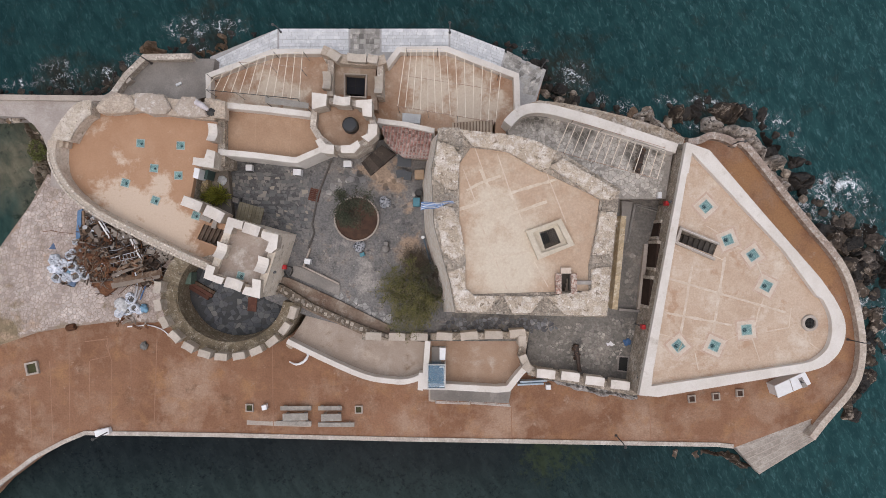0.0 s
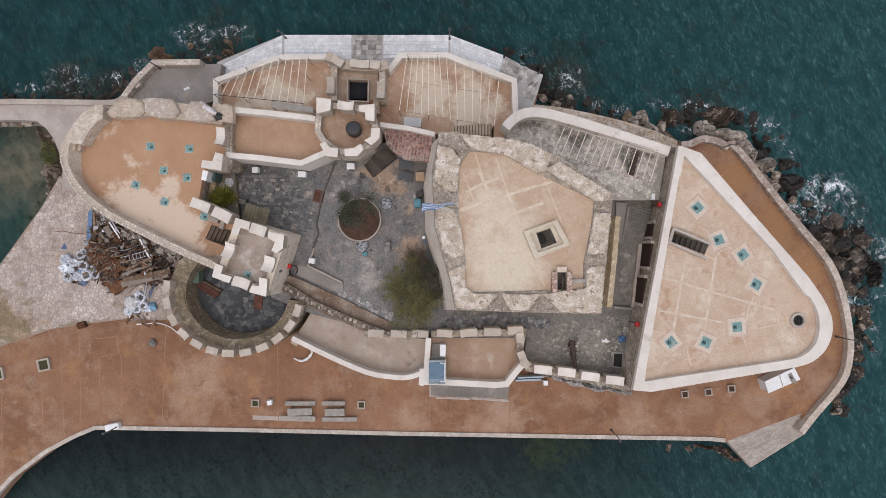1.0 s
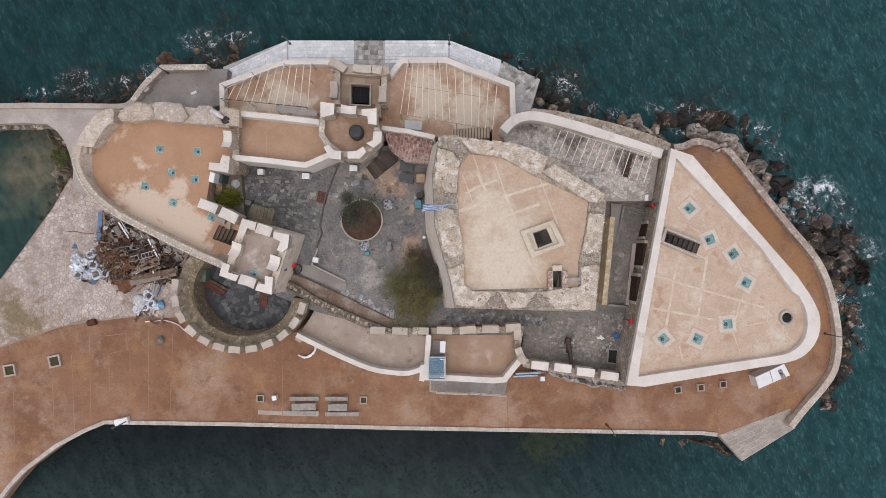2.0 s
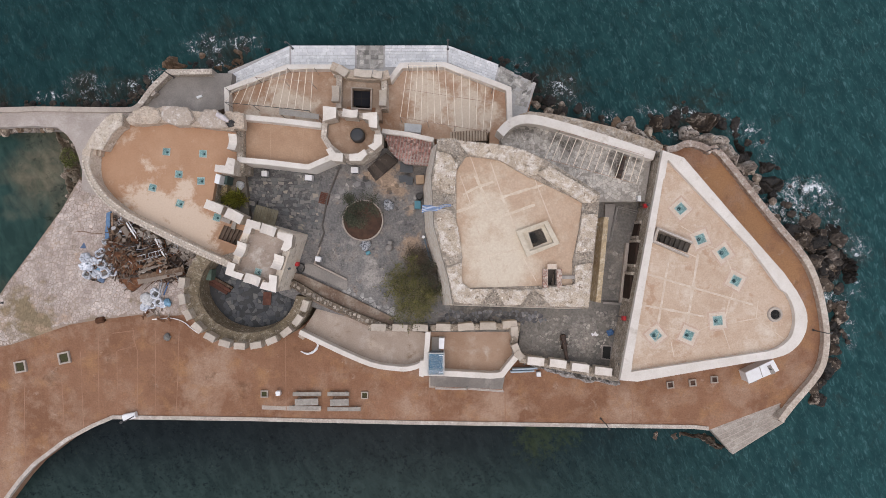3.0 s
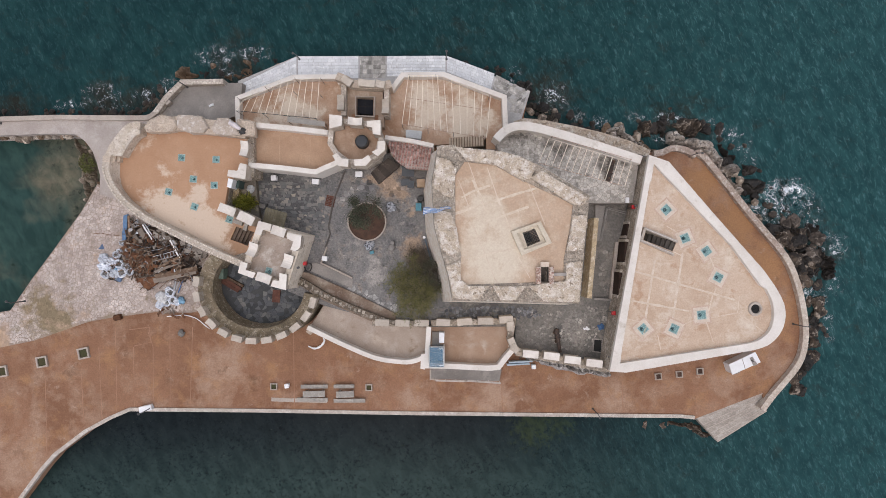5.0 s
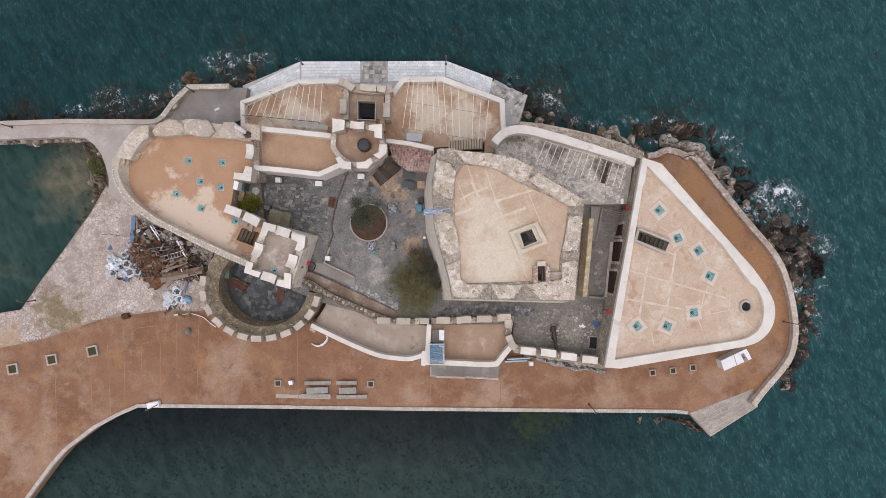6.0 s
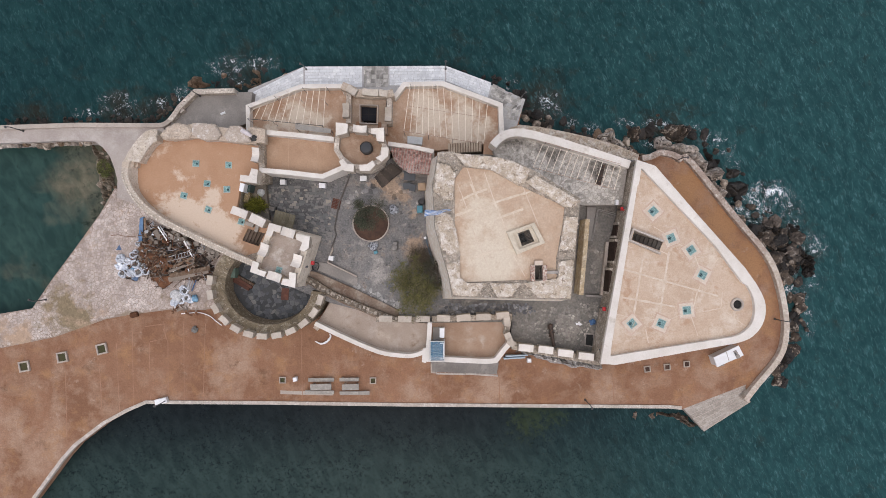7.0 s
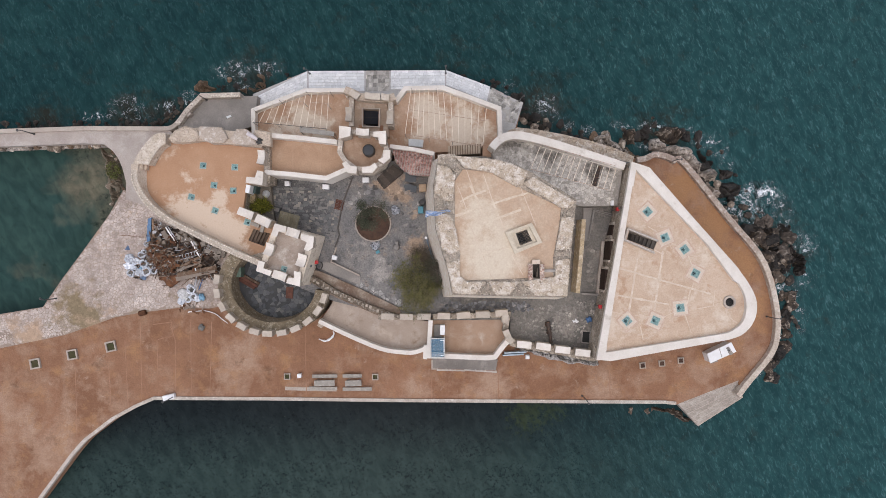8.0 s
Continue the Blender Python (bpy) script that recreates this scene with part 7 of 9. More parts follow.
for v in bm.verts:
    x, y = v.co.x, v.co.y
    r = math.hypot(x, y)
    p = Vector((cx + x * 4.1 + y * -0.6, cy + y * 2.7 - x * 1.3, 0))
    h = max(0, 1 - r ** 2) * 0.9 * (0.7 + 0.8 * noise.noise(p * 0.9)) + 0.22 * noise.noise(p * 3.0) * (r < 0.95)
    v.co = Vector((p.x, p.y, on_square(p.x, p.y) + max(h, 0) - 0.03))
part("earth", bm, surface("dark_debris", (0.045, 0.032, 0.026), (0.08, 0.055, 0.042), (0.15, 0.125, 0.105), (0.55, 0.62), 2.5, 12, bump=1.0), mound)


def heap_height(x, y):
    d = Vector((x - cx, y - cy))
    u, w = (d.x + d.y * 0.22) / 4.3, (d.y + d.x * 0.31) / 2.9
    return on_square(x, y) + max(0, 1 - u * u - w * w) * 0.75


def plank(p, l, w, th, a, mat_, tilt, name, label, cat, lift=0.0):
    bm = box(bmesh.new(), (0, 0, 0), (l, w, th))
    solid(name, bm, mat_, label, cat, "debris heap", at=pose(p[0], p[1], heap_height(*p) + 0.05 + lift, 0, tilt, a))


for i, p in enumerate(scatter(470, HEAP, 5)):
    kind = random.random()
    a = random.gauss(20, 45)
    if kind < 0.5:
        plank(p, random.uniform(0.3, 1.25), random.uniform(0.04, 0.13), 0.04, a, random.choice((timber, timber, rust, dark_timber, dark_timber, dark_timber, grey_timber)), random.uniform(-14, 14), "plank", "weathered brown plank in the debris heap", "plank", random.uniform(0, 0.35))
    elif kind < 0.68:
        plank(p, random.uniform(0.2, 0.5), random.uniform(0.12, 0.32), 0.03, a, random.choice((rust, rust, dark_timber, dark_timber, silver, grey_timber)), random.uniform(-14, 14), "metal_sheet", "bent rusty sheet in the debris heap", "sheet", random.uniform(0, 0.3))
    elif kind < 0.85:
        bm = tube(bmesh.new(), [(-random.uniform(0.4, 1.2), 0, 0), (0, random.uniform(-0.15, 0.15), random.uniform(0, 0.2)), (random.uniform(0.4, 1.2), 0, 0)], random.uniform(0.015, 0.035), 5)
        solid("pipe", bm, random.choice((rust, dark_steel, silver)), "bent metal pipe in the debris heap", "pipe", "debris heap", at=pose(p[0], p[1], heap_height(*p) + 0.2, 0, random.uniform(-10, 10), a))
    else:
        bm = rough_block(rect((0, 0), random.uniform(0.12, 0.36), random.uniform(0.12, 0.3), 0), 0, random.uniform(0.12, 0.3), 0.05, 1)
        solid("rubble_block", bm, random.choice((rust, dark_timber, grey)), "broken block in the debris heap", "block", "debris heap", at=pose(p[0], p[1], heap_height(*p), 0, 0, a))
box_mats = (dark_timber, dark_timber, rust, timber, grey_timber)
for i, p in enumerate(scatter(60, HEAP, 16)):
    bm = rough_block(rect((0, 0), random.uniform(0.3, 0.6), random.uniform(0.25, 0.45), 0), 0, random.uniform(0.2, 0.38), 0.03, 1)
    solid("crate", bm, random.choice(box_mats), "broken brown crate in the debris heap", "crate", "debris heap", at=pose(p[0], p[1], heap_height(*p) - 0.02, random.uniform(-12, 12), random.uniform(-12, 12), random.gauss(20, 40)))
fallen = surface("fallen_wall_stone", (0.27, 0.235, 0.20), (0.19, 0.165, 0.14), (0.36, 0.32, 0.28), (0.52, 0.64), 1.2, 7, vary=0.3, bump=0.8, fine=0.5)
for i, p in enumerate(scatter(24, [(-27.99, 2.07), (-26.55, 1.45), (-24.91, 0.48), (-23.66, 0.05), (-23.32, -0.77), (-24.62, -0.92), (-25.44, 0.14), (-26.88, 0.82), (-27.99, 1.16)], 17)):
    bm = rough_block(rect((0, 0), random.uniform(0.4, 0.85), random.uniform(0.3, 0.6), 0), 0, random.uniform(0.3, 0.5), 0.07, 1)
    solid("fallen_stone", bm, fallen, "grey-brown block fallen against the bastion wall", "stone", "debris heap", at=pose(p[0], p[1], heap_height(*p) - 0.05, random.uniform(-12, 12), random.uniform(-12, 12), random.uniform(0, 180)))
scrap_mats = (grey_timber, bag_white, silver, rust, bag_white)
for i, p in enumerate(scatter(34, HEAP, 6)):
    solid("scrap", rough_block(rect((0, 0), random.uniform(0.1, 0.4), random.uniform(0.06, 0.2), 0), 0, 0.06, 0.05, 1), random.choice(scrap_mats), "torn pale scrap in the debris heap", "scrap", "debris heap", at=pose(p[0], p[1], heap_height(*p) + 0.33, random.uniform(-15, 15), random.uniform(-15, 15), random.uniform(0, 180)))
# rusted boxes and sheets gathered at the western end of the heap
for p in scatter(70, [(-31.03, -0.67), (-29.49, -0.24), (-27.94, -0.53), (-27.85, -2.17), (-29.20, -2.55), (-30.55, -1.98)], 12):
    if random.random() < 0.6:
        plank(p, random.uniform(0.25, 0.6), random.uniform(0.15, 0.35), 0.03, random.gauss(10, 40), random.choice((rust, rust, timber)), random.uniform(-18, 18), "metal_sheet", "bent rusty sheet in the debris heap", "sheet", random.uniform(0.15, 0.45))
    else:
        plank(p, random.uniform(0.5, 1.0), random.uniform(0.05, 0.1), 0.04, random.gauss(70, 30), random.choice((rust, timber)), random.uniform(-12, 12), "plank", "weathered brown plank in the debris heap", "plank", random.uniform(0.3, 0.5))
for e in [[(-30.07, -2.48), (-28.76, -3.45)], [(-29.83, -1.89), (-29.05, -3.25)], [(-29.53, -3.16), (-28.85, -2.28)], [(-30.12, -2.87), (-29.24, -2.77)], [(-29.15, -1.89), (-29.44, -3.35)]]:
    solid("cane", tube(bmesh.new(), [(*e[0], 2.55), ((e[0][0] + e[1][0]) / 2 + 0.08, (e[0][1] + e[1][1]) / 2 - 0.06, 2.72), (*e[1], 2.58)], 0.022, 5), grey_timber, "pale bent cane on the rusty plate", "cane", "debris heap")
# long boards towards the round tower
for e, w, m_ in (([(-28.37, -3.16), (-24.24, -2.23)], 0.5, grey_timber), ([(-28.13, -2.72), (-24.00, -1.94)], 0.45, timber), ([(-28.13, -2.28), (-25.55, -1.31)], 0.25, grey_timber), ([(-27.64, -1.80), (-25.70, -0.83)], 0.25, timber), ([(-27.83, -2.28), (-26.23, -1.50)], 0.12, white_paint),
                 ([(-29.26, 2.37), (-28.20, 0.72)], 0.12, white_paint), ([(-29.07, 2.46), (-28.00, 0.82)], 0.08, silver), ([(-26.60, 0.87), (-25.69, -0.92)], 0.14, white_paint), ([(-26.36, 0.82), (-25.49, -0.82)], 0.1, silver), ([(-29.55, 1.98), (-28.97, 1.01)], 0.5, grey_timber),
                 ([(-30.71, 3.28), (-30.66, 1.30)], 0.22, timber), ([(-26.28, -2.86), (-26.57, -4.22)], 0.14, silver), ([(-25.69, -3.10), (-26.18, -4.41)], 0.1, blue_paint), ([(-25.99, -3.15), (-26.47, -4.31)], 0.1, silver)):
    a, b = Vector(e[0]), Vector(e[1])
    d = b - a
    c = (a + b) / 2
    plank(tuple(c), d.length, w, 0.06, math.degrees(math.atan2(d.y, d.x)), m_, 0, "board", "long board laid across the debris", "board", 0.25)


def ladder(e, w, label):
    a, b = Vector(e[0]), Vector(e[1])
    d = b - a
    c = (a + b) / 2
    t = thing("ladder", label, "ladder", (c.x, c.y, heap_height(c.x, c.y) + 0.3), math.degrees(math.atan2(d.y, d.x)), "debris heap")
    l = d.length
    for s in (-1, 1):
        part("rail", box(bmesh.new(), (0, s * w / 2, 0), (l, 0.05, 0.06)), silver, t)
    for i in range(max(3, int(l / 0.3))):
        part("rung", box(bmesh.new(), (-l / 2 + (i + 0.5) * l / max(3, int(l / 0.3)), 0, 0.01), (0.04, w, 0.04)), silver, t)


ladder([(-28.20, -1.01), (-26.02, -0.43)], 0.45, "metal ladder lying on the debris heap")
ladder([(-25.20, -0.68), (-24.72, 0.43)], 0.4, "short metal ladder leaning by the bastion")
ladder([(-30.27, 2.32), (-29.74, 2.56)], 0.45, "broken chair frame on the debris heap")
solid("rusty_plate", rough_block([(-30.13, -2.87), (-28.43, -2.77), (-28.14, -3.36), (-29.01, -4.04), (-29.60, -3.75)], 2.2, 2.45, 0.06, 1), rust, "bent rusty plate at the edge of the debris", "plate", "debris heap")
tarp_blue = surface("faded_blue_sheet", (0.15, 0.25, 0.40), (0.10, 0.18, 0.31), rough=0.6, scale=2.5, bump=0.3)
solid("blue_tarpaulin", rough_block([(-31.35, 3.30), (-30.96, 3.44), (-31.11, 0.97), (-31.50, 0.78)], 2.2, 2.72, 0.05), tarp_blue, "blue tarpaulin along the debris heap", "tarpaulin", "debris heap")
surface("dark_blue_cloth", (0.11, 0.16, 0.26), (0.08, 0.11, 0.19), scale=3)
solid("blue_rag", rough_block([(-33.72, 0.54), (-33.63, 0.34), (-33.53, 0.00), (-34.12, 0.00)], 2.2, 2.3, 0.04, 1), bpy.data.materials["dark_blue_cloth"], "small blue rag on the paving", "rag")
solid("twigs", tube(bmesh.new(), [(-1.4, 0.1, 0.03), (-0.6, 0.18, 0.05), (0.2, 0.0, 0.03), (1.2, -0.06, 0.03)], 0.03, 5), rust, "rusty reinforcing rods on the paving", "rods", at=pose(*(-33.17, 1.41), 2.32))
# open rubble sacks
sack_fill = surface("grey_rubble_fill", (0.16, 0.145, 0.13), (0.07, 0.065, 0.06), (0.30, 0.29, 0.27), (0.55, 0.63), 4.0, 9, bump=1.0, vary=0.5)


def rubble_sack(at, z, r, seed, material, filled):
    """An open bulk sack: slumped sides, an uneven folded rim, its filling and two lifting loops."""
    random.seed(seed)
    t = thing("rubble_sack", "open white bulk sack of rubble on the paving" if filled else "crumpled white bulk sack on the paving", "sack", (*at, z), random.uniform(0, 360), "rubble sacks")
    bm, n, o = bmesh.new(), 22, Vector((seed * 0.37, seed * 0.11, 0))
    rings = []
    for k, h in ((0.78, 0.0), (1.0, 0.14), (1.04, 0.34), (0.98, 0.52), (0.86, 0.60), (0.70 if filled else 0.42, 0.54), (0.60 if filled else 0.16, 0.40 if filled else 0.47)):
        ring_ = []
        for i in range(n):
            a = 2 * math.pi * i / n
            d = Vector((math.cos(a), math.sin(a), 0))
            w = 0.22 * noise.noise(d * 1.3 + o) + 0.10 * noise.noise(d * 4.0 + o + Vector((0, 0, h * 3)))
            ring_.append(bm.verts.new(d * r * k * (1 + w) + Vector((0, 0, max(0, h * r * 1.7 * (1 + 0.5 * noise.noise(d * 1.9 - o)))))))
        rings.append(ring_)
    for u, v in zip(rings, rings[1:]):
        for i in range(n):
            bm.faces.new((u[i], u[(i + 1) % n], v[(i + 1) % n], v[i]))
    bm.faces.new(rings[-1])
    part("bag", bm, material, t)
    if filled:
        bm = bmesh.new()
        bmesh.ops.create_icosphere(bm, subdivisions=3, radius=1)
        for v in bm.verts:
            k = 1 + 0.25 * noise.noise(v.co * 2 + o) + 0.12 * noise.noise(v.co * 5 + o)
            v.co = Vector((v.co.x * r * 0.66 * k, v.co.y * r * 0.66 * k, r * 0.62 + v.co.z * r * 0.22 * k))
        part("filling", bm, sack_fill, t, "grey rubble filling")
    for s in (-1, 1):
        a = random.uniform(0, 6.28)
        e = Vector((math.cos(a), math.sin(a), 0)) * r
        f = Vector((-e.y, e.x, 0)) * 0.35 * s
        part("loop", tube(bmesh.new(), [e * 0.85 + Vector((0, 0, r * 0.9)), e * 0.6 + f + Vector((0, 0, r * 1.2)), e * 0.2 + f * 2 + Vector((0, 0, r * 1.05))], 0.022, 5), material, t)


SPOTS = random.Random(19)
for i, (x, y, r) in enumerate(((-33.51, -0.93, 0.46), (-32.78, -1.22, 0.4), (-33.70, -1.71, 0.4), (-33.07, -1.80, 0.34), (-31.95, -1.46, 0.46), (-32.48, -2.44, 0.46), (-31.70, -2.34, 0.48), (-33.41, -2.49, 0.42), (-32.19, -0.54, 0.38), (-30.92, -2.24, 0.4), (-32.00, -0.29, 0.3), (-31.26, -1.80, 0.28), (-29.07, -1.85, 0.3), (-30.92, 0.00, 0.3), (-30.34, 0.15, 0.3), (-30.04, 0.34, 0.24), (-31.61, 0.63, 0.28), (-27.02, -4.34, 0.46), (-26.73, -5.12, 0.44), (-28.09, -5.56, 0.42), (-27.41, -5.41, 0.34), (-26.39, -5.32, 0.36), (-27.22, -4.05, 0.3))):
    q = (x, y)
    rubble_sack(q, on_square(*q) - 0.01 + (heap_height(*q) - on_square(*q)) * 0.6, r, 100 + i, bag_white, SPOTS.random() < 0.45)
for x, y, r, m_, label in ((-27.90, -4.88, 0.62, "grey_white_sheeting", "heap of translucent white sheeting on the paving"), (-25.95, -5.17, 0.36, "blue_wrapping", "crumpled blue bag beside the sacks"), (-32.34, -2.00, 0.3, "blue_wrapping", "crumpled blue bag among the sacks"), (-33.31, -2.19, 0.24, "brown_wrapping", "round brown bundle among the sacks"), (-32.09, -2.93, 0.32, "dark_blue_wrapping", "dark blue bag beside the sacks")):
    if m_ not in bpy.data.materials:
        c = {"grey_white_sheeting": (0.55, 0.54, 0.53), "blue_wrapping": (0.16, 0.30, 0.42), "brown_wrapping": (0.20, 0.12, 0.08), "dark_blue_wrapping": (0.10, 0.15, 0.24)}[m_]
        surface(m_, c, tuple(0.7 * v for v in c), tuple(min(1.25 * v, 0.7) for v in c), (0.5, 0.62), 2.5, 7, rough=0.5, bump=0.8, fine=0.4)
    q = (x, y)
    solid("bag", wrapped_heap((0, 0, 0), r, int(-10 * x), ""), bpy.data.materials[m_], label, "bag", "rubble sacks", at=pose(q[0], q[1], on_square(*q) + (0.12 if r < 0.4 else -0.02), 0, 0, x), flat=False)
random.seed(23)
for i, p in enumerate(scatter(16, [(-28.13, -5.95), (-26.50, -5.65), (-25.67, -6.83), (-26.75, -7.82), (-27.63, -7.33), (-28.47, -6.44)], 8)):
    plank(p, random.uniform(0.4, 1.0), random.uniform(0.08, 0.2), 0.05, random.uniform(0, 180), random.choice((timber, rust, white_paint, grey_timber)), random.uniform(-6, 6), "plank", "broken wood scrap beside the sacks", "plank", random.uniform(0, 0.12))
solid("white_hose", tube(bmesh.new(), [(*p, 1.75) for p in smooth([(-26.86, -6.76), (-25.77, -6.67), (-24.64, -7.01), (-23.90, -7.60), (-23.30, -8.05)], 4)], 0.05, 6), white_paint, "curved white hose on the promenade", "hose")


# ---- shore rocks ----
rock_mat = surface("limestone_rock", (0.25, 0.20, 0.155), (0.11, 0.087, 0.066), (0.42, 0.355, 0.285), (0.5, 0.60), 0.8, 2.5, bump=1.0, vary=0.25, fine=0.5)
wet_rock = surface("wet_dark_rock", (0.018, 0.0165, 0.015), (0.034, 0.028, 0.023), (0.11, 0.085, 0.062), (0.60, 0.70), 1.2, 5, rough=0.6, bump=1.0, vary=0.3, fine=0.5)
ochre_rock = surface("ochre_rock", (0.19, 0.13, 0.085), (0.12, 0.08, 0.05), (0.28, 0.22, 0.165), (0.55, 0.65), 0.9, 5, bump=1.0, vary=0.2, fine=0.5)
pale_rock = surface("pale_limestone_rock", (0.42, 0.365, 0.31), (0.25, 0.21, 0.175), (0.52, 0.465, 0.41), (0.50, 0.60), 0.9, 4.0, bump=1.0, fine=0.8, patches=[((0.17, 0.145, 0.12), 0.53, 0.62, 0.7, []), ((0.075, 0.065, 0.055), 0.55, 0.60, 1.7, [])])
grey_boulder = surface("grey_brown_boulder", (0.10, 0.08, 0.065), (0.04, 0.033, 0.027), (0.27, 0.235, 0.20), (0.54, 0.66), 0.9, 3.5, bump=1.0, vary=0.25, fine=0.6)
brown_rock = surface("brown_weathered_rock", (0.10, 0.075, 0.054), (0.035, 0.028, 0.023), (0.30, 0.25, 0.20), (0.54, 0.61), 1.0, 3.0, bump=1.0, fine=0.6)


def rock_mesh(seed, material, fineness=4):
    bm = bmesh.new()
    bmesh.ops.create_icosphere(bm, subdivisions=fineness, radius=1)
    o = Vector((seed * 7.3, seed * 3.1, seed * 1.7))
    cuts = [(Vector((random.gauss(0, 1), random.gauss(0, 1), random.gauss(0.2, 0.8))).normalized(), random.uniform(0.55, 0.95)) for _ in range(7)]
    for v in bm.verts:
        n = v.co.normalized()
        k = 1 + 0.34 * noise.noise(n * 1.1 + o) + 0.2 * noise.noise(n * 2.6 + o) 
        c = noise.voronoi(n * 1.6 + o)[0]
        k -= 0.12 * max(0, 0.2 - (c[1] - c[0])) * 4
        p = n * k
        for d, h in cuts:
            over = p.dot(d) - h
            if over > 0:
                p -= d * over
        v.co = p + n * (0.10 * noise.noise(p * 3.2 + o) + 0.06 * noise.noise(p * 7 + o) + 0.03 * noise.noise(p * 15 + o))
    return mesh_of(bm, material)


ROCKS = {m.name: [rock_mesh(i + 10 * j, m) for i in range(6)] for j, m in enumerate((rock_mat, wet_rock, ochre_rock, pale_rock, brown_rock, grey_boulder))}


def rock(p, r, z, m_, label="weathered rock on the shore", flat=0.65):
    me = random.choice(ROCKS[m_.name])
    ob = new("rock", me)
    ob.matrix_basis = Matrix.LocRotScale((p[0], p[1], z), Euler((random.uniform(-0.3, 0.3), random.uniform(-0.3, 0.3), random.uniform(0, 6.28))), (r * random.uniform(0.85, 1.25), r * random.uniform(0.75, 1.1), r * flat * random.uniform(0.8, 1.1)))
    tagged(ob, label, "rock", "shore rocks")


def rocks_along(line, n, spread, sizes, z, mats, seed, label):
    random.seed(seed)
    pts = smooth(line, 8)
    for _ in range(n):
        i = random.randrange(len(pts) - 1)
        p = Vector(pts[i]).lerp(Vector(pts[i + 1]), random.random())
        p += Vector((random.gauss(0, spread), random.gauss(0, spread)))
        rock(p, random.uniform(*sizes), random.uniform(*z), random.choice(mats), label)


SMALL_ROCKS = [rock_mesh(70 + i, wet_rock, 3) for i in range(5)]


def rock_field(line, n, spread, sizes, z, material, seed, label):
    """Many small rocks awash along a line, joined into one sheet of them."""
    random.seed(seed)
    pts, verts, faces = smooth(line, 8), [], []
    for _ in range(n):
        i = random.randrange(len(pts) - 1)
        p = Vector(pts[i]).lerp(Vector(pts[i + 1]), random.random()) + Vector((random.gauss(0, spread), random.gauss(0, spread)))
        r = random.uniform(*sizes)
        m = Matrix.LocRotScale((p.x, p.y, random.uniform(*z)), Euler((random.uniform(-0.3, 0.3), random.uniform(-0.3, 0.3), random.uniform(0, 6.28))), (r * random.uniform(0.85, 1.25), r * random.uniform(0.75, 1.1), r * 0.62))
        me, k = random.choice(SMALL_ROCKS), len(verts)
        verts += [tuple(m @ v.co) for v in me.vertices]
        faces += [tuple(k + a for a in f.vertices) for f in me.polygons]
    me = bpy.data.meshes.new("rock_field")
    me.from_pydata(verts, [], faces)
    me.materials.append(material)
    tagged(new("rock_field", me), label, "rocks", kind="stuff")


weedy_rock = surface("weedy_brown_rock", (0.05, 0.04, 0.03), (0.025, 0.021, 0.018), (0.13, 0.10, 0.072), (0.55, 0.66), 1.1, 5, rough=0.6, bump=1.0, islands=0.35, fine=0.5)
DARK, PALE, OCHRE = "dark wet rock at the waterline", "pale weathered limestone rock on the shore", "brown rock awash below the wall"


def outcrop(outline, top, seed, material, label, cell=0.9, rim=0.7, base=0.0, calm=1.0):
    """A fractured outcrop: tilted blocks parted by cracks, falling into the water at its rim."""
    outline = [Vector(p) for p in outline]
    x0, x1 = min(p.x for p in outline) - 0.3, max(p.x for p in outline) + 0.3
    y0, y1 = min(p.y for p in outline) - 0.3, max(p.y for p in outline) + 0.3
    step = 0.11
    bm, grid = bmesh.new(), {}
    for i in range(int((x1 - x0) / step) + 1):
        for j in range(int((y1 - y0) / step) + 1):
            p = Vector((x0 + i * step, y0 + j * step))
            n = noise.noise_vector(Vector((p.x * 1.1, p.y * 1.1, seed)))
            w = p + 0.35 * n.xy
            far = 9.0
            for a, b in zip(outline, outline[1:] + outline[:1]):
                t = min(max((w - a).dot(b - a) / max((b - a).length_squared, 1e-6), 0), 1)
                far = min(far, (w - a.lerp(b, t)).length)
            if not inside(w, [tuple(q) for q in outline]):
                far = -far
            if far < -0.25:
                continue
            q = Vector((w.x, w.y, seed * 3.7)) / cell
            ds, cs = noise.voronoi(q)
            c = cs[0]
            r = noise.noise_vector(c * 7.7)
            block = 0.75 * r.z + 0.9 * (r.x * (q.x - c.x) + r.y * (q.y - c.y)) * cell
            crack = max(0.0, 1 - (ds[1] - ds[0]) / 0.28)
            e = min(max(far / rim, -0.4), 1)
            block *= calm
            h = -0.45 + (top + 0.45) * (1 - (1 - max(e, 0)) ** 2) + e * block
            h += calm * (0.30 * noise.noise(Vector((w.x, w.y, seed)) * 1.5) + 0.16 * noise.noise(Vector((w.x, w.y, seed)) * 4) + 0.08 * noise.noise(Vector((w.x, w.y, seed)) * 9))
            h -= 0.6 * crack * max(e, 0)
            grid[i, j] = bm.verts.new((p.x + 0.03 * n.z, p.y - 0.03 * n.x, base + h))
    for (i, j), v in grid.items():
        q = [grid.get(k) for k in ((i + 1, j), (i + 1, j + 1), (i, j + 1))]
        if all(q):
            bm.faces.new((v, *q))
    solid("rock", bm, material, label, "rock", "shore rocks")


outcrop([(16.52, 11.88), (17.02, 12.34), (18.43, 12.84), (18.94, 12.34), (19.94, 11.53), (21.20, 10.37), (20.70, 9.62), (18.43, 10.73), (16.67, 11.03)], 1.3, 1, pale_rock, PALE, 0.7)
outcrop([(20.34, 12.84), (21.05, 13.29), (21.75, 13.24), (22.06, 12.14), (21.75, 11.03), (20.55, 11.13)], 0.9, 2, brown_rock, "brown and dark weathered rock at the waterline", 0.8, 0.7, 0.0, 1.0)
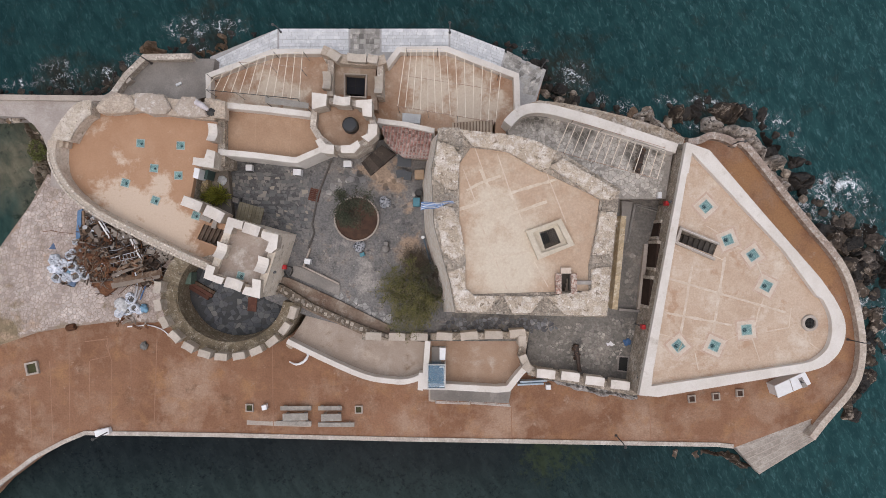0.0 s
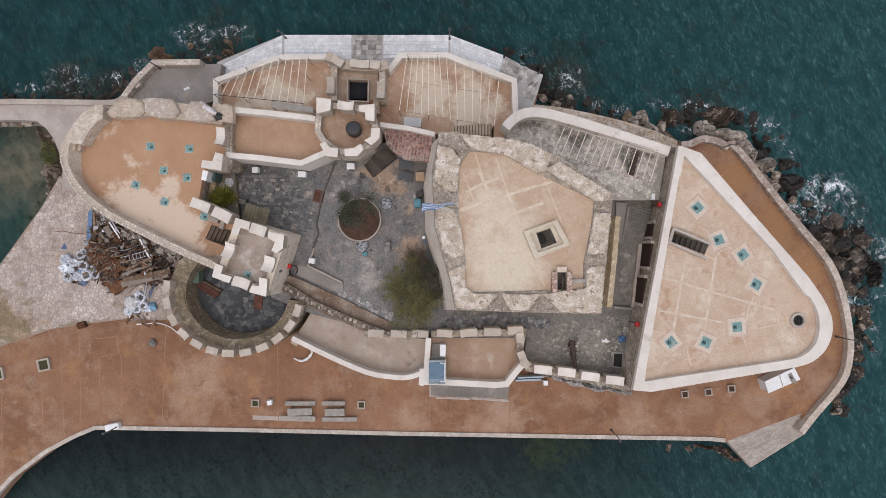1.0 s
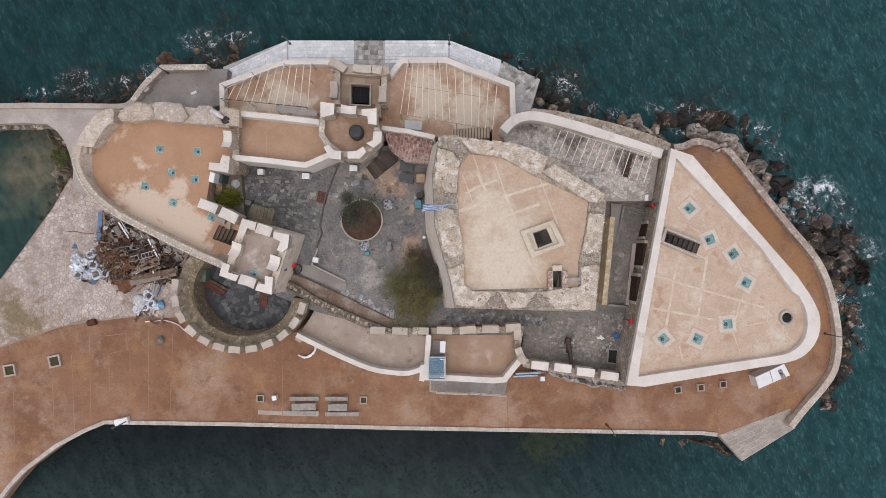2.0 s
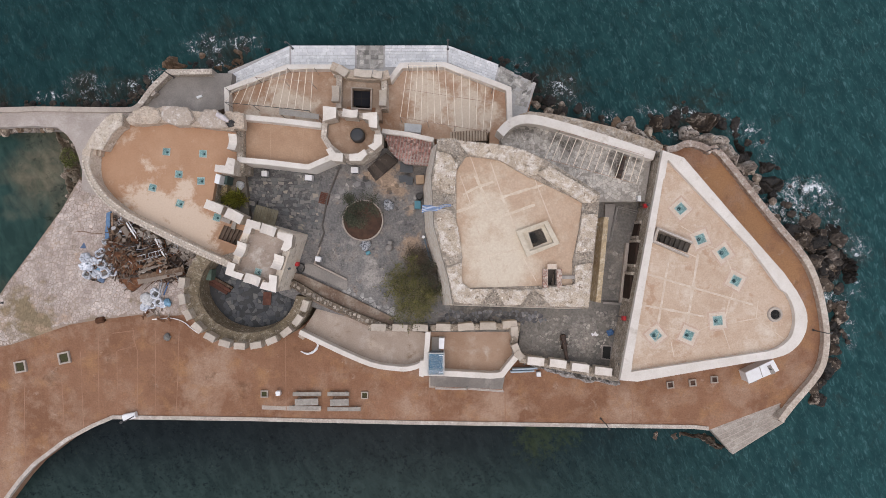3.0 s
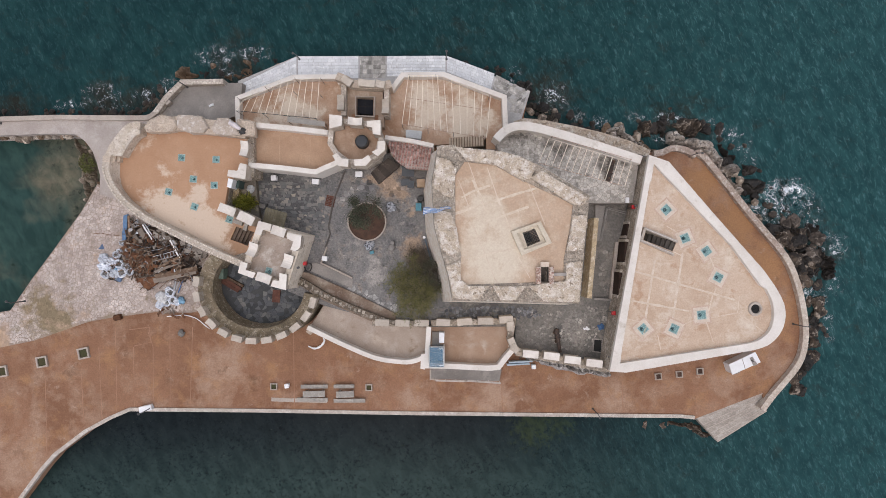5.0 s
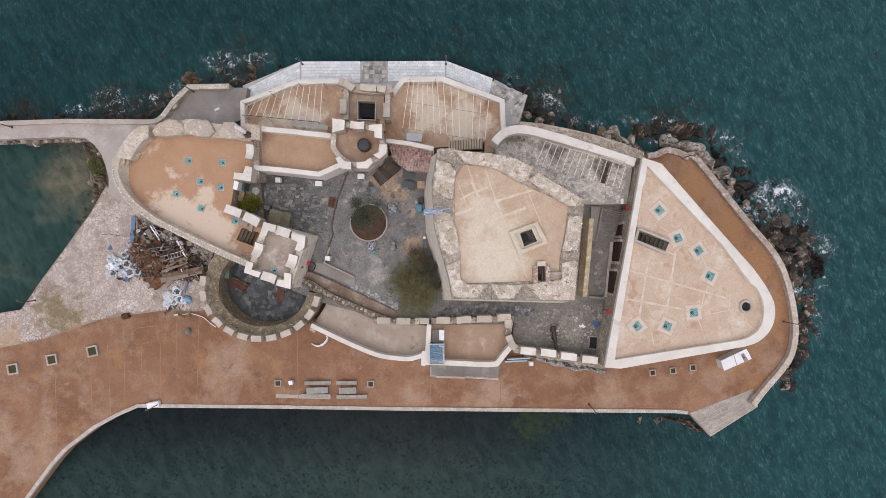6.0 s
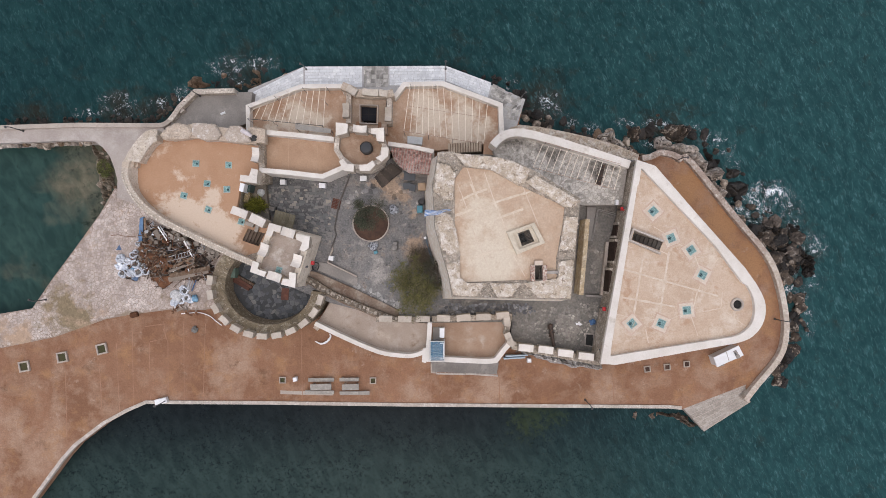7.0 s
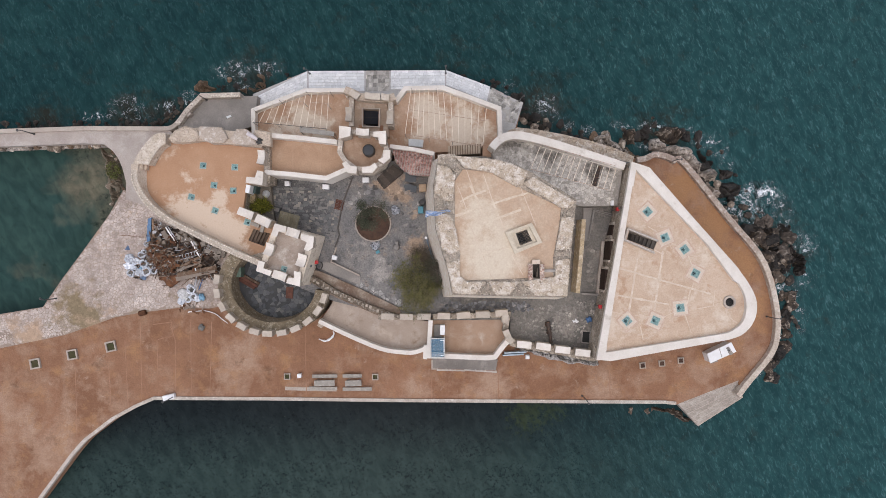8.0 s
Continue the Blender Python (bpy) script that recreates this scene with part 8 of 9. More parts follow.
outcrop([(22.04, 12.49), (23.05, 12.79), (23.56, 11.78), (23.36, 10.87), (22.45, 11.07), (21.94, 11.58)], 0.6, 22, wet_rock, DARK, 0.8, 0.7, 0.0, 1.0)
outcrop([(23.42, 12.44), (24.47, 12.94), (25.73, 13.45), (26.69, 13.39), (27.44, 12.69), (27.24, 11.83), (26.34, 11.13), (25.18, 11.03), (24.27, 11.83)], 1.0, 3, brown_rock, "brown and dark weathered rock at the waterline", 0.8, 0.7, 0.0, 1.0)
outcrop([(23.18, 11.74), (24.18, 12.04), (24.98, 11.19), (26.13, 11.24), (27.48, 10.99), (28.13, 10.19), (28.68, 9.49), (29.28, 8.74), (28.98, 7.84), (28.23, 7.54), (27.38, 8.34), (26.48, 9.24), (25.43, 9.64), (23.93, 10.04), (23.18, 10.74)], 1.6, 4, pale_rock, PALE, 1.0, 0.7, 0.0, 0.6)
outcrop([(28.38, 7.94), (28.98, 8.54), (30.18, 8.69), (30.93, 8.14), (30.88, 7.34), (30.08, 6.89), (29.03, 7.09)], 1.5, 5, pale_rock, PALE, 1.4, 0.8, 0.0, 0.6)
outcrop([(28.31, 10.85), (29.11, 10.85), (29.72, 9.84), (30.63, 9.18), (30.17, 8.63), (29.36, 8.93), (28.76, 9.94)], 0.8, 6, wet_rock, DARK, 0.7, 0.7, 0.0, 1.0)
outcrop([(30.99, 8.54), (32.05, 8.64), (32.96, 7.99), (32.51, 7.38), (31.29, 7.23)], 0.8, 7, wet_rock, DARK, 1.3, 0.7, 0.0, 0.6)
outcrop([(30.83, 6.66), (31.69, 7.06), (32.59, 7.16), (34.06, 6.66), (33.65, 5.85), (32.49, 5.05), (31.43, 5.05), (30.73, 5.90)], 1.0, 8, wet_rock, DARK, 1.6, 0.7, 0.0, 0.6)
outcrop([(28.84, 7.17), (29.79, 7.17), (30.55, 6.47), (31.30, 5.57), (30.90, 4.97), (29.79, 5.77)], 1.2, 9, pale_rock, PALE, 0.8, 0.6, 0.0, 0.6)
outcrop([(19.84, 11.13), (20.95, 11.03), (21.85, 10.22), (23.47, 10.12), (24.07, 9.62), (22.96, 9.22), (21.70, 9.42), (20.04, 9.72)], 1.0, 41, ochre_rock, PALE, 0.8)
outcrop([(34.95, 4.03), (35.97, 3.92), (36.99, 3.62), (36.79, 3.11), (35.36, 3.31)], 0.3, 10, wet_rock, DARK, 1.2)
outcrop([(32.24, 4.53), (33.87, 4.32), (35.14, 3.51), (34.89, 2.90), (33.36, 3.31)], 0.35, 11, wet_rock, DARK, 0.9)
outcrop([(33.99, 2.18), (35.26, 2.38), (36.78, 2.18), (37.79, 1.47), (37.69, 0.56), (36.27, 0.05), (34.75, 0.56)], 0.6, 12, wet_rock, DARK, 0.6)
outcrop([(33.71, 1.97), (34.87, 1.82), (35.72, 1.16), (36.03, 0.05), (35.12, -0.20), (34.11, 0.81)], 0.9, 13, brown_rock, "brown and dark weathered rock at the waterline", 0.6)
outcrop([(36.34, 0.05), (37.86, 0.46), (38.88, -0.20), (39.79, -1.47), (39.39, -2.99), (38.37, -4.01), (37.36, -2.49), (36.59, -1.07)], 0.6, 14, wet_rock, DARK, 0.6)
outcrop([(38.78, 0.15), (40.15, -0.56), (41.11, -1.88), (40.91, -3.30), (39.69, -3.91), (38.98, -2.49)], 0.6, 17, wet_rock, DARK, 0.6)
outcrop([(37.36, 2.39), (38.62, 2.69), (39.39, 1.98), (38.98, 0.86), (37.76, 0.66)], 0.5, 18, wet_rock, DARK, 0.6)
outcrop([(38.88, -4.77), (40.00, -5.02), (40.20, -6.29), (39.39, -7.06), (38.68, -6.04)], 0.4, 19, wet_rock, DARK, 0.5)
outcrop([(-27.71, 17.49), (-27.50, 18.45), (-26.80, 18.96), (-25.89, 18.91), (-25.63, 18.35), (-24.98, 18.15), (-24.82, 17.44), (-25.99, 17.29)], 0.8, 15, ochre_rock, OCHRE, 0.8)
outcrop([(-22.88, 17.48), (-22.22, 18.04), (-21.09, 18.09), (-20.59, 18.80), (-20.53, 19.62), (-19.77, 19.92), (-19.31, 19.31), (-19.46, 18.50), (-18.55, 18.90), (-18.14, 18.39), (-20.33, 17.27)], 0.3, 16, ochre_rock, OCHRE, 0.5)
outcrop([(7.30, -11.05), (9.66, -11.75), (12.34, -12.55), (14.87, -13.0), (16.91, -13.1), (17.00, -12.10), (12.44, -11.12), (9.76, -10.54)], 1.5, 31, surface("grey_white_rock_face", (0.42, 0.39, 0.36), (0.26, 0.24, 0.22), (0.56, 0.53, 0.50), (0.5, 0.6), 1.5, 6, bump=1.0, fine=0.6), "rough grey-white rock face at the foot of the yard wall", 0.45, 0.5, 1.6)
outcrop([(23.04, -18.02), (26.19, -18.22), (28.12, -19.85), (27.31, -20.15), (25.58, -19.24), (23.65, -18.63)], 0.7, 32, brown_rock, "brown and dark weathered rock below the quay", 0.5, 0.5)
outcrop([(-38.34, 11.59), (-36.82, 11.14), (-35.80, 9.71), (-35.29, 7.68), (-35.39, 6.26), (-36.41, 4.83), (-37.23, 5.64), (-37.33, 7.68), (-37.63, 9.71)], 0.7, 21, surface("sandy_bank", (0.20, 0.165, 0.12), (0.13, 0.105, 0.075), (0.27, 0.235, 0.185), (0.52, 0.62), 1.2, 6, bump=0.8, fine=0.6), "low brown earth bank at the lagoon edge", 0.6, 0.9)
rocks_along([(9.05, 14.80), (10.98, 13.17), (14.04, 12.00), (16.58, 11.14)], 30, 0.5, (0.25, 0.6), (-0.1, 0.3), (wet_rock, wet_rock, rock_mat), 1, DARK)
rocks_along([(17.09, 11.85), (18.61, 11.49), (20.65, 10.48)], 8, 0.5, (0.3, 0.6), (0.2, 0.7), (rock_mat, ochre_rock), 2, PALE)
rocks_along([(20.65, 12.26), (22.68, 12.76), (25.22, 13.02), (27.77, 12.00)], 9, 0.3, (0.3, 0.6), (-0.2, 0.2), (wet_rock,), 3, DARK)
rocks_along([(27.3, 9.1), (29.5, 6.3), (31.8, 3.3), (34.6, -0.3), (36.2, -3.4), (37.0, -7.5)], 40, 0.22, (0.35, 0.6), (0.1, 0.5), (rock_mat, grey_boulder, brown_rock), 40, "brown rock at the foot of the sea wall")
rocks_along([(29.11, 8.36), (30.77, 6.60), (33.04, 3.58)], 8, 0.5, (0.3, 0.6), (0.2, 0.8), (rock_mat, rock_mat, wet_rock), 4, PALE)
rocks_along([(28.53, 10.48), (30.56, 8.70), (31.83, 6.66), (32.85, 5.64), (33.61, 4.63)], 8, 0.6, (0.3, 0.7), (-0.2, 0.2), (wet_rock,), 5, DARK)
rocks_along([(35.3, 1.4), (36.41, 0.56), (37.43, -1.47), (38.45, -4.02)], 28, 0.7, (0.55, 1.05), (-0.1, 0.35), (wet_rock, brown_rock, grey_boulder), 6, DARK)
rocks_along([(38.45, -5.03), (38.85, -7.58), (38.45, -10.12), (37.43, -12.66), (36.16, -14.19)], 22, 0.45, (0.45, 0.95), (-0.15, 0.3), (wet_rock, brown_rock, brown_rock), 7, DARK)
rocks_along([(-24.66, 17.63), (-22.62, 18.39), (-20.59, 18.65), (-18.55, 19.16), (-16.76, 19.31)], 22, 0.6, (0.25, 0.5), (-0.3, -0.1), (ochre_rock, wet_rock, wet_rock), 8, OCHRE)
rock_field([(-56.36, 13.53), (-50.24, 13.84), (-45.13, 13.94), (-40.03, 14.14), (-35.43, 14.14), (-32.37, 14.09), (-30.07, 14.86), (-28.28, 16.64)], 85, 0.28, (0.18, 0.42), (-0.12, 0.08), weedy_rock, 10, "small dark weedy rocks awash below the causeway")
random.seed(11)
for i in range(34):
    x = -55.1 + 0.564 * i + random.uniform(-0.15, 0.15)
    rock((x, 10.98 + 0.026 * (x + 54.6) + random.uniform(-0.15, 0.1)), random.uniform(0.3, 0.52), random.uniform(1.55, 1.95), random.choice((pale_rock, rock_mat, rock_mat, ochre_rock)), "pale retaining rock at the foot of the causeway", 0.75)
rocks_along([(-36.96, 10.87), (-36.04, 9.50), (-35.94, 7.71), (-35.63, 6.59), (-36.35, 4.90)], 16, 0.5, (0.25, 0.5), (-0.25, 0.1), (rock_mat, rock_mat, ochre_rock), 12, PALE)
rocks_along([(15.11, -18.07), (17.15, -18.33), (20.22, -18.33), (24.30, -18.33), (26.34, -19.09)], 16, 0.3, (0.3, 0.6), (-0.45, -0.15), (brown_rock, wet_rock), 13, OCHRE)
rocks_along([(1.84, 19.45), (4.39, 18.69), (7.45, 17.41), (8.99, 16.13)], 14, 0.3, (0.25, 0.5), (-0.2, 0.15), (wet_rock,), 14, DARK)
for i, line in enumerate(([(8.99, 15.37), (11.03, 13.58), (14.09, 12.41), (16.64, 11.69)], [(20.22, 12.56), (23.28, 13.22), (26.34, 13.43), (28.90, 11.03), (31.45, 8.99), (33.49, 5.67)], [(33.49, 4.65), (35.53, 2.86), (37.57, 0.56), (39.11, -1.48)], [(38.60, -3.01), (39.36, -6.08), (39.11, -9.14), (38.09, -12.20)])):
    rock_field(line, 14, 0.55, (0.2, 0.42), (-0.1, 0.2), weedy_rock, 60 + i, "small dark wet rocks at the waterline")
tree("green_bush", "low green bush at the lagoon edge", (-35.56, 8.69), 0.6, 1.3, 0.8, 1800, 0.12, leaf_material("green_leaves", (0.13, 0.14, 0.035), (0.09, 0.10, 0.03)), bark, 22, (0, 0), 0.6, 60, 2)


# ---- foam ----
def foam_material(name, low, high, strength):
    m = bpy.data.materials.new(name)
    m.use_nodes = True
    nt = m.node_tree
    bsdf = nt.nodes["Principled BSDF"]
    place = nt.nodes.new("ShaderNodeTexCoord")
    place.name = "place"
    bsdf.inputs["Base Color"].default_value = (0.72, 0.78, 0.8, 1)
    bsdf.inputs["Roughness"].default_value = 0.7
    geo = nt.nodes.new("ShaderNodeNewGeometry")

    def tex(scale, detail, distort):
        n = node(nt, "ShaderNodeTexNoise", Scale=scale, Detail=detail, Roughness=0.6, Distortion=distort)
        nt.links.new(geo.outputs["Position"], n.inputs["Vector"])
        return n.outputs["Fac"]

    warp = node(nt, "ShaderNodeTexNoise", Scale=0.9, Detail=5)
    nt.links.new(geo.outputs["Position"], warp.inputs["Vector"])
    bent = nt.nodes.new("ShaderNodeMix")
    bent.data_type, bent.blend_type = 'RGBA', 'LINEAR_LIGHT'
    bent.inputs[0].default_value = 1.0
    nt.links.new(geo.outputs["Position"], bent.inputs[6])
    nt.links.new(warp.outputs["Color"], bent.inputs[7])
    web = node(nt, "ShaderNodeTexVoronoi", Scale=2.2)
    web.feature = 'DISTANCE_TO_EDGE'
    nt.links.new(bent.outputs[2], web.inputs["Vector"])
    lines = ramp(nt, web.outputs["Distance"], [(0.0, (0.55, 0.55, 0.55)), (0.03, (0.26, 0.26, 0.26)), (0.10, (0, 0, 0))])
    lace = ramp(nt, tex(1.3, 6, 0.8), [(0.46, (0, 0, 0)), (0.58, (1, 1, 1))])
    far = nt.nodes.new("ShaderNodeVectorMath")
    far.operation = 'DISTANCE'
    far.inputs[1].default_value = (0.5, 0.5, 0.5)
    nt.links.new(place.outputs["Generated"], far.inputs[0])
    fade = node(nt, "ShaderNodeMapRange", From_Min=0.5, From_Max=0.12)
    nt.links.new(far.outputs["Value"], fade.inputs["Value"])
    a = blend(nt, 0.95, lines, lace, 'MULTIPLY')
    k = blend(nt, 1.0, a, fade.outputs["Result"], 'MULTIPLY')
    core = ramp(nt, tex(1.6, 7, 1.0), [(low, (0, 0, 0)), (high, (strength, strength, strength))])
    core = blend(nt, 1.0, core, fade.outputs["Result"], 'MULTIPLY')
    core = blend(nt, 1.0, core, lace, 'MULTIPLY')
    both = blend(nt, 1.0, k, core, 'ADD')
    nt.links.new(both, bsdf.inputs["Alpha"])
    return m


foam_mat = foam_material("sea_foam", 0.52, 0.68, 0.75)
wash_mat = foam_material("white_wash", 0.46, 0.70, 0.7)
random.seed(9)
def foam_patch(x, y, rx, ry, a, material):
    """A thin ragged sheet of foam on the water."""
    bm = bmesh.new()
    n = 28
    rim = [bm.verts.new((rx * (1 + 0.25 * noise.noise(Vector((math.cos(6.283 * i / n) * 1.5 + x, math.sin(6.283 * i / n) * 1.5, 0)))) * math.cos(6.283 * i / n), ry * (1 + 0.25 * noise.noise(Vector((math.cos(6.283 * i / n) * 1.5, math.sin(6.283 * i / n) * 1.5 + y, 3)))) * math.sin(6.283 * i / n), 0)) for i in range(n)]
    bm.faces.new(rim)
    ob = solid("foam", bm, material, "white lace of sea foam round the rocks", "foam", "foam patches", at=pose(x, y, 0.05 + random.random() * 0.04, 0, 0, a))
    ob.visible_shadow = False


for spot in ((-35.17, 16.13, 2.6, 1.3, 0), (-33.39, 14.86, 1.8, 0.9, 0), (-23.18, 20.06, 2.8, 1.4, 10), (-19.60, 20.22, 2.4, 1.2, 0), (-22.41, 18.17, 2.0, 0.9, 0), (11.64, 15.37, 1.8, 2.0, -20), (14.09, 13.58, 1.6, 0.9, -25), (7.71, 17.92, 0.9, 1.6, 20), (30.94, 11.03, 1.6, 1.6, 0), (29.40, 11.54, 1.6, 1.0, 20), (34.51, 5.16, 3.0, 1.8, 10), (36.81, 5.41, 2.0, 1.8, 0), (33.49, 3.88, 2.4, 1.2, 0), (35.53, 3.37, 2.2, 1.0, 0), (38.59, 2.09, 1.6, 1.5, 0), (38.08, -3.78, 0.9, 2.6, 0), (39.36, -5.82, 1.0, 1.8, 0), (38.08, -10.16, 0.8, 1.8, 0), (39.61, 0.56, 1.4, 1.4, 0), (-28.28, 16.64, 1.0, 1.6, 0), (-30.32, 15.88, 1.6, 1.0, 0), (-38.49, 14.86, 2.2, 0.7, 0), (16.64, 12.81, 1.6, 0.8, -20), (23.79, 13.32, 2.0, 0.8, 0), (27.36, 12.56, 1.6, 0.9, 0), (20.22, 13.32, 1.6, 0.7, -20), (31.96, 8.73, 1.2, 1.5, 0), (35.27, -14.24, 1.0, 1.2, 0), (40.89, -4.03, 1.6, 1.2, 0), (41.15, 0.05, 1.6, 1.4, 0), (40.12, -8.12, 1.0, 2.2, 0), (38.34, 4.13, 1.6, 1.6, 0), (35.53, 6.18, 2.0, 1.0, 0)):
    foam_patch(*spot, foam_mat)
for spot in ((34.61, 5.26, 1.7, 1.3, 0), (31.70, 4.54, 2.2, 0.7, -8), (33.49, 3.52, 2.0, 0.9, -20), (34.10, 2.60, 1.6, 0.8, -20), (36.55, 5.67, 1.5, 1.5, 0), (37.78, -4.29, 0.7, 1.9, 5), (39.61, 0.05, 1.2, 1.2, 0), (28.89, 11.79, 1.1, 0.8, 0), (22.87, 11.03, 1.3, 0.5, -15), (38.08, -8.12, 0.6, 1.0, 0), (12.30, 15.26, 0.9, 1.2, -20), (-23.18, 20.37, 1.0, 0.7, 0)):
    foam_patch(*spot, wash_mat)


# ---- paving stones, bricks and tiles ----
def cells_in(area, step, seed, jitter=0.38):
    """Irregular stones that fill an outline: each is the ground nearest to its own centre."""
    random.seed(seed)
    xs, ys = [p[0] for p in area], [p[1] for p in area]
    grid = {}
    for i in range(-1, int((max(xs) - min(xs)) / step) + 3):
        for j in range(-1, int((max(ys) - min(ys)) / step) + 3):
            grid[i, j] = Vector((min(xs) + (i + random.uniform(-jitter, jitter) + 0.5 * (j % 2) * (jitter < 0.4)) * step, min(ys) + (j + random.uniform(-jitter, jitter)) * step))
    out = []
    for (i, j), c in grid.items():
        if not inside(c, area):
            continue
        poly = [c + Vector(d) * step for d in ((-1.6, -1.6), (1.6, -1.6), (1.6, 1.6), (-1.6, 1.6))]
        for a in range(-3, 4):
            for b in range(-3, 4):
                o = grid.get((i + a, j + b))
                if o is None or (a == 0 and b == 0):
                    continue
                d, m = (o - c).normalized(), (o + c) / 2
                cut = []
                for p, q in zip(poly, poly[1:] + poly[:1]):
                    sp, sq = (p - m).dot(d), (q - m).dot(d)
                    if sp <= 0:
                        cut.append(p)
                    if sp * sq < 0:
                        cut.append(p.lerp(q, sp / (sp - sq)))
                poly = cut
                if len(poly) < 3:
                    break
            if len(poly) < 3:
                break
        if len(poly) >= 3 and all(inside(p, area) for p in poly):
            out.append((c, poly))
    return out


def stone_faces(c, poly, gap, h, z, chamfer=0.03):
    """A stone with a chamfered head: its vertices and faces about c."""
    n = len(poly)
    r = sum((p - c).length for p in poly) / n
    k = max(0.3, 1 - gap / max(r, 0.05))
    lo = [((p.x - c.x) * k, (p.y - c.y) * k, z - 0.05) for p in poly]
    k2 = k * (1 - chamfer / max(r, 0.05))
    mid = [((p.x - c.x) * k, (p.y - c.y) * k, z + h * 0.6) for p in poly]
    hi = [((p.x - c.x) * k2, (p.y - c.y) * k2, z + h) for p in poly]
    faces = [tuple(range(2 * n, 3 * n))]
    for i in range(n):
        j = (i + 1) % n
        faces += [(i, j, n + j, n + i), (n + i, n + j, 2 * n + j, 2 * n + i)]
    return lo + mid + hi, faces


def pave(parent, name, cells, gap, h, z_at, piece_mat, rest_mat, near, seed, drop=0.0, rest_label="irregular paving stones"):
    """The stones nearest to a point of the plan become pieces, the others one mesh."""
    random.seed(seed)
    cells = [c for c in cells if random.random() >= drop]
    cells.sort(key=lambda c: (c[0] - Vector(near)).length)
    verts, faces = [], []
    for i, (c, poly) in enumerate(cells):
        v, f = stone_faces(c, poly, gap * random.uniform(0.7, 1.3), h * random.uniform(0.6, 1.4), 0)
        z = z_at(c.y)
        if i < 300:
            me = bpy.data.meshes.new(name)
            me.from_pydata(v, [], f)
            me.materials.append(piece_mat)
            ob = new(name, me)
            ob.parent = parent
            ob.location = (c.x, c.y, z)
        else:
            k = len(verts)
            verts += [(x + c.x, y + c.y, w + z) for x, y, w in v]
            faces += [tuple(a + k for a in q) for q in f]
    if verts:
        me = bpy.data.meshes.new(name)
        me.from_pydata(verts, [], faces)
        me.materials.append(rest_mat)
        ob = new(name + "_field", me)
        ob.parent = parent
        tagged(ob, rest_label, kind="stuff")


pale_a = ((0.49, 0.415, 0.365), (0.385, 0.315, 0.272), (0.59, 0.52, 0.47), (0.5, 0.65), 0.35, 6)
pale_stone = surface("pale_paving_stone", *pale_a, vary=0.16, bump=0.4, patches=DIRT)
pale_field = surface("pale_paving_field", *pale_a, islands=0.16, bump=0.4, patches=DIRT)
pave(bpy.data.objects["pavement"], "stone", cells_in(SQUARE, 0.255, 3, 0.8), 0.022, 0.018, slope, pale_stone, pale_field, (-32.58, 2.01), 1)

yard_a = ((0.55, 0.51, 0.455), (0.43, 0.39, 0.34), (0.64, 0.60, 0.54), (0.5, 0.65), 0.5, 7)
GRIME = [((0.16, 0.145, 0.125), 0.53, 0.66, 0.6, [(7.5, 10.6, 2.2, 0.2), (11.5, 9.8, 3.0, 0.1), (16.5, 8.0, 3.0, 0.12)])]
yard_stone = surface("grey_paving_stone", *yard_a, vary=0.16, bump=0.4, patches=GRIME)
yard_field = surface("grey_paving_field", *yard_a, islands=0.16, bump=0.4, patches=GRIME)
NE_YARD = [(5.52, 9.53), (6.66, 10.86), (9.17, 10.81), (14.41, 9.26), (18.15, 8.07), (17.70, 4.15), (13.96, 4.15), (12.59, 5.06), (8.94, 6.89), (7.12, 7.80), (5.52, 8.62)]
S_YARD = [(10.15, -6.06), (16.03, -5.59), (16.03, -7.47), (14.85, -8.79), (14.76, -10.39), (12.03, -10.06), (7.57, -9.35), (7.57, -7.47), (8.27, -6.30)]
ALLEY = [(15.23, 0.05), (16.50, 0.05), (15.88, -4.65), (14.85, -4.46)]
STRIP = [(-0.6, -5.45), (9.6, -5.75), (9.6, -6.9), (6.9, -7.15), (-0.6, -7.15)]
pave(bpy.data.objects["upper_courtyard"], "stone", cells_in(NE_YARD, 0.27, 4, 0.8), 0.026, 0.025, lambda y: EN, yard_stone, yard_field, (12.97, 8.04), 2, 0.1)
dull_a = ((0.27, 0.245, 0.212), (0.185, 0.172, 0.152), (0.42, 0.38, 0.325), (0.54, 0.66), 0.5, 6)
dull_stone = surface("dull_paving_stone", *dull_a, vary=0.3, bump=0.4)
dull_field = surface("dull_paving_field", *dull_a, islands=0.3, bump=0.4)
pave(bpy.data.objects["east_courtyard"], "cobble", cells_in(S_YARD, 0.25, 5, 0.8) + cells_in(ALLEY, 0.36, 6, 0.6), 0.03, 0.02, lambda y: EC, dull_stone, dull_field, (12.03, -7.47), 2, 0.25)
blue_cobble_a = ((0.185, 0.185, 0.19), (0.12, 0.122, 0.127), (0.27, 0.255, 0.235), (0.55, 0.68), 0.8, 6)
pave(bpy.data.objects["east_courtyard"], "cobble", cells_in(STRIP, 0.29, 7, 0.9), 0.03, 0.025, lambda y: EC, surface("blue_grey_cobble", *blue_cobble_a, vary=0.4, bump=0.4), surface("blue_grey_cobble_field", *blue_cobble_a, islands=0.4, bump=0.4), (4.5, -6.3), 8, 0.08)

def random_tones(m, stops):
    """Gives each piece one of a few tones, by its own chance."""
    nt = m.node_tree
    tone = ramp(nt, nt.nodes.new("ShaderNodeObjectInfo").outputs["Random"], stops)
    col = nt.nodes["Principled BSDF"].inputs["Base Color"]
    old = col.links[0].from_socket
    nt.links.new(blend(nt, 0.72, old, tone), col)
    return m


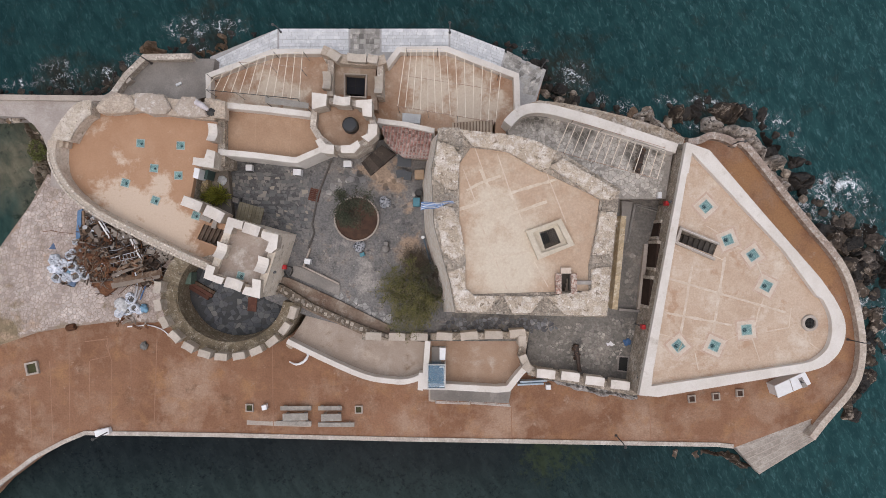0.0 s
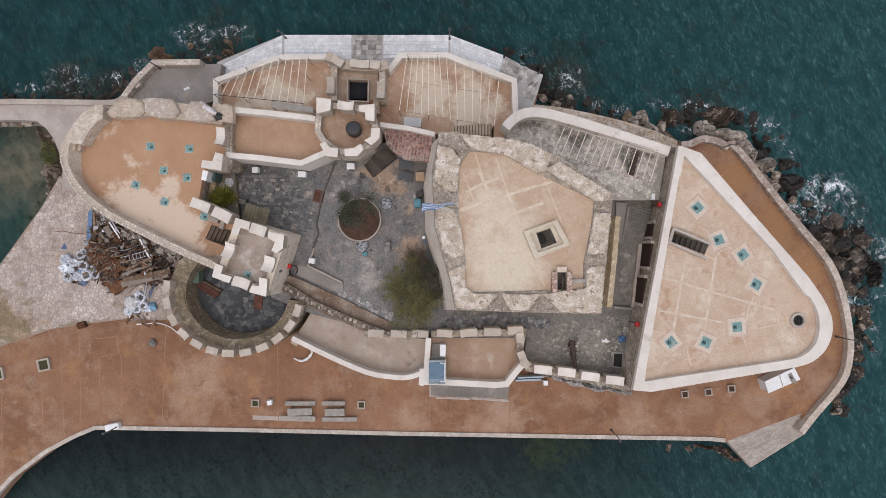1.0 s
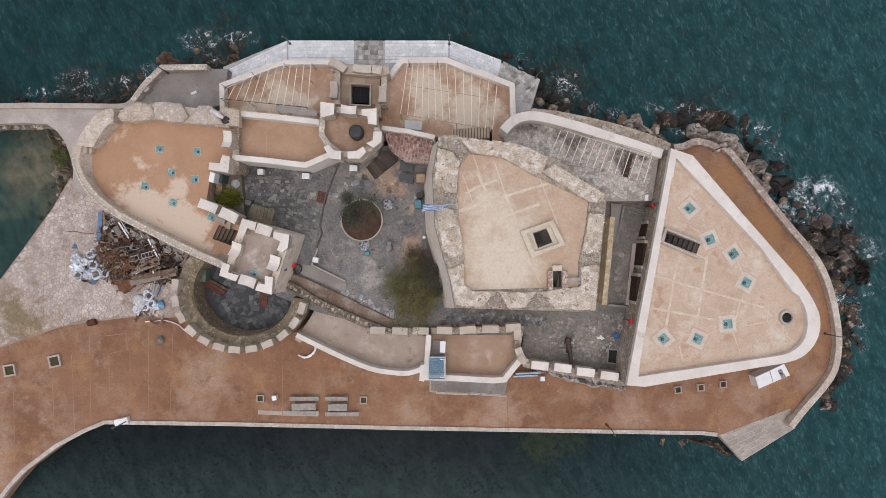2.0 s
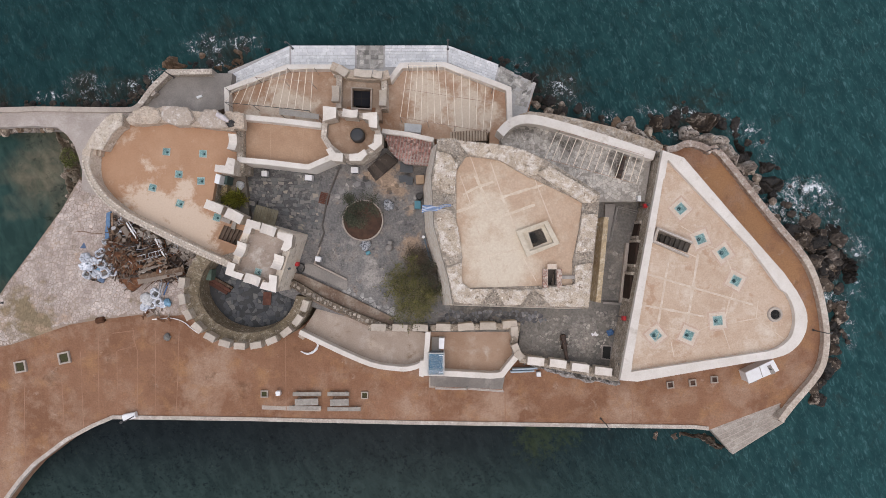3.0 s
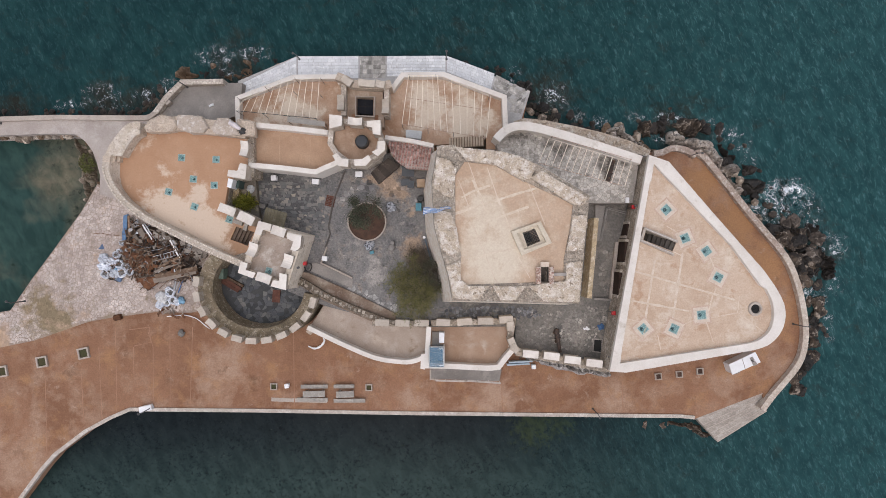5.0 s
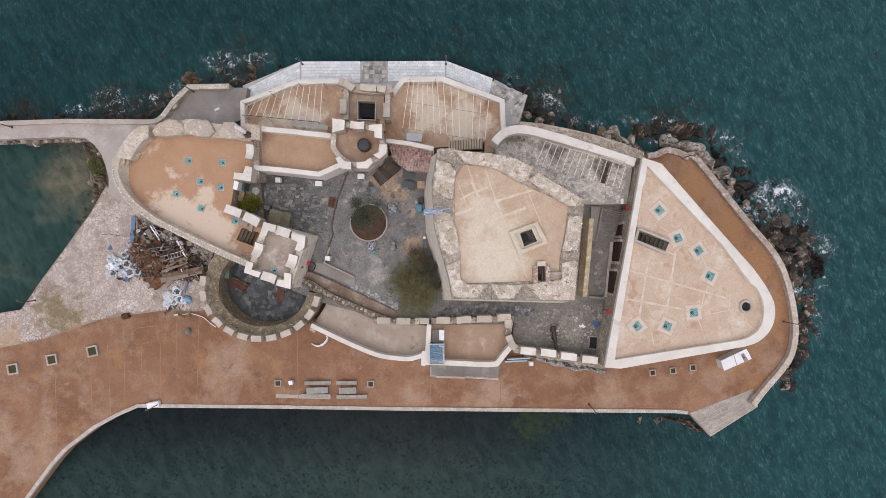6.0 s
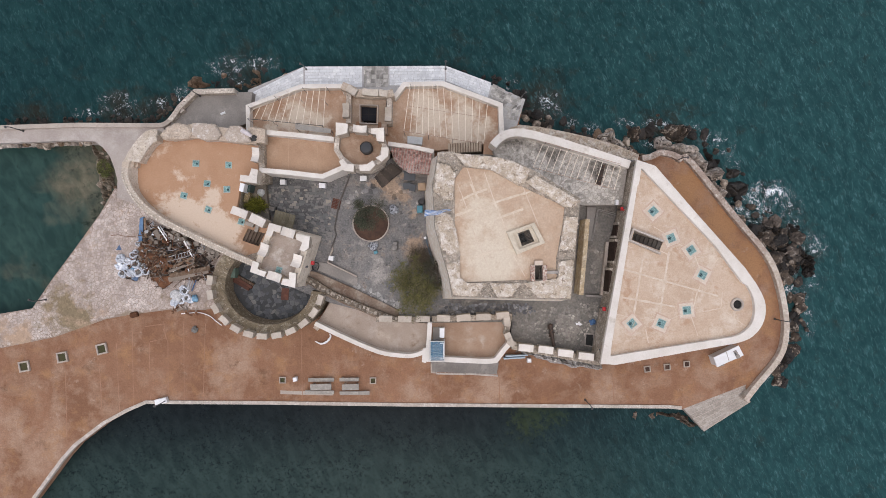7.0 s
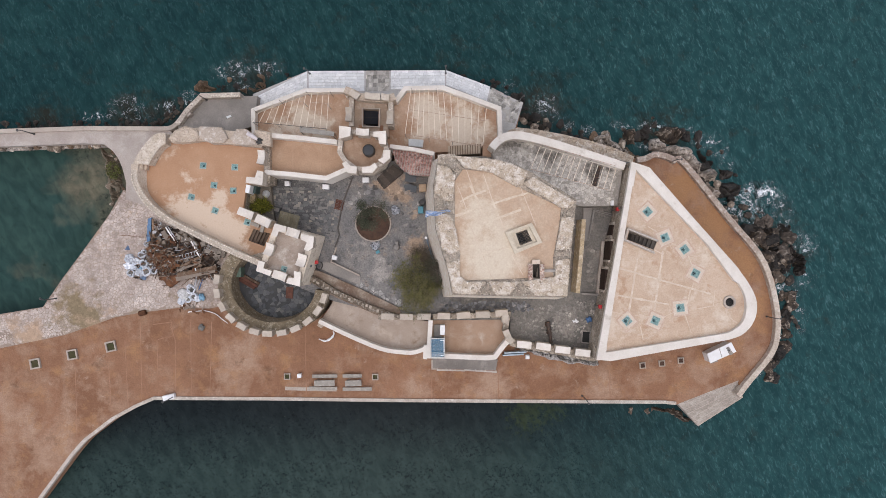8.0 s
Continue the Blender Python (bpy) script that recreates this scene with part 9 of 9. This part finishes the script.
flag_stone = random_tones(surface("courtyard_flagstone", (0.20, 0.195, 0.19), (0.145, 0.142, 0.14), (0.30, 0.27, 0.235), (0.56, 0.7), 0.6, 7, bump=0.4, fine=0.5),
                          [(0.0, (0.115, 0.115, 0.115)), (0.35, (0.155, 0.152, 0.145)), (0.6, (0.205, 0.195, 0.175)), (0.82, (0.25, 0.228, 0.20)), (0.93, (0.34, 0.30, 0.25)), (1.0, (0.43, 0.37, 0.28))])
court_a = ((0.25, 0.238, 0.225), (0.155, 0.15, 0.147), (0.40, 0.365, 0.325), (0.52, 0.66), 0.6, 7)
court_stone = surface("dark_flagstone", *court_a, vary=0.5, bump=0.4, patches=EARTH[:1])
court_field = surface("dark_flagstone_field", *court_a, islands=0.5, bump=0.4, patches=EARTH[:1])
E_COURT = [(-9.33, 6.61), (-6.76, 6.99), (-5.81, 6.15), (-3.94, 5.20), (-4.17, 4.50), (-6.76, 5.44), (-8.62, 4.74), (-10.23, 1.93), (-10.04, 4.50)]
kerb_cobble = surface("pale_grey_cobble", (0.34, 0.325, 0.305), (0.24, 0.23, 0.215), (0.46, 0.44, 0.41), (0.54, 0.64), 0.9, 7, vary=0.3, bump=0.4)
S_COURT = [(-9.10, -3.33), (-7.60, -3.71), (-5.81, -4.64), (-3.85, -5.39), (-3.85, -6.61), (-6.05, -5.96), (-7.69, -5.20), (-9.19, -4.17)]
pave(bpy.data.objects["courtyard"], "stone", cells_in(E_COURT, 0.55, 9, 0.25), 0.05, 0.02, lambda y: CT, court_stone, court_field, (-14.50, 4.34), 3, 0.14)
pave(bpy.data.objects["courtyard"], "stone", cells_in(S_COURT, 0.36, 10, 0.7), 0.04, 0.03, lambda y: CT, kerb_cobble, kerb_cobble, (-6.87, -4.72), 3, 0.14)
pave(bpy.data.objects["courtyard"], "cobble", cells_in([(-9.19, 6.61), (-3.94, 6.80), (-2.07, 5.20), (-2.30, 2.86), (-3.94, 1.93), (-4.64, 4.74), (-6.76, 5.77), (-9.10, 4.50)], 0.36, 13, 0.6), 0.05, 0.015, lambda y: CT, court_stone, court_field, (-4.41, 4.74), 5, 0.62)
sunken_stone = random_tones(surface("sunken_flagstone", (0.10, 0.105, 0.11), (0.06, 0.063, 0.067), (0.19, 0.185, 0.175), (0.52, 0.68), 0.9, 5, rough=0.6, bump=0.3, fine=0.5),
                         [(0.0, (0.03, 0.035, 0.042)), (0.25, (0.075, 0.08, 0.086)), (0.55, (0.10, 0.105, 0.11)), (0.8, (0.14, 0.14, 0.138)), (1.0, (0.21, 0.20, 0.18))])
pave(well, "stone", cells_in(oval(0.74), 0.40, 12, 0.9), 0.016, 0.03, lambda y: 3.0, sunken_stone, sunken_stone, (RCX, RCY), 4, 0.3)

# edging stones on the ruined dividing wall
cap_stone = surface("pale_cap_stone", (0.40, 0.345, 0.285), (0.24, 0.205, 0.165), (0.13, 0.11, 0.09), (0.56, 0.64), vary=0.4, scale=1.5, fine=0.6, bump=0.5)
random.seed(31)
capline = smooth([(-13.80, -3.06), (-10.37, -4.86), (-7.04, -6.34), (-4.45, -7.18)], 8)
for i, (a, b) in enumerate(zip(capline, capline[1:])):
    a, b = Vector(a), Vector(b)
    d = (b - a).normalized()
    for k in range(max(1, round((b - a).length / 0.36))):
        p = a + d * (0.36 * k + random.uniform(-0.05, 0.05)) + Vector((-d.y, d.x)) * random.gauss(0.02, 0.10)
        part("stone", box(bmesh.new(), (p.x, p.y, 4.97), (random.uniform(0.16, 0.32), random.uniform(0.2, 0.42), 0.22), math.atan2(d.y, d.x) + random.uniform(-0.4, 0.4), 0.8, (random.uniform(-0.12, 0.12), random.uniform(-0.12, 0.12))), cap_stone, cap)

# pale coursed paving of the northern shelf
white_brick = surface("white_paving_block", (0.66, 0.665, 0.67), (0.58, 0.585, 0.59), (0.74, 0.74, 0.735), (0.5, 0.6), 0.9, 8, vary=0.07, bump=0.2, fine=0.15)
grey_slab = surface("grey_paving_slab", (0.36, 0.34, 0.31), (0.25, 0.235, 0.21), (0.5, 0.47, 0.43), (0.52, 0.64), 0.8, 8, vary=0.4, bump=0.3)
shelf = bpy.data.objects["stone_shelf"]


def coursed(parent, name, a, b, c, d, rows, length, material, z, jitter, seed, drop=0.0, gap=0.010, wobble=0.0):
    """Blocks in courses over a four-sided field with sea edge a-b and inner edge c-d."""
    random.seed(seed)
    a, b, c, d = (Vector(p) for p in (a, b, c, d))
    for r in range(rows):
        f0, f1 = r / rows, (r + 1) / rows
        s0, e0, s1, e1 = a.lerp(d, f0), b.lerp(c, f0), a.lerp(d, f1), b.lerp(c, f1)
        n = max(1, round((e0 - s0).length / length))
        cuts = [0.0] + [min(max((i + (0.5 if r % 2 else 0) + random.uniform(-jitter, jitter)) / n, 0.02), 0.98) for i in range(0 if r % 2 else 1, n)] + [1.0]
        for u, v in zip(cuts, cuts[1:]):
            quad = [s0.lerp(e0, u), s0.lerp(e0, v), s1.lerp(e1, v), s1.lerp(e1, u)]
            quad = [q + Vector((random.uniform(-wobble, wobble), random.uniform(-wobble, wobble))) for q in quad]
            m = sum(quad, Vector((0, 0))) / 4
            if (quad[1] - quad[0]).length < 0.12 or random.random() < drop:
                continue
            inner = [Vector(p) for p in offset(ccw([tuple(p) for p in quad]), -gap)]
            v, f = stone_faces(m, inner, 0.0, 0.025 + random.uniform(0, 0.012), 0, 0.006)
            me = bpy.data.meshes.new(name)
            me.from_pydata(v, [], f)
            me.materials.append(material)
            ob = new(name, me)
            ob.parent = parent
            ob.location = (m.x, m.y, z)


coursed(shelf, "brick", *[(-20.31, 16.31), (-14.44, 19.17), (-14.44, 16.95), (-20.31, 14.84)], 7, 0.66, white_brick, 1.88, 0.2, 1)
coursed(shelf, "brick", *[(-14.29, 19.22), (-8.23, 19.22), (-8.23, 17.00), (-14.29, 17.00)], 7, 0.66, white_brick, 1.88, 0.2, 2)
coursed(shelf, "slab", *[(-8.08, 19.22), (-5.52, 19.22), (-5.52, 17.00), (-8.08, 17.00)], 5, 0.42, grey_slab, 1.88, 0.25, 3)
coursed(shelf, "brick", *[(-5.37, 19.22), (0.49, 19.22), (0.49, 17.15), (-5.37, 17.15)], 7, 0.66, white_brick, 1.88, 0.2, 4)
coursed(shelf, "brick", *[(0.64, 19.22), (5.42, 17.40), (5.03, 15.82), (0.64, 17.60)], 6, 0.66, white_brick, 1.88, 0.2, 5)
coursed(shelf, "slab", *[(5.57, 17.30), (8.77, 15.72), (7.20, 14.34), (5.18, 15.92)], 5, 0.5, grey_slab, 1.88, 0.3, 6, 0.05, 0.015, 0.03)
coursed(shelf, "slab", *[(8.77, 15.62), (8.08, 13.36), (6.95, 13.60), (7.10, 14.34)], 3, 0.55, grey_slab, 1.88, 0.3, 7, 0.1, 0.02, 0.05)

# squared flagstones of the western half of the courtyard
west_court = bpy.data.objects["courtyard"]
coursed(west_court, "flagstone", *[(-18.10, 6.33), (-10.88, 6.33), (-10.69, 3.71), (-18.10, 3.71)], 9, 0.36, flag_stone, CT, 0.4, 21, 0.25, 0.014, 0.09)
coursed(west_court, "flagstone", *[(-15.43, 3.52), (-10.88, 3.52), (-11.06, 0.42), (-13.08, 1.08)], 10, 0.34, flag_stone, CT, 0.4, 22, 0.3, 0.014, 0.09)

# joints of the roof terraces
joint_mat = surface("pale_joint", (0.64, 0.54, 0.43), (0.56, 0.44, 0.335), scale=1.2)


def joints(parent, z, lines, w=0.085, material=None):
    """Mortar strips with ragged edges, a few millimetres proud of the screed."""
    for i, line in enumerate(lines):
        pts = [Vector(p) for p in line]
        fine = [a.lerp(b, k / 12) for a, b in zip(pts, pts[1:]) for k in range(12)] + [pts[-1]]
        bm, prev = bmesh.new(), None
        for k, p in enumerate(fine):
            d = (fine[min(k + 1, len(fine) - 1)] - fine[max(k - 1, 0)]).normalized()
            n = Vector((-d.y, d.x))
            h = w * 0.5 * max(0.3, 1 + 0.6 * noise.noise(Vector((p.x * 2.3, p.y * 2.3, i))))
            q = n * (0.12 * w * noise.noise(Vector((p.x * 1.7, p.y * 1.7, i + 9.5))))
            top = z + 0.004 + 0.0015 * i
            row = [bm.verts.new((*(p + q - n * h), z - 0.02)), bm.verts.new((*(p + q - n * h), top)), bm.verts.new((*(p + q + n * h), top)), bm.verts.new((*(p + q + n * h), z - 0.02))]
            if prev:
                for u in range(3):
                    bm.faces.new((prev[u], prev[u + 1], row[u + 1], row[u]))
            prev = row
        part("joint", bm, material or joint_mat, parent)


faint_joint = surface("faint_joint", (0.50, 0.355, 0.245), (0.45, 0.31, 0.21), scale=1.2)
soft_joint = surface("soft_pale_joint", (0.60, 0.50, 0.40), (0.55, 0.44, 0.335), (0.65, 0.565, 0.47), (0.5, 0.64), 0.9, 7)
worn_joint = surface("worn_pale_joint", (0.62, 0.52, 0.405), (0.57, 0.465, 0.35), (0.66, 0.57, 0.46), (0.5, 0.64), 0.9, 7)
joints(east, RF + 0.001, ([(17.45, -2.25), (22.08, -3.61), (26.71, -4.94)], [(16.93, -4.89), (22.52, -5.95)], [(19.44, -1.28), (18.56, -6.57)], [(21.99, -0.62), (21.07, -6.57)]), 0.19, soft_joint)
joints(east, RF, ([(24.51, -5.16), (25.04, -3.83)], [(27.15, -4.58), (26.98, -6.13), (24.51, -6.57)],
                  [(27.06, -6.13), (29.36, -7.89)], [(21.07, -0.48), (21.99, -0.93)], [(18.25, -8.24), (18.78, -7.01)], [(26.05, -2.16), (26.80, -1.28)], [(17.90, 0.04), (18.42, -0.22)], [(16.66, -6.57), (18.12, -6.92)], [(19.13, -7.01), (20.54, -7.18)], [(21.86, -7.27), (23.18, -6.66)], [(24.29, -6.13), (24.73, -4.36)], [(19.66, -8.11), (19.92, -9.43)], [(24.07, -6.83), (24.73, -8.77)], [(20.54, 1.81), (21.64, 1.15)], [(22.74, 0.22), (23.63, -0.22)], [(24.51, -1.10), (24.95, -2.25)]))
joints(keep, KF, [[(2.07, 7.13), (3.30, 3.68)], [(3.68, 6.48), (4.56, 3.87), (5.60, 1.38)], [(7.05, 5.10), (8.36, 1.76)], [(2.53, 1.76), (3.41, -0.35), (4.33, -2.72)], [(6.17, -0.81), (7.13, -2.57)], [(3.22, 3.68), (3.68, 2.65)], [(1.38, 5.41), (2.22, 3.18)]], 0.07)
joints(keep, KF + 0.001, [[(1.61, 3.99), (2.53, 4.49), (3.91, 4.95)], [(1.07, 2.68), (2.91, 3.26), (5.41, 4.06), (7.71, 4.72)], [(3.60, 2.11), (5.21, 2.57), (7.05, 3.22)], [(2.45, -1.11), (3.87, -0.54), (6.17, -0.08)], [(2.53, 5.41), (3.07, 4.26), (3.53, 3.03)], [(4.45, 4.06), (5.02, 2.65)]], 0.2, worn_joint)
joints(north_house, NL, ([(-14.91, 10.74), (-14.96, 7.37)], [(-12.04, 10.47), (-12.22, 7.19)]), 0.03, faint_joint)

# small stones showing in the keep's wall heads
random.seed(71)
head_stone = surface("lichened_head_stone", (0.54, 0.475, 0.395), (0.42, 0.355, 0.28), (0.30, 0.25, 0.195), (0.58, 0.68), 1.2, 9, islands=0.25, bump=0.5)
blocks = [(ob, ob.data) for ob in keep.children if ob.name.startswith("merlon")]
heads = [([tuple(v.co.xy) for v in me.vertices if v.co.z > 13.25], max(v.co.z for v in me.vertices)) for ob, me in blocks]
bm = bmesh.new()
kx, ky = [p[0] for p in K_OUT], [p[1] for p in K_OUT]
for i in range(1100):
    p = (random.uniform(min(kx), max(kx)), random.uniform(min(ky), max(ky)))
    if not inside(p, K_OUT) or inside(p, offset(ccw(K_FLOOR), 0.05)):
        continue
    near = [h for q, h in heads if min((a - p[0]) ** 2 + (b - p[1]) ** 2 for a, b in q) < 0.06]
    s = random.uniform(0.05, 0.15)
    box(bm, (p[0], p[1], (near[0] - 0.14 if near else 13.0)), (s, s * random.uniform(0.6, 1.0), random.uniform(0.06, 0.14)), random.uniform(0, 3.1), 0.7, (random.uniform(-0.2, 0.2), random.uniform(-0.2, 0.2)))
tagged(part("stone_field", bm, head_stone, keep), "small pale stones in the wall heads", kind="stuff")

# white edging stones along the rim of the western bastion
rim_piece = surface("white_edging_stone", (0.68, 0.625, 0.55), (0.58, 0.52, 0.445), (0.46, 0.40, 0.32), (0.5, 0.62), 2.0, 9, vary=0.22, bump=0.4)


def edging(parent, line, step, size, z, inset, seed):
    random.seed(seed)
    line = [Vector(p) for p in offset(line, inset, False)]
    at, i = 0.1, 0
    while i < len(line) - 1:
        a, b = line[i], line[i + 1]
        if at > (b - a).length:
            at -= (b - a).length
            i += 1
            continue
        d = (b - a).normalized()
        p = a + d * at
        part("edging_stone", box(bmesh.new(), (p.x, p.y, z - 0.06), (step * random.uniform(0.5, 0.72), size * random.uniform(0.8, 1.2), 0.12 + random.uniform(0, 0.04)), math.atan2(d.y, d.x) + random.uniform(-0.12, 0.12), 0.88), rim_piece, parent)
        at += step * random.uniform(0.85, 1.2)


SIDE = 1 if area2(LT_OUT + [(-14, 6)]) < 0 else -1
edging(west, LT_OUT[13:], 0.24, 0.12, LTP - 0.05, 0.13 * SIDE, 51)
edging(west, LT_TOP[13:30], 0.26, 0.11, LTP - 0.05, -0.1 * SIDE, 52)

# barrel tiles
tile_mat = surface("pink_barrel_tile", (0.36, 0.20, 0.165), (0.29, 0.145, 0.115), (0.47, 0.34, 0.30), (0.48, 0.62), 2.5, 10, vary=0.4, bump=0.3)
bm = bmesh.new()
prof = [(-0.105, 0), (-0.07, 0.06), (0, 0.085), (0.07, 0.06), (0.105, 0)]
va = [bm.verts.new((x, -0.105, z + 0.02)) for x, z in prof]
vb = [bm.verts.new((x * 0.85, 0.105, z * 0.85 + 0.035)) for x, z in prof]
for i in range(4):
    bm.faces.new((va[i], va[i + 1], vb[i + 1], vb[i]))
bm.faces.new(va[::-1])
tile_mesh = mesh_of(bm, tile_mat)
TR = [(-4.88, 9.86), (-0.81, 9.50), (-1.18, 7.19), (-3.17, 7.32), (-4.16, 8.05), (-4.84, 9.09)]
for i in range(15):
    for j in range(10):
        p = RA.lerp(RB, (i + 0.5) / 15) + (RC - RB) * ((j + 0.5) / 10)
        if inside(p, TR):
            ob = new("tile", tile_mesh)
            ob.parent = roof
            ob.matrix_basis = pose(p.x, p.y, 5.98 - 0.016 * j, -13, 0, -95 + 90 + random.uniform(-2, 2))

# construction joints of the promenade
prom_joint = surface("promenade_joint", (0.35, 0.205, 0.135), (0.28, 0.15, 0.09), scale=0.8)
ground = bpy.data.objects["ground"]
for i, e in enumerate(([(-36.28, -12.34), (-36.04, -17.30)], [(-34.50, -9.86), (-34.20, -17.20)], [(-32.81, -7.88), (-32.72, -16.56)], [(-31.03, -9.86), (-30.93, -16.21)], [(-29.54, -8.38), (-29.05, -9.86), (-29.05, -16.21)], [(-27.36, -7.88), (-27.36, -16.21)], [(-25.08, -7.88), (-25.38, -16.31)], [(-14.97, -7.88), (-14.87, -16.31)],
                       [(-1.19, -13.58), (-1.29, -16.80)], [(18.14, -13.09), (18.24, -17.10)], [(6.00, -13.83), (6.05, -17.00)], [(-39.85, -12.84), (-39.75, -20.77)], [(-31.43, -8.13), (-29.44, -7.88), (-29.25, -9.37), (-30.93, -9.76)], [(20.62, -16.70), (25.58, -16.90)])):
    part("joint", run(e, 0.07, QUAY - 0.02, QUAY + 0.004 + 0.001 * i), prom_joint, ground)
